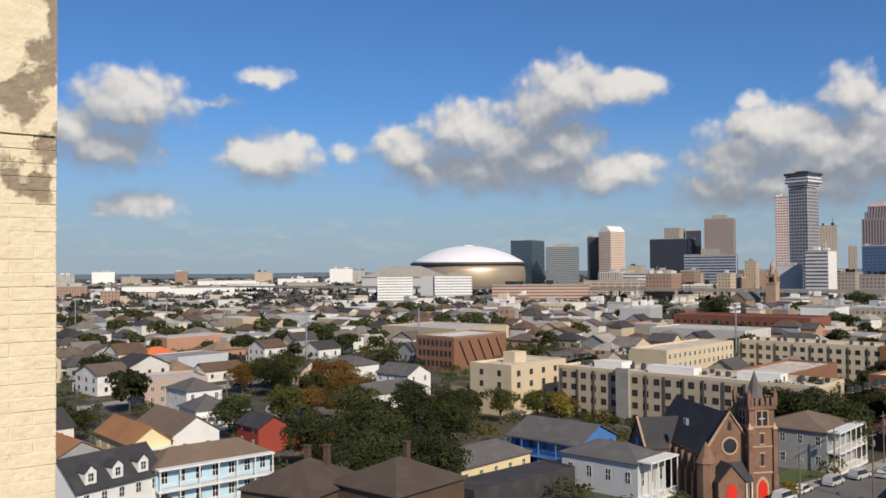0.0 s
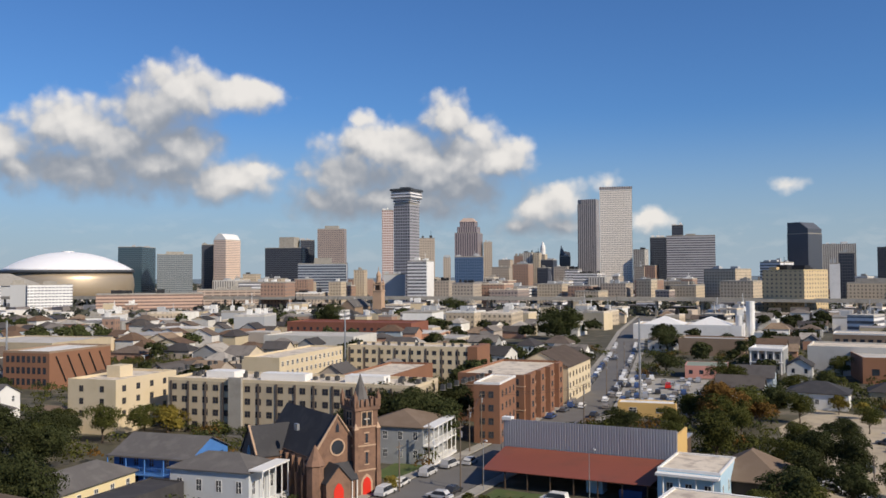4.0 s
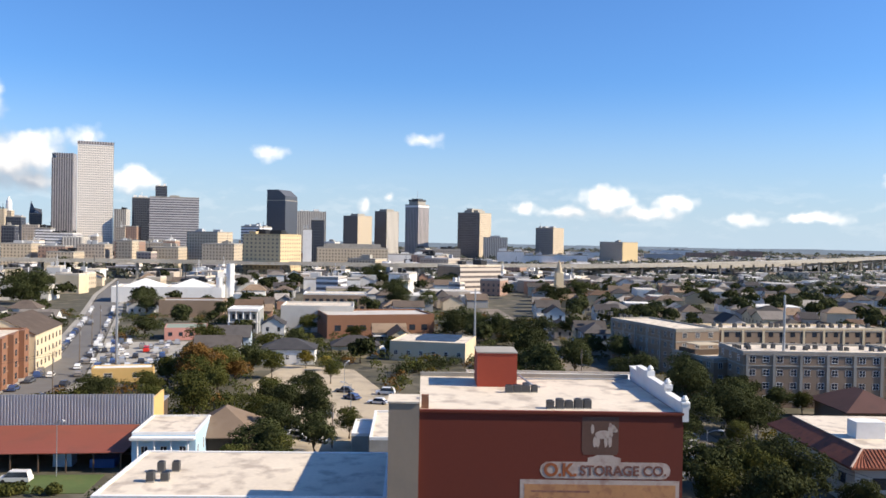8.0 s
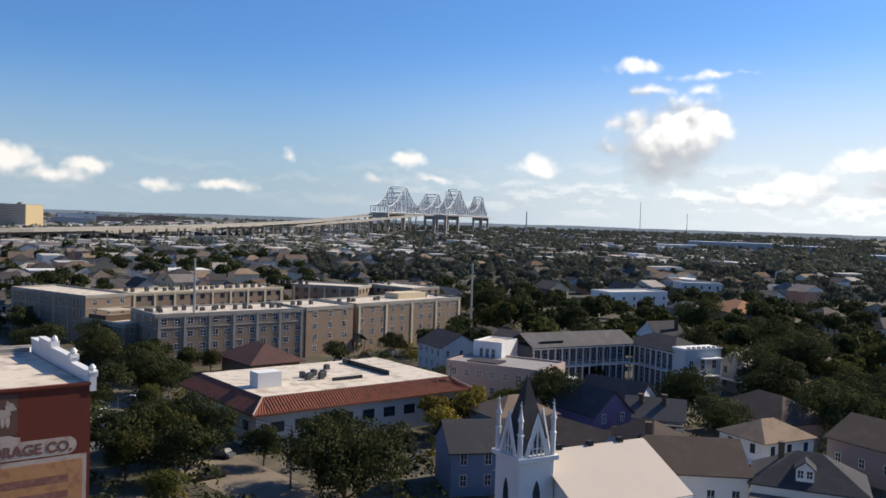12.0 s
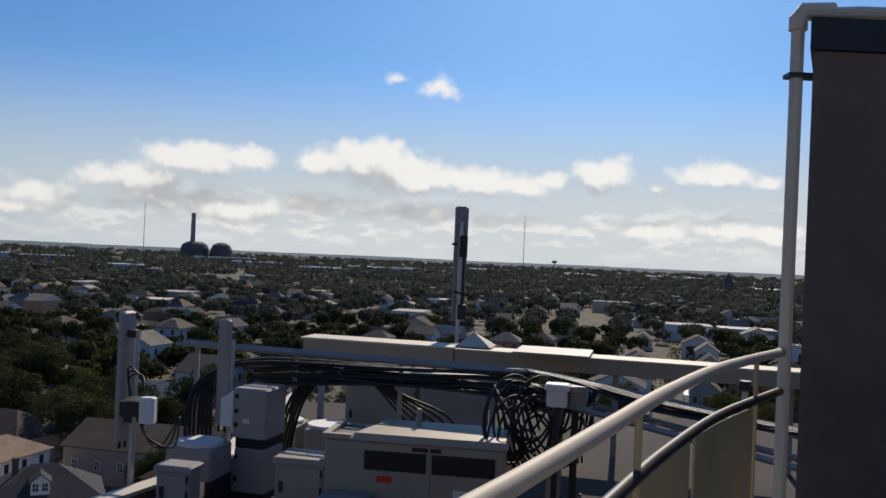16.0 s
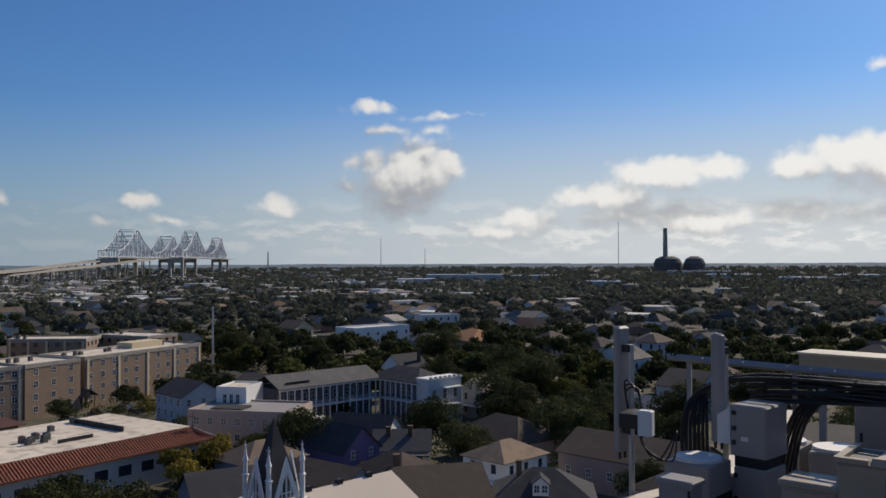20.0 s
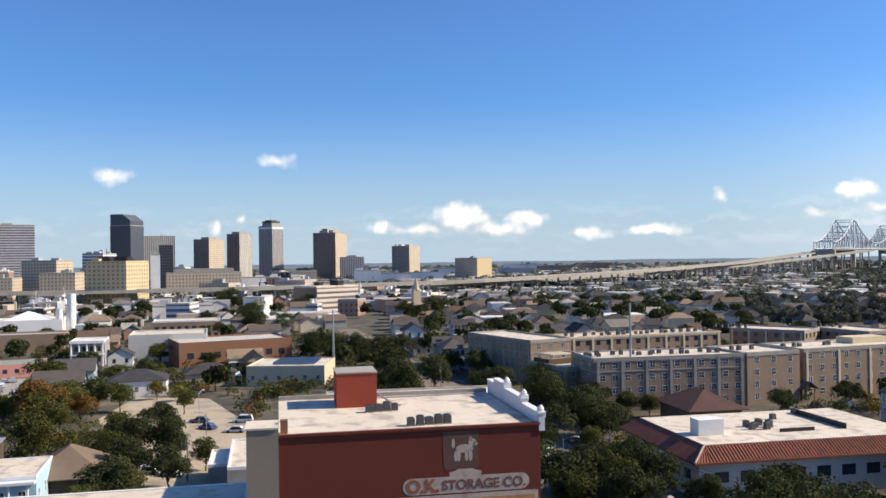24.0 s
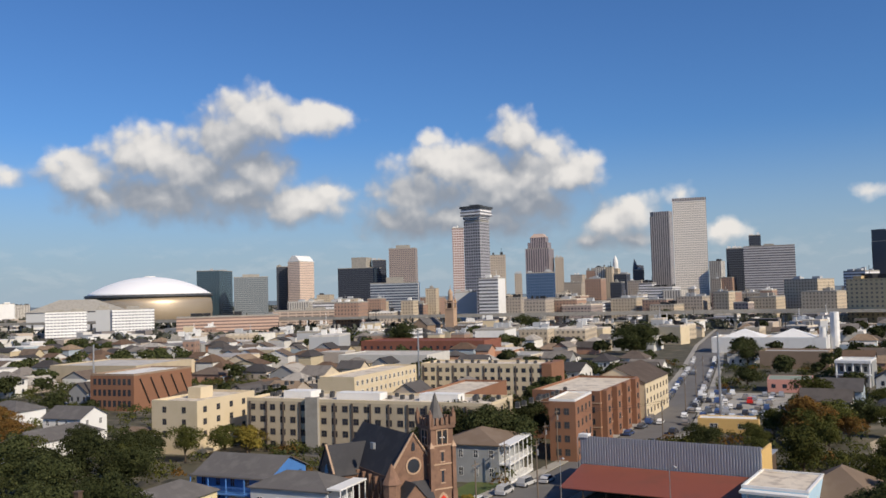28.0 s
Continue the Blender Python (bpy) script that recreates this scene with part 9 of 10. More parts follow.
for w, d, h, roof, rise in ((8, 15, 4.2, "gable_y", 2.6), (9, 12, 6.6, "hip", 2.4), (10, 14, 4.4, "hip", 2.8), (8, 12, 6.8, "gable_y", 2.6), (12, 9, 4.4, "gable_x", 2.8), (11, 13, 7.0, "gable_x", 3.0)):
    t = thing("house", 0, 0, 0, 0, "pitched-roof wooden house among trees", "house", "houses of the district")
    if roof == "hip":
        part("wall", Geo().box(-w / 2, -d / 2, -0.3, w / 2, d / 2, h), M["house_walls"], t)
        part("roof", hip_geo(w, d, h, rise), M["house_roofs"], t)
    else:
        part("wall", gable_wall(w, d, h, rise, roof[-1]), M["house_walls"], t)
        part("roof", gable_geo(w, d, h, rise, roof[-1]), M["house_roofs"], t)
    wg = Geo()
    for fx, n_ in ((-1, 3), (1, 3)):
        for i in range(n_):
            for z in ((1.2, 4.3) if h > 6 else (1.3,)):
                y = -d / 2 + d * (i + 0.5) / n_
                wg.box(fx * w / 2 - 0.03, y - 0.5, z, fx * w / 2 + 0.03, y + 0.5, z + 1.5)
    for fy in (-1, 1):
        for i in range(2):
            for z in ((1.2, 4.3) if h > 6 else (1.3,)):
                x = -w / 2 + w * (i + 0.5) / 2
                wg.box(x - 0.5, fy * d / 2 - 0.03, z, x + 0.5, fy * d / 2 + 0.03, z + 1.6)
    tagged(part("glazing", wg, M["glass"], t), kind="stuff")
    part("porch", Geo().box(-w / 2, -d / 2 - 1.8, 2.9, w / 2, -d / 2 - 0.004, 3.1).box(-w / 2, -d / 2 - 1.8, 0, -w / 2 + 0.2, -d / 2 - 1.6, 2.896).box(w / 2 - 0.2, -d / 2 - 1.8, 0, w / 2, -d / 2 - 1.6, 2.896), M["white_paint"], t)
    HKINDS.append(t)
BKINDS = []
for w, d, h in ((22, 16, 6), (34, 18, 5), (16, 24, 8.5), (40, 24, 7)):
    t = thing("low_building", 0, 0, 0, 0, "flat-roofed low commercial building", "building", "low buildings of the district")
    part("wall", Geo().box(-w / 2, -d / 2, -0.3, w / 2, d / 2, h), M["block_walls"], t)
    part("roof", Geo().box(-w / 2 + 0.3, -d / 2 + 0.3, h + 0.004, w / 2 - 0.3, d / 2 - 0.3, h + 0.1), M["flat_roofs"], t)
    part("parapet", Geo().box(-w / 2 - 0.1, -d / 2 - 0.1, h + 0.004, w / 2 + 0.1, -d / 2 + 0.28, h + 0.6).box(-w / 2 - 0.1, d / 2 - 0.28, h + 0.004, w / 2 + 0.1, d / 2 + 0.1, h + 0.6)
         .box(-w / 2 - 0.1, -d / 2 + 0.284, h + 0.004, -w / 2 + 0.28, d / 2 - 0.284, h + 0.6).box(w / 2 - 0.28, -d / 2 + 0.284, h + 0.004, w / 2 + 0.1, d / 2 - 0.284, h + 0.6), M["block_walls"], t)
    wg = Geo()
    for i in range(int(w / 4)):
        for fy in (-1, 1):
            wg.box(-w / 2 + 1.5 + i * 4, fy * d / 2 - 0.03, 1.2, -w / 2 + 3.4 + i * 4, fy * d / 2 + 0.03, 2.9)
    for i in range(int(d / 4)):
        for fx in (-1, 1):
            wg.box(fx * w / 2 - 0.03, -d / 2 + 1.5 + i * 4, 1.2, fx * w / 2 + 0.03, -d / 2 + 3.2 + i * 4, 2.9)
    tagged(part("glazing", wg, M["glass"], t), kind="stuff")
    BKINDS.append(t)
used = set()


def settle(kind, x, y, g, s=1.0):
    m = pose(x, y, 0, 0, 0, g)
    if kind.name not in used:
        used.add(kind.name)
        kind.matrix_basis = m
        return kind
    ob = copy_thing(kind, m)
    ob.scale = (s, s * random.uniform(0.85, 1.2), s * random.uniform(0.9, 1.15))
    return ob


FAR_CROWNS = []


def district(az0, az1, r0, r1, step, p_house, p_block, p_tree, g, tall=False):
    """Fills an arc of the town, lot by lot on a turned grid."""
    c, s = math.cos(radians(g)), math.sin(radians(g))
    k = int(r1 / step)
    for i in range(-k, k + 1):
        for j in range(-k, k + 1):
            u, v = i * step, j * step
            if i % 7 == 0 or j % 5 == 0:
                continue
            u += random.uniform(-2.5, 2.5)
            v += random.uniform(-2.5, 2.5)
            x, y = u * c - v * s, u * s + v * c
            r = math.hypot(x, y)
            a_ = -math.degrees(math.atan2(x, y))
            if a_ > 60:
                a_ -= 360
            if not (r0 < r < r1 and az1 < a_ < az0):
                continue
            q = random.random()
            if q < p_house:
                if is_free(x, y, 5.5):
                    settle(random.choice(HKINDS), x, y, g + random.choice((0, 90, 180, 270)))
                    TAKEN.append((x, y, 5.0))
            elif q < p_house + p_block:
                if is_free(x, y, 13):
                    settle(random.choice(BKINDS), x, y, g + random.choice((0, 90)))
                    TAKEN.append((x, y, 14))
            elif q < p_house + p_block + p_tree:
                if r > 300 and is_free(x, y, 3.5):
                    size = random.uniform(0.75, 1.25)
                    for _ in range(4):
                        FAR_CROWNS.append((x + random.uniform(-2.6, 2.6) * size, y + random.uniform(-2.6, 2.6) * size, random.uniform(3.6, 7.0) * size, random.uniform(2.0, 3.4) * size))
                    TAKEN.append((x, y, 3.5))
                elif is_free(x, y, 3.5):
                    plant(random.choice((SMALL, SMALL, SMALL2)) if r > 230 else random.choice((OAK, OAK2, OLIVE)), x, y, random.uniform(0.75, 1.25))
                    TAKEN.append((x, y, 3.5))


SMALL.matrix_basis = pose(420, 56, 0)
SMALL2.matrix_basis = pose(516, 181, 0)
district(-8, -36, 190, 420, 14, 0.52, 0.03, 0.28, 10)
district(-36, -62, 200, 420, 15, 0.40, 0.06, 0.25, 10)
district(-62, -94, 240, 460, 14, 0.40, 0.06, 0.40, 3)
district(-94, -124, 150, 420, 13, 0.36, 0.03, 0.46, -5)
district(-124, -140, 150, 420, 12, 0.22, 0.01, 0.68, -5)
district(-140, -208, 125, 420, 12, 0.16, 0.0, 0.74, -15)
tagged(put("distant_trees", crown_mesh("distant_trees", FAR_CROWNS, len(FAR_CROWNS) * 170, 0.95, M["leaf_oak"], 54)), "dark green trees between rows of houses", "trees", kind="stuff")


def far_district(az0, az1, r0, r1, step, p_house, p_block, p_tree, g, seed):
    """The district farther off: roofs, walls and crowns past counting, joined."""
    rng = random.Random(seed)
    walls, roofs, flats, crowns = Geo(), Geo(), Geo(), []
    c, s = math.cos(radians(g)), math.sin(radians(g))
    k = int(r1 / step)

    def turned(geo, dst, x, y, rz):
        q0, q1 = math.cos(radians(rz)), math.sin(radians(rz))
        dst.add([(x + a_ * q0 - b_ * q1, y + a_ * q1 + b_ * q0, z) for a_, b_, z in geo.v], geo.f)
    for i in range(-k, k + 1):
        for j in range(-k, k + 1):
            if i % 8 == 0 or j % 6 == 0:
                continue
            u, v = i * step + rng.uniform(-3, 3), j * step + rng.uniform(-3, 3)
            x, y = u * c - v * s, u * s + v * c
            r = math.hypot(x, y)
            a_ = -math.degrees(math.atan2(x, y))
            if a_ > 60:
                a_ -= 360
            if not (r0 < r < r1 and az1 < a_ < az0) or not is_free(x, y, 6):
                continue
            q = rng.random()
            rz = g + rng.choice((0, 90))
            if q < p_house:
                w, d, h, rise = rng.uniform(7, 11), rng.uniform(10, 16), rng.choice((4.2, 4.6, 6.6, 7.0)), rng.uniform(2.2, 3.4)
                al = rng.choice("xy")
                if rng.random() < 0.4:
                    turned(Geo().box(-w / 2, -d / 2, 0, w / 2, d / 2, h), walls, x, y, rz)
                    turned(hip_geo(w, d, h, rise), roofs, x, y, rz)
                else:
                    turned(gable_wall(w, d, h, rise, al), walls, x, y, rz)
                    turned(gable_geo(w, d, h, rise, al), roofs, x, y, rz)
            elif q < p_house + p_block:
                w, d, h = rng.uniform(14, 34), rng.uniform(12, 22), rng.uniform(5, 9)
                turned(Geo().box(-w / 2, -d / 2, 0, w / 2, d / 2, h), walls, x, y, rz)
                turned(Geo().box(-w / 2 + 0.2, -d / 2 + 0.2, h + 0.01, w / 2 - 0.2, d / 2 - 0.2, h + 0.4), flats, x, y, rz)
            elif q < p_house + p_block + p_tree:
                for _ in range(3):
                    crowns.append((x + rng.uniform(-3, 3), y + rng.uniform(-3, 3), rng.uniform(4, 7.5), rng.uniform(2.6, 4.6)))
    tagged(put("distant_walls", walls.mesh("distant_walls", M["far_walls"])), "painted walls of distant wooden houses", "houses", kind="stuff")
    tagged(put("distant_roofs", roofs.mesh("distant_roofs", M["far_shingles"])), "shingled roofs of distant wooden houses", "houses", kind="stuff")
    if flats.f:
        tagged(put("distant_flat_roofs", flats.mesh("distant_flat_roofs", M["far_flats"])), "pale flat roofs of distant low buildings", "buildings", kind="stuff")
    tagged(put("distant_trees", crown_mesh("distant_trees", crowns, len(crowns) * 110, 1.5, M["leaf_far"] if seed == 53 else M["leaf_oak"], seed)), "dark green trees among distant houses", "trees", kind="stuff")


far_district(-8, -62, 420, 760, 18, 0.50, 0.10, 0.26, 12, 51)
far_district(-62, -100, 460, 760, 18, 0.46, 0.12, 0.28, 3, 52)
far_district(-100, -124, 420, 760, 17, 0.46, 0.06, 0.40, -10, 55)
far_district(-124, -208, 420, 760, 16, 0.22, 0.02, 0.70, -10, 53)


def far_stuff(name, az0, az1, r0, r1, n, size, mat, label, cat, boxy=False, seed=1):
    """Far, uncountable clumps or roofs, as one object."""
    rng = random.Random(seed)
    geo = Geo()
    for _ in range(n):
        a_ = radians(rng.uniform(az1, az0))
        r = r0 * (r1 / r0) ** rng.random()
        x, y = -r * math.sin(a_), r * math.cos(a_)
        s = size * rng.uniform(0.6, 1.5) * (r / r0) ** 0.35
        if boxy:
            geo.box(x - s, y - s * rng.uniform(0.4, 1.2), 0, x + s, y + s, rng.uniform(3.5, 8.5))
        else:
            h = rng.uniform(5, 11)
            geo.lathe([(s, 0), (s * 1.1, h * 0.45), (s * 0.75, h * 0.85), (s * 0.15, h)], 6, 0, x, y)
    ob = put(name, geo.mesh(name, mat))
    return tagged(ob, label, cat, kind="stuff")


def far_woods(az0, az1, r0, r1, n, seed, label):
    rng = random.Random(seed)
    blobs = []
    while len(blobs) < n:
        a_ = radians(rng.uniform(az1, az0))
        r = r0 * (r1 / r0) ** rng.random()
        if noise.noise((r * math.sin(a_) * 0.006, r * math.cos(a_) * 0.006, 3)) < -0.25:
            continue
        blobs.append((-r * math.sin(a_), r * math.cos(a_), rng.uniform(2.5, 5.5), rng.uniform(4, 7.5) * (r / r0) ** 0.35))
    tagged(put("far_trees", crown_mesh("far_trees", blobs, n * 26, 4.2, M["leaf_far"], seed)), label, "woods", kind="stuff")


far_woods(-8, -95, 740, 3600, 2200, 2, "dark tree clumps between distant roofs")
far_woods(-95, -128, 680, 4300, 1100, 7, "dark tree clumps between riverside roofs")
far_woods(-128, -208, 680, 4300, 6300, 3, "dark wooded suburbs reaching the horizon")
# shrubs and undergrowth between the nearer houses
rng = random.Random(61)
for az0, az1, r0, r1, n, mat in ((-10, -94, 110, 440, 1500, "leaf_olive"), (-10, -100, 120, 440, 1100, "leaf_oak"), (-40, -100, 140, 440, 260, "leaf_rust"), (-94, -207, 90, 420, 1900, "leaf_oak"), (-94, -150, 100, 420, 380, "leaf_gold")):
    blobs = []
    for _ in range(n):
        a_ = radians(rng.uniform(az1, az0))
        r = math.sqrt(rng.uniform(r0 ** 2, r1 ** 2))
        x, y = -r * math.sin(a_), r * math.cos(a_)
        if is_free(x, y, 0.3):
            blobs.append((x, y, rng.uniform(0.8, 2.2), rng.uniform(1.3, 2.8)))
    tagged(put("undergrowth", crown_mesh("undergrowth", blobs, len(blobs) * 80, 0.5, M[mat], 9)), {"leaf_oak": "dark green shrubs between houses", "leaf_olive": "olive shrubs between houses", "leaf_rust": "rust-brown autumn shrubs between houses", "leaf_gold": "yellowing shrubs between houses"}[mat], "shrubs", kind="stuff")
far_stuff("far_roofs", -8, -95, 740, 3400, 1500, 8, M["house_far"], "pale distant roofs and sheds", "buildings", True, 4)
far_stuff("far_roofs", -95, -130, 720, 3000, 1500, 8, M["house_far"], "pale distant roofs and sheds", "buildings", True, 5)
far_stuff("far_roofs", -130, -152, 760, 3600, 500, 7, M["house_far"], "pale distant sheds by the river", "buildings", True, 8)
far_stuff("far_roofs", -130, -208, 720, 3600, 420, 6, M["far_backlit"], "distant roofs and sheds darkened for backlight", "buildings", True, 6)
for az_d, dist, w, h in ((-151, 1500, 130, 14), (-147.8, 1400, 60, 9), (-155.5, 1700, 90, 9), (-168, 1900, 110, 8), (-172, 1600, 80, 8), (-176, 1900, 140, 8), (-182, 2400, 120, 8), (-189, 2300, 90, 8), (-195, 2600, 160, 8), (-201, 1500, 60, 8), (-166, 2400, 160, 9), (-160, 1300, 50, 7)):
    a_ = radians(az_d)
    b = thing("shed_building", -dist * math.sin(a_), dist * math.cos(a_), 0, az_d, "long low pale-roofed riverside shed", "warehouse")
    part("wall", Geo().box(-w / 2, -20, 0, w / 2, 20, h), M["plain_grey"], b)
    part("roof", Geo().box(-w / 2 - 0.5, -20.5, h + 0.01, w / 2 + 0.5, 20.5, h + 0.8), M["sheet_roof"], b)

# ---- the tower balcony under the camera ----
M["old_wall"] = None
m_, nodes_, links_, bs_ = base_material("peeling_cream_painted_brick")
pos_ = nodes_.new("ShaderNodeNewGeometry").outputs["Position"]
big_ = noise_tex(nodes_, links_, pos_, 2.6, 8)
thr_ = nodes_.new("ShaderNodeMapRange")
links_.new(big_, thr_.inputs[0])
thr_.inputs[1].default_value, thr_.inputs[2].default_value = 0.53, 0.56
c1_ = mix_rgb(nodes_, links_, noise_tex(nodes_, links_, pos_, 14, 6), (0.64, 0.54, 0.36, 1), (0.78, 0.69, 0.51, 1))
c2_ = mix_rgb(nodes_, links_, noise_tex(nodes_, links_, pos_, 20, 4), (0.20, 0.16, 0.11, 1), (0.36, 0.29, 0.20, 1))
links_.new(mix_rgb(nodes_, links_, thr_.outputs[0], c1_, c2_), bs_.inputs["Base Color"])
bs_.inputs["Roughness"].default_value = 0.85
bmp_ = nodes_.new("ShaderNodeBump")
bmp_.inputs["Strength"].default_value, bmp_.inputs["Distance"].default_value = 0.5, 0.02
links_.new(node_math(nodes_, links_, "SUBTRACT", noise_tex(nodes_, links_, pos_, 30, 5), thr_.outputs[0]), bmp_.inputs["Height"])
links_.new(bmp_.outputs[0], bs_.inputs["Normal"])
M["old_wall"] = m_
M["dark_wall"] = surf("dull_brown_grey_render", (0.15, 0.115, 0.10), 0.85, 0.3, 1.6, 14, 0.5, 0.45, (0.09, 0.075, 0.07))
M["rail_paint"] = surf("worn_cream_rail_paint", (0.58, 0.52, 0.42), 0.62, 0.12, 1.5, 12, 0.08, 0.4, (0.42, 0.35, 0.27))
M["panel"] = surf("weathered_tan_panel", (0.46, 0.36, 0.19), 0.75, 0.1, 0.8, 10, 0.1, 0.3, (0.22, 0.18, 0.13))
M["cabinet"] = surf("pale_grey_cabinet_paint", (0.31, 0.285, 0.265), 0.45, 0.10, 0.8, 10, 0.03, 0.35, (0.24, 0.225, 0.21))
M["gen_paint"] = surf("beige_generator_paint", (0.36, 0.305, 0.235), 0.42, 0.10, 0.8, 10, 0.03, 0.35, (0.28, 0.24, 0.19))
M["gravel_roof"] = surf("dark_gravel_roof", (0.04, 0.034, 0.03), 0.95, 0.25, 0.6, 14, 0.4, 0.4, (0.075, 0.065, 0.055))
M["beam_paint"] = surf("sunlit_buff_beam_paint", (0.36, 0.295, 0.205), 0.7, 0.14, 0.8, 10, 0.05, 0.4, (0.24, 0.19, 0.135))
M["steel_beam"] = surf("dull_steel_beam", (0.27, 0.265, 0.265), 0.6, 0.12, 1, 9, 0.05, 0.3, (0.2, 0.19, 0.18), metal=0.2)

# wall with peeling paint at the first view's edge: brick courses with joints under the paint
WX, WY = 1.34, 4.95
wall1 = Geo().box(-2.3, WY - 0.046, 30, WX - 0.01, 7.5, 42.5)
tagged(put("wall_north", wall1.mesh("wall_north", M["old_wall"])), "cream-painted old brick wall with peeling patches", "wall", kind="structure")
wn_ = bpy.data.objects["wall_north"]
rb = random.Random(8)
bricks = [Geo().cham(0.002, 0, 0.002, 0.208, 0.1, 0.064, 0.003).mesh("brick", M["old_wall"]), Geo().cham(0.002, 0, 0.002, 0.102, 0.1, 0.064, 0.004).mesh("brick", M["old_wall"])]
for k in range(36):
    z = 36.28 + k * 0.066
    x = WX
    half = k % 2
    for j in range(4):
        w = 0.104 if (j == 0 and half) else 0.21
        x -= w
        put("brick", bricks[1 if w < 0.15 else 0], wn_, pose(x, WY - 0.05 + rb.uniform(-0.002, 0.003), z))
part("band", Geo().box(-2.3, WY - 0.062, 38.66, WX - 0.004, WY - 0.047, 42.5), M["old_wall"], wn_, "smooth upper band of cream plaster")

# the stair house on the far side of the balcony
tagged(put("wall_east", Geo().prism([(-7.0, -6.34), (-8.9, -10.44), (-4.35, -10.44), (-2.45, -6.34)], 30, 39.50).mesh("wall_east", M["dark_wall"])), "shaded brown-grey rendered stair-house wall", "wall", kind="structure")
tagged(put("wall_west", Geo().box(-6.4, -6.336, 30, -6.0, 4.9, 39.50).mesh("wall_west", M["dark_wall"])), "plain rendered wall behind the balcony", "wall", kind="structure")
tagged(put("trim", Geo().prism([(-7.05, -6.30), (-8.95, -10.48), (-4.31, -10.48), (-2.41, -6.30)], 39.504, 39.72).mesh("trim", M["dark_metal"])), "dark metal roof edge of the stair house", "trim", kind="structure")
b = thing("downpipe", 0, 0, 0, 0, "old pale metal pipe strapped up a wall corner", "pipe")
part("pipe", Geo().tube([(-2.38, -6.44, 36.41), (-2.38, -6.44, 39.70), (-2.40, -6.44, 39.77), (-2.8, -6.44, 39.80), (-5.4, -6.44, 39.82)], 0.044, 10), M["rail_paint"], b)
part("elbow", Geo().tube([(-2.38, -6.44, 39.66), (-2.38, -6.44, 39.74), (-2.41, -6.44, 39.79), (-2.62, -6.44, 39.80)], 0.062, 10), M["rail_paint"], b)
for z in (39.33,):
    part("strap", Geo().box(-2.52, -6.5, z, -2.31, -6.38, z + 0.03), M["dark_metal"], b)

# balcony floor, curved rail
def arc_pts(n, z):
    """The bow of the rail, from over the camera's right to the stair house."""
    ctrl = [(0.95, 1.4), (0.76, 0.3), (0.55, -0.6), (0.32, -1.4), (0.06, -2.1), (-0.24, -2.71), (-0.60, -3.45), (-1.01, -4.29), (-1.60, -5.35), (-2.34, -6.40)]
    out = []
    for i in range(len(ctrl) - 1):
        p0, p1, p2, p3 = (Vector(ctrl[max(0, min(len(ctrl) - 1, i + k))]) for k in (-1, 0, 1, 2))
        for q in range(n):
            t = q / n
            v = 0.5 * (2 * p1 + (p2 - p0) * t + (2 * p0 - 5 * p1 + 4 * p2 - p3) * t * t + (3 * p1 - p0 - 3 * p2 + p3) * t ** 3)
            out.append((v.x, v.y, z))
    out.append((*ctrl[-1], z))
    return out


pts_ = arc_pts(6, 37.45)
b = thing("balcony_railing", 0, 0, 0, 0, "curved cream-painted pipe railing with tan panels", "railing")
part("top_rail", Geo().tube(pts_, 0.031, 12), M["rail_paint"], b, "worn cream-painted top rail", smooth=True)
part("mid_rail", Geo().tube([(x, y, 37.185) for x, y, z in pts_], 0.028, 10), M["dark_metal"], b, "dark lower rail", smooth=True)
for i in range(3, len(pts_), 12):
    part("post", Geo().cyl(pts_[i][0], pts_[i][1], 36.42, 37.42, 0.016, 8), M["panel"], b)
for i in range(3, len(pts_) - 6, 6):
    seg = pts_[i:i + 7]
    vs_, fs_, n_ = [], [], len(seg)
    d = (Vector(seg[1]) - Vector(seg[0])).normalized()
    seg = [tuple(Vector(seg[0]) + d * 0.07)] + seg[1:-1] + [tuple(Vector(seg[-1]) - d * 0.05)]
    for x0, y0, _ in seg:
        vs_ += [(x0, y0, 36.45), (x0, y0, 37.14), (x0 - d.y * 0.012, y0 + d.x * 0.012, 37.14), (x0 - d.y * 0.012, y0 + d.x * 0.012, 36.45)]
    for q in range(n_ - 1):
        fs_ += [(q * 4 + k, q * 4 + (k + 1) % 4, q * 4 + 4 + (k + 1) % 4, q * 4 + 4 + k) for k in range(4)]
    pg_ = Geo().add(vs_, fs_ + [(3, 2, 1, 0), (n_ * 4 - 4, n_ * 4 - 3, n_ * 4 - 2, n_ * 4 - 1)])
    part("panel", pg_, M["panel"], b)
fl = [(-6.0, 4.9), (1.3, 4.9)] + [(p[0], p[1]) for p in [pts_[0]]] + [(p[0], p[1]) for p in pts_[1:]] + [(-2.44, -6.7), (-2.44, -6.33), (-6.0, -6.33)]
tagged(put("floor", Geo().prism(fl[::-1], 36.1, 36.4).mesh("floor", M["concrete"])), "concrete balcony floor", "floor", kind="structure")
tagged(put("wall_south", Geo().box(-6.0, -7.2, 0, 0.7, 7.5, 36.09).mesh("wall_south", M["dark_wall"])), "shaft of the tower under the balcony", "wall", kind="structure")

# ---- lower roof with phone equipment ----
RZ = 33.3
EDGE = [(8.7, -7.21), (6.96, -12.12), (5.98, -14.87), (5.13, -17.0), (4.6, -19.5), (4.4, -27.5)]
tagged(put("roof", Geo().prism([(-16, -7.21), (-16, -27.5)] + EDGE[::-1], 0, RZ).mesh("roof", M["gravel_roof"])), "lower dark gravel roof with phone equipment", "roof", kind="structure")
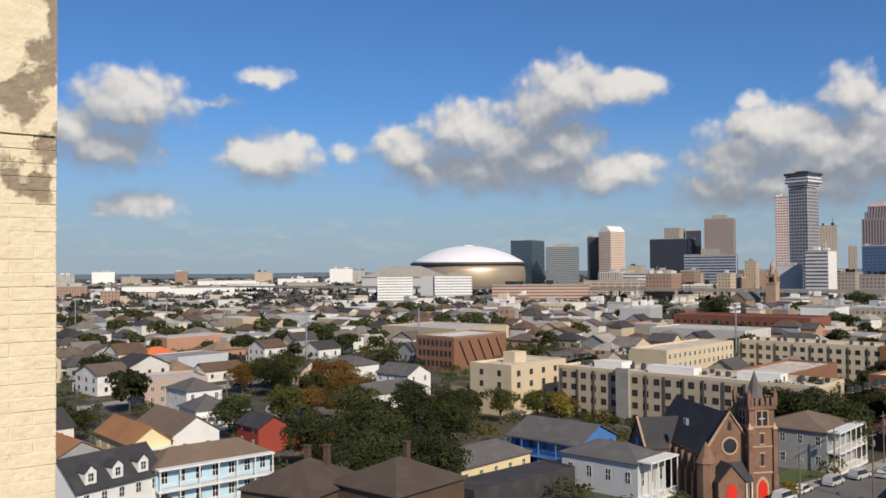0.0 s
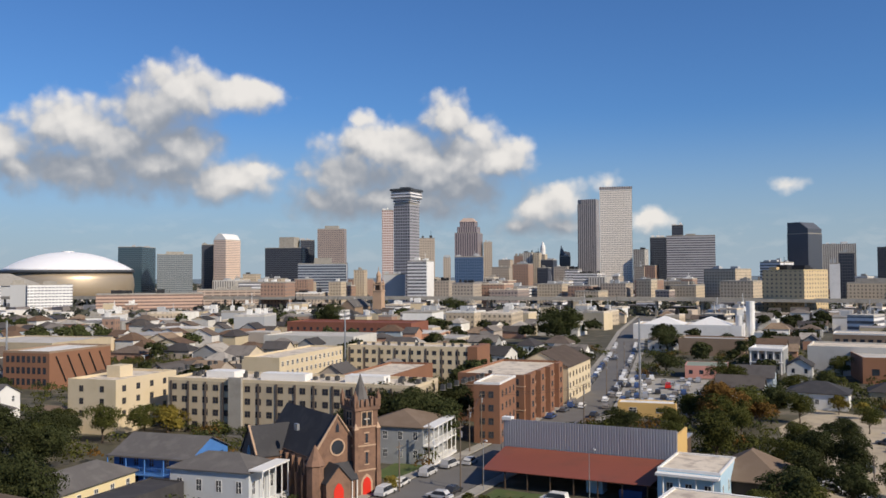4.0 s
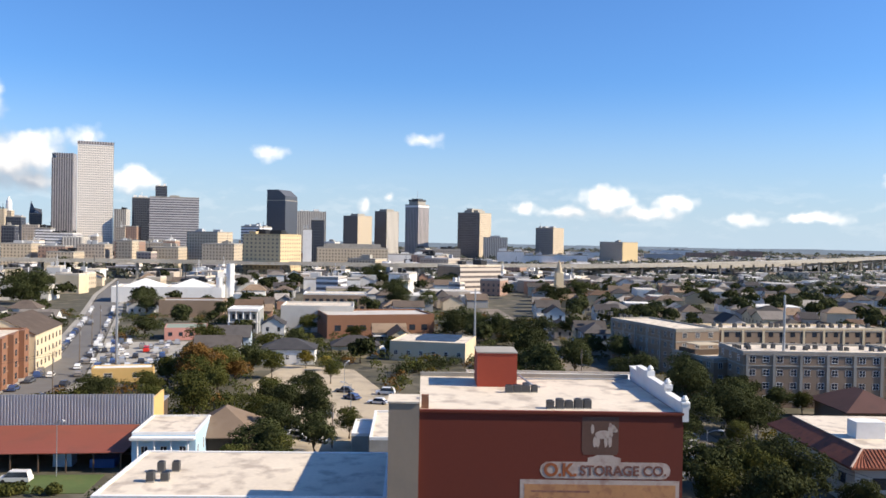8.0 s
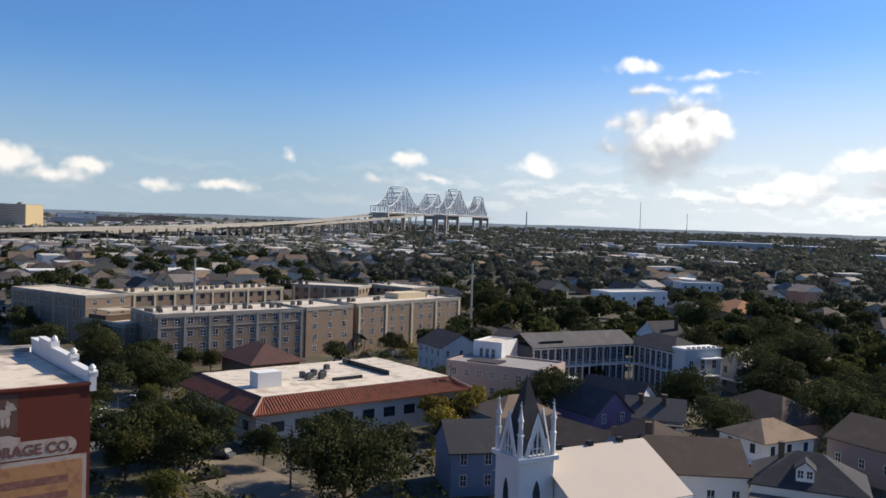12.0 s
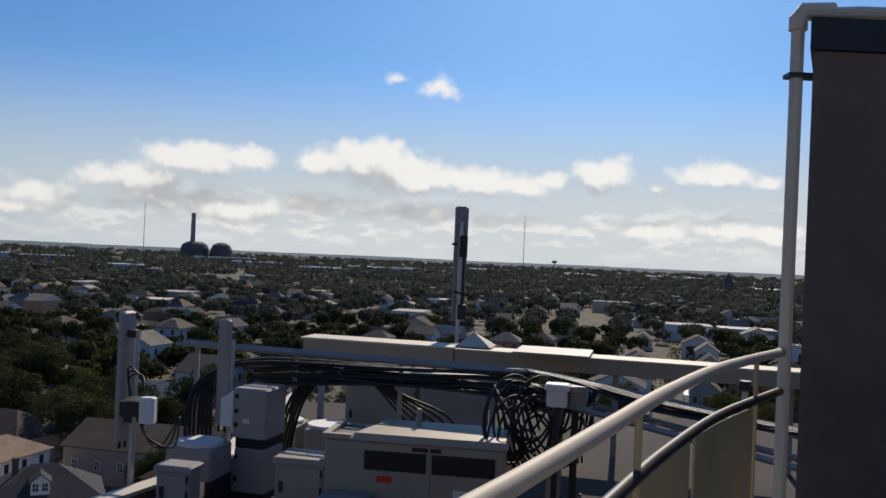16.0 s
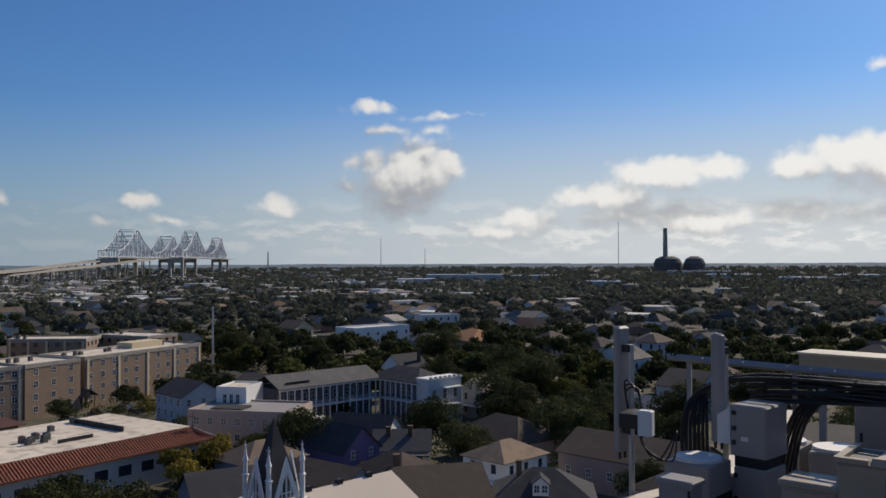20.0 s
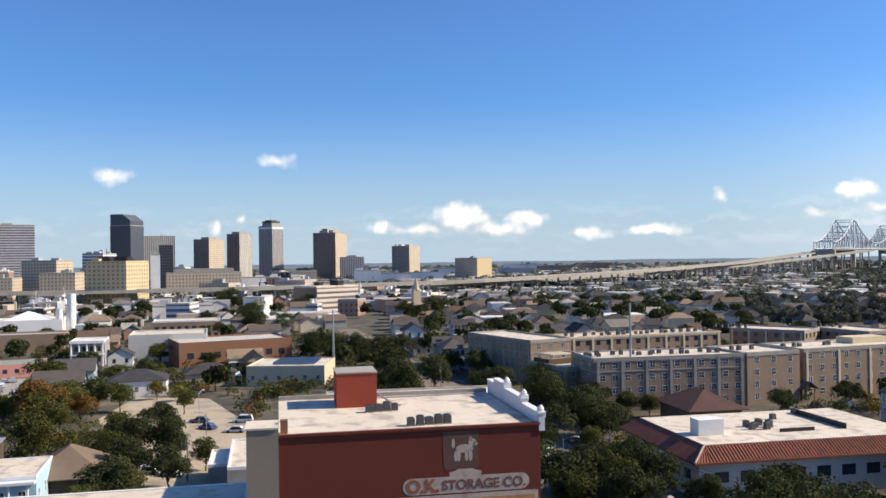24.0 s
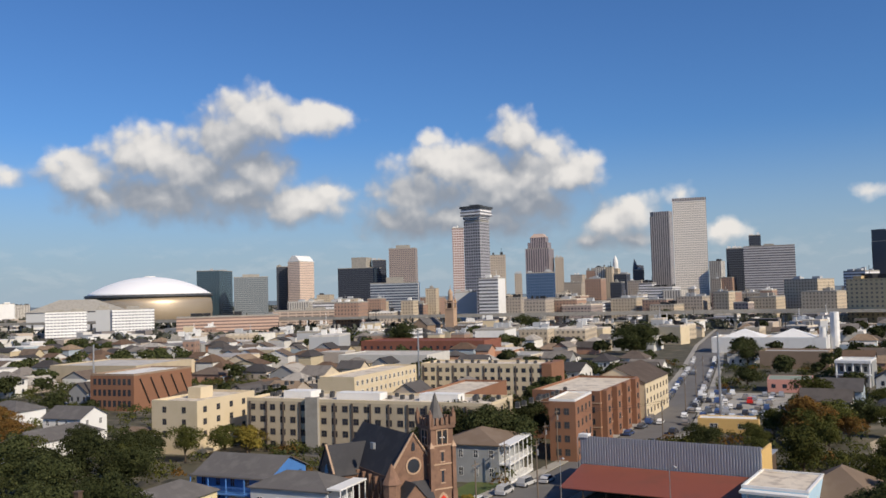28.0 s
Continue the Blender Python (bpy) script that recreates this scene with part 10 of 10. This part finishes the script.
b = thing("parapet", 0, 0, 0, 0, "low roof parapet with a pale worn coping", "parapet", kind="structure")
inner_ = [(x - 0.34, y - 0.12) for x, y in EDGE]
part("upstand", Geo().prism([(x - 0.05, y - 0.02) for x, y in EDGE[::-1]] + inner_, RZ + 0.002, 33.53), M["dark_wall"], b)
for (p0, p1), (q0, q1) in zip(zip(EDGE, EDGE[1:]), zip(inner_, inner_[1:])):
    part("coping_stone", Geo().prism([(p1[0] + 0.05, p1[1] + 0.006), (p0[0] + 0.05, p0[1] - 0.006), (q0[0] - 0.05, q0[1] - 0.006), (q1[0] - 0.05, q1[1] + 0.006)], 33.532, 33.6), M["rail_paint"], b)


def cabinet(x, y, g, w, d, h, label, mat=None, feet=0.12):
    b = thing("equipment_cabinet", x, y, RZ, g, label, "cabinet")
    mt = mat or M["cabinet"]
    part("body", Geo().cham(-w / 2, -d / 2, feet, w / 2, d / 2, h - 0.1, 0.02), mt, b)
    part("lid", Geo().cham(-w / 2 - 0.04, -d / 2 - 0.04, h - 0.098, w / 2 + 0.04, d / 2 + 0.04, h, 0.025), mt, b)
    if feet > 1:
        part("post", Geo().box(-0.05, -0.05, 0, 0.05, 0.05, feet - 0.002), M["dark_metal"], b)
    else:
        part("base", Geo().box(-w / 2 + 0.05, -d / 2 + 0.05, 0, w / 2 - 0.05, d / 2 - 0.05, feet - 0.002), M["dark_metal"], b)
    dr = part("door", Geo().box(-w / 2 + 0.05, d / 2 + 0.002, feet + 0.08, w / 2 - 0.05, d / 2 + 0.03, h - 0.16), mt, b)
    part("handle", Geo().box(w / 2 - 0.16, d / 2 + 0.032, h * 0.5, w / 2 - 0.1, d / 2 + 0.07, h * 0.5 + 0.18), M["dark_metal"], dr)
    for z in (0.25, 0.5, 0.75):
        part("hinge", Geo().box(-w / 2 + 0.02, d / 2 + 0.004, h * z, -w / 2 + 0.046, d / 2 + 0.05, h * z + 0.12), M["dark_metal"], b)
    return b


M["dark_radome"] = surf("dark_grey_radome", (0.22, 0.21, 0.21), 0.6, 0.08, 1, 8, 0.03)


def panel_antenna(x, y, z0, h, g, label, pole_z, mat=None, hw=0.16):
    b = thing("panel_antenna", x, y, 0, g, label, "antenna")
    part("radome", Geo().cham(-hw, -0.09, z0, hw, 0.07, z0 + h, 0.04), mat or M["cabinet"], b)
    part("mast", Geo().cyl(0.0, 0.24, pole_z, z0 + h * 0.86, 0.055, 10), M["grey_metal"], b)
    for q in (0.15, 0.8):
        part("bracket", Geo().box(-0.07, 0.072, z0 + h * q, 0.07, 0.26, z0 + h * q + 0.14), M["dark_metal"], b)
    part("connector", Geo().cyl(-0.07, 0, z0 - 0.14, z0 - 0.004, 0.03, 8).cyl(0.07, 0, z0 - 0.14, z0 - 0.004, 0.03, 8), M["dark_metal"], b)
    return b


panel_antenna(5.77, -16.62, 34.33, 2.4, 65, "tall pale grey panel antenna on a dark pole", RZ, None, 0.17)
b = thing("remote_radio_unit", 5.02, -15.75, 34.85, 0, "small pale radio box on the antenna pole", "radio unit")
part("housing", Geo().cham(-0.12, -0.1, 0, 0.14, 0.1, 0.45, 0.02), M["white_paint"], b)
part("bracket", Geo().box(0.142, -0.56, 0.1, 0.5, 0.04, 0.36), M["dark_metal"], b)
panel_antenna(-0.52, -24.8, 36.2, 3.22, 0, "tall dark-backed panel antenna standing on a roof beam", RZ, M["dark_radome"], 0.19)
b = thing("antenna_bracket", -0.62, -24.3, 36.3, 0, "dark radio head clamped behind a panel antenna", "bracket")
part("clamp", Geo().cham(-0.12, -0.19, 0, 0.12, 0.1, 0.4, 0.02), M["black"], b)
part("upper_clamp", Geo().cham(-0.08, -0.19, 1.7, 0.14, 0.08, 2.3, 0.02), M["black"], b)
part("arm", Geo().bar((-0.3, 0, 0.6), (0.25, -0.1, 0.75), 0.05).bar((0.2, -0.1, 2.05), (0.34, -0.05, 2.05), 0.05).box(-0.04, -0.16, 0.398, 0.04, -0.1, 1.702), M["dark_metal"], b)
panel_antenna(4.12, -17.35, 34.55, 2.05, 160, "pale panel antenna behind cables", RZ, None, 0.125)
b = thing("equipment_cabinet", 3.45, -17.25, RZ, -15, "tall two-tier pale grey equipment cabinet", "cabinet")
low_ = part("lower_body", Geo().cham(-0.42, -0.4, 0.1, 0.2, 0.42, 0.92, 0.02), M["cabinet"], b)
part("side_body", Geo().cham(0.203, -0.4, 0.1, 0.5, 0.42, 0.72, 0.02), M["steel_beam"], b)
part("shelf", Geo().box(0.203, -0.42, 0.723, 0.52, 0.45, 0.76), M["white_paint"], b)
# The open gap's shade is a black block between the two bodies.
part("waist", Geo().box(-0.38, -0.36, 0.922, 0.2, 0.38, 1.118), M["black"], b, "black block for the shaded gap between the tiers")
up_ = part("upper_body", Geo().cham(-0.44, -0.42, 1.12, 0.26, 0.44, 2.05, 0.03), M["cabinet"], b)
part("hood", Geo().add([(0.262, -0.4, 1.3), (0.52, -0.4, 1.3), (0.52, -0.4, 1.82), (0.262, -0.4, 2.0), (0.262, 0.42, 1.3), (0.52, 0.42, 1.3), (0.52, 0.42, 1.82), (0.262, 0.42, 2.0)],
     [(0, 1, 2, 3), (7, 6, 5, 4), (1, 5, 6, 2), (2, 6, 7, 3), (4, 5, 1, 0)]), M["white_paint"], b, "paler sloped side hood")
for z in (1.32, 1.58, 1.86):
    part("lock", Geo().box(0.14, 0.442, z, 0.21, 0.47, z + 0.08), M["black"], up_)
part("data_plate", Geo().box(-0.1, 0.442, 1.4, 0.04, 0.448, 1.48), M["white_paint"], up_)
part("vent_grille", Geo().box(0.522, -0.1, 1.42, 0.53, 0.2, 1.56), M["black"], b)
for z in (0.3, 0.72):
    part("lock", Geo().box(0.12, 0.422, z, 0.18, 0.45, z + 0.08), M["black"], low_)
part("base", Geo().box(-0.4, -0.36, 0, 0.48, 0.38, 0.098), M["dark_metal"], b)
cabinet(4.22, -15.0, -12, 0.6, 0.4, 1.06, "upright grey equipment box")
cabinet(2.2, -15.6, -10, 0.86, 0.7, 1.16, "low beige equipment cabinet", M["gen_paint"])
cabinet(1.42, -14.7, -10, 0.75, 0.5, 0.72, "small grey junction cabinet")
for x_ in (1.22, -0.42):
    cabinet(x_, -20.6, 0, 1.58, 1.2, 2.0, "dark blue-grey equipment enclosure with a pale badge", M["steel_beam"])
cabinet(-2.08, -15.3, -12, 0.34, 0.3, 2.62, "pale radio box on a post", M["white_paint"], 2.24)
cabinet(-2.42, -15.45, 8, 0.26, 0.3, 2.58, "grey radio box on a post beside another", M["cabinet"], 2.2)
# the generator
b = thing("generator", 0.27, -15.55, RZ, -8, "long beige standby generator with a flat lid and louvred side", "generator")
part("housing", Geo().cham(-1.55, -0.75, 0.15, 1.5, 0.6, 1.56, 0.04), M["gen_paint"], b)
part("lid", Geo().add([(-1.6, 0.64, 1.562), (1.02, 0.64, 1.562), (0.8, -0.3, 1.562), (0.8, -0.78, 1.562), (-1.6, -0.78, 1.562), (-1.6, 0.6, 1.68), (0.98, 0.6, 1.68), (0.76, -0.3, 1.68), (0.76, -0.74, 1.68), (-1.6, -0.74, 1.68)],
                    [(4, 3, 2, 1, 0), (5, 6, 7, 8, 9), (0, 1, 6, 5), (1, 2, 7, 6), (2, 3, 8, 7), (3, 4, 9, 8), (4, 0, 5, 9)][0:7]), M["gen_paint"], b, "sunlit flat lid")
# Thin black plate on the housing gives the shade of a recess.
part("air_well", Geo().box(1.06, -0.6, 1.562, 1.4, 0.45, 1.57), M["black"], b, "black plate for the shaded air well")
part("well_rim", Geo().box(1.04, 0.5, 1.562, 1.54, 0.62, 1.64).box(1.42, -0.7, 1.562, 1.54, 0.496, 1.64), M["gen_paint"], b)
for x0 in (-1.4, -0.25):
    gr = part("grille", Geo().box(x0, 0.602, 1.08, x0 + 1.05, 0.62, 1.4), M["black"], b)
    for k in range(6):
        part("louvre", Geo().box(x0 + 0.02, 0.622, 1.1 + k * 0.05, x0 + 1.03, 0.634, 1.112 + k * 0.05), M["dark_metal"], gr)
part("divider", Geo().box(-0.32, 0.602, 0.2, -0.28, 0.63, 1.5), M["gen_paint"], b)
part("name_plate", Geo().box(-0.5, 0.602, 1.43, 0.0, 0.61, 1.5), M["sign_dark"], b)
part("skid", Geo().box(-1.5, -0.7, 0, 1.45, 0.55, 0.148), M["dark_metal"], b)
part("warning_label", Geo().box(0.32, 0.603, 0.88, 0.58, 0.608, 0.99), M["red_door"], b, "small red warning label")
part("warning_label", Geo().box(-0.95, 0.603, 0.6, -0.72, 0.608, 0.84), M["white_paint"], b, "small white label with bars")
part("exhaust", Geo().cyl(0.05, -0.35, 1.685, 1.98, 0.05, 8, 0.045), M["cabinet"], b)


def condenser(x, y, g):
    b = thing("condenser", x, y, RZ + 0.44, g, "grey rooftop condenser with a round white fan ring", "air conditioner")
    for sx in (-0.4, 0.4):
        part("stand", Geo().box(sx - 0.04, -0.45, -0.44, sx + 0.04, 0.45, 0.048), M["dark_metal"], b)
    part("housing", Geo().cham(-0.44, -0.44, 0.05, 0.44, 0.44, 0.62, 0.03), M["cabinet"], b)
    r = Geo()
    r.lathe([(0.31, 0.622), (0.43, 0.622), (0.43, 0.68), (0.31, 0.68)], 24)
    part("fan_ring", r, M["white_paint"], b)
    part("fan_guard", Geo().cyl(0, 0, 0.624, 0.64, 0.305, 20), M["black"], b)


condenser(4.3, -16.5, -12)
condenser(3.2, -18.9, -10)
condenser(2.2, -18.6, 0)

# cable trays on posts
def tray(p, q, w, label, legs=4):
    b = thing("cable_tray", 0, 0, 0, 0, label, "cable tray")
    p, q = Vector(p), Vector(q)
    d = (q - p).normalized()
    s = Vector((-d.y, d.x, 0))
    for k in (-1, 1):
        part("side_rail", Geo().bar(p + s * w / 2 * k, q + s * w / 2 * k, 0.085), M["steel_beam"], b)
    L = (q - p).length
    for i in range(int(L / 0.45)):
        c = p + d * (0.2 + i * 0.45)
        part("rung", Geo().bar(c - s * (w / 2 - 0.06), c + s * (w / 2 - 0.06), 0.04), M["steel_beam"], b)
    for i in range(legs):
        c = p + d * (0.4 + (L - 0.8) * i / (legs - 1))
        part("leg", Geo().box(c.x - 0.045, c.y - 0.045, RZ, c.x + 0.045, c.y + 0.045, c.z - 0.06), M["steel_beam"], b)
    return b


tray((5.38, -18.72, 35.95), (-1.85, -16.6, 35.92), 0.35, "galvanised cable tray raised on posts", 4)
tray((-1.85, -16.6, 35.92), (-6.5, -11.6, 35.6), 0.35, "galvanised cable tray turning past a wall", 3)
tray((-2.0, -16.2, 35.55), (-5.5, -11.4, 35.4), 0.5, "lower galvanised cable tray with cable loops", 3)
b = thing("roof_beam", 0, 0, 0, 0, "long beige box beam over the equipment", "beam")
BEAM = pose(3.5, -23.1, 0, 0, 0, 166.5)
part("beam", Geo().box(0, 0, 35.36, 4.0, 0.9, 35.7), M["beam_paint"], b, m=BEAM)
# Caps in a paler paint put sunlight on the beam's top by colour.
part("beam_cap", Geo().box(-0.05, -0.06, 35.704, 4.02, 0.96, 35.75), M["rail_paint"], b, m=BEAM)
part("far_beam", Geo().box(4.03, 0.05, 35.33, 13.5, 0.85, 35.68), M["beam_paint"], b, m=BEAM)
part("far_beam_cap", Geo().box(4.03, 0.0, 35.684, 13.5, 0.9, 35.72), M["rail_paint"], b, m=BEAM)
part("cover_plate", Geo().box(5.6, -0.7, 35.76, 7.4, 0.95, 35.82), M["steel_beam"], b, "dark cover plate over the beam", m=BEAM)
part("antenna_foot", Geo().add([(4.0, 0.2, 35.76), (4.9, 0.2, 35.76), (4.9, 1.1, 35.76), (4.0, 1.1, 35.76), (4.4, 0.65, 36.1)], [(3, 2, 1, 0), (0, 1, 4), (1, 2, 4), (2, 3, 4), (3, 0, 4)]), M["rail_paint"], b, m=BEAM)
for x in (0.4, 2.6, 5.0, 8.0, 12.0):
    part("post", Geo().box(x - 0.07, 0.35, RZ, x + 0.07, 0.49, 35.32), M["steel_beam"], b, m=BEAM)
rc = random.Random(77)


def cable(pts, r, label="thick black coaxial cable on a tray"):
    b = thing("cable", 0, 0, 0, 0, label, "cable", "black cables on the trays")
    n = len(pts)
    fine = []
    for i in range(n - 1):
        p0, p1, p2, p3 = (Vector(pts[max(0, min(n - 1, i + k))]) for k in (-1, 0, 1, 2))
        for q in range(5):
            t = q / 5
            fine.append(0.5 * (2 * p1 + (p2 - p0) * t + (2 * p0 - 5 * p1 + 4 * p2 - p3) * t * t + (3 * p1 - p0 - 3 * p2 + p3) * t ** 3))
    fine.append(Vector(pts[-1]))
    part("sheath", Geo().tube(fine, r, 7), M["black"], b, smooth=True)


for k in range(7):
    o = 0.06 * (k - 3)
    s = rc.uniform(-0.05, 0.05)
    cable([(4.5 + o, -17.2 + o, RZ + 0.3), (4.55 + o, -17.3 + o, 35.0), (4.35, -17.7 + o, 35.55 + s), (3.4, -18.1 + o, 35.72 + s), (0.8, -17.35 + o, 35.8), (-1.7, -16.6 + o, 35.9 + s)], 0.035)
for k in range(5):
    o = 0.07 * (k - 2)
    cable([(3.1 + o, -17.9, RZ + 0.2), (2.8 + o, -17.8, 34.9), (2.3 + o, -17.7, 35.5), (1.5, -17.55 + o, 35.72), (-0.6, -16.95 + o, 35.85)], 0.032)
for k in range(12):
    o, s = 0.035 * (k - 6), rc.uniform(-0.06, 0.06)
    z = 35.62 - 0.07 * (k % 4)
    cable([(3.6 - o, -18.15 + o, z - 0.1 + s), (2.4, -17.8 + o, z + s), (0.6, -17.25 + o, z + 0.06 - s), (-1.0, -16.8 + o, z + 0.1 + s), (-2.0, -16.3 + o, z + 0.05)], 0.034)
for k in range(6):
    o = 0.07 * (k - 3)
    cable([(1.2 + o, -17.4, 35.6), (0.9 + o, -17.35, 35.3), (0.2 + o * 2, -17.5, 34.9 - 0.05 * k), (0.0 + o * 3, -18.4, 34.2)], 0.028, "black cable dropping off a tray")
for k in range(14):
    a0, z = rc.uniform(-0.35, 0.35), rc.uniform(34.9, 35.7)
    cable([(-1.3 + a0, -16.3, 35.7), (-1.5 + a0, -15.8 + a0 * 0.4, z - 0.3), (-1.9 + a0, -15.6, z - 0.65), (-2.3 + a0 * 1.3, -15.6, z - 0.2), (-2.5 + a0, -15.7, 35.75)], 0.024, "black cable drooping in a tangle")
for k in range(11):
    a0 = rc.uniform(-0.3, 0.3)
    z = rc.uniform(34.6, 35.3)
    r = rc.uniform(0.45, 0.8)
    cx, cy = -1.55 + a0, -15.6 + a0 * 0.5
    cable([(cx - r * 0.7 * math.cos(q) * 0.9, cy - r * 0.5 * math.cos(q), z + r * math.sin(q)) for q in [i * math.pi / 4 + a0 for i in range(8)]], 0.022, "loose loop of black cable")
for k in range(6):
    o = 0.06 * (k - 3)
    cable([(-1.7, -16.5 + o, 35.95), (-2.6 + o, -15.5, 35.9), (-3.6 + o, -14.3, 35.8 - 0.1 * (k % 2)), (-5.4 + o, -12.4, 35.75)], 0.03)
for k in range(3):
    cable([(5.5 + 0.03 * k, -16.45, 34.9), (5.62, -16.4 + 0.04 * k, 35.5 + 0.1 * k), (5.35 + 0.03 * k, -16.3, 35.6), (5.2, -16.0, 35.35), (5.1, -15.8 + 0.04 * k, 34.7), (4.85 - 0.12 * k, -15.9, 34.4), (4.6, -16.2, 34.9)], 0.016, "thin black jumper cable")
b = thing("vent_stack", -4.6, -13.4, RZ, 0, "small white pipe vent beside a tray", "vent")
part("pipe", Geo().cyl(0, 0, 0, 2.9, 0.05, 8).cyl(0.16, 0.05, 0, 2.7, 0.05, 8), M["rail_paint"], b)
part("cowl", Geo().cyl(0, 0, 2.902, 3.05, 0.09, 8), M["dark_metal"], b)
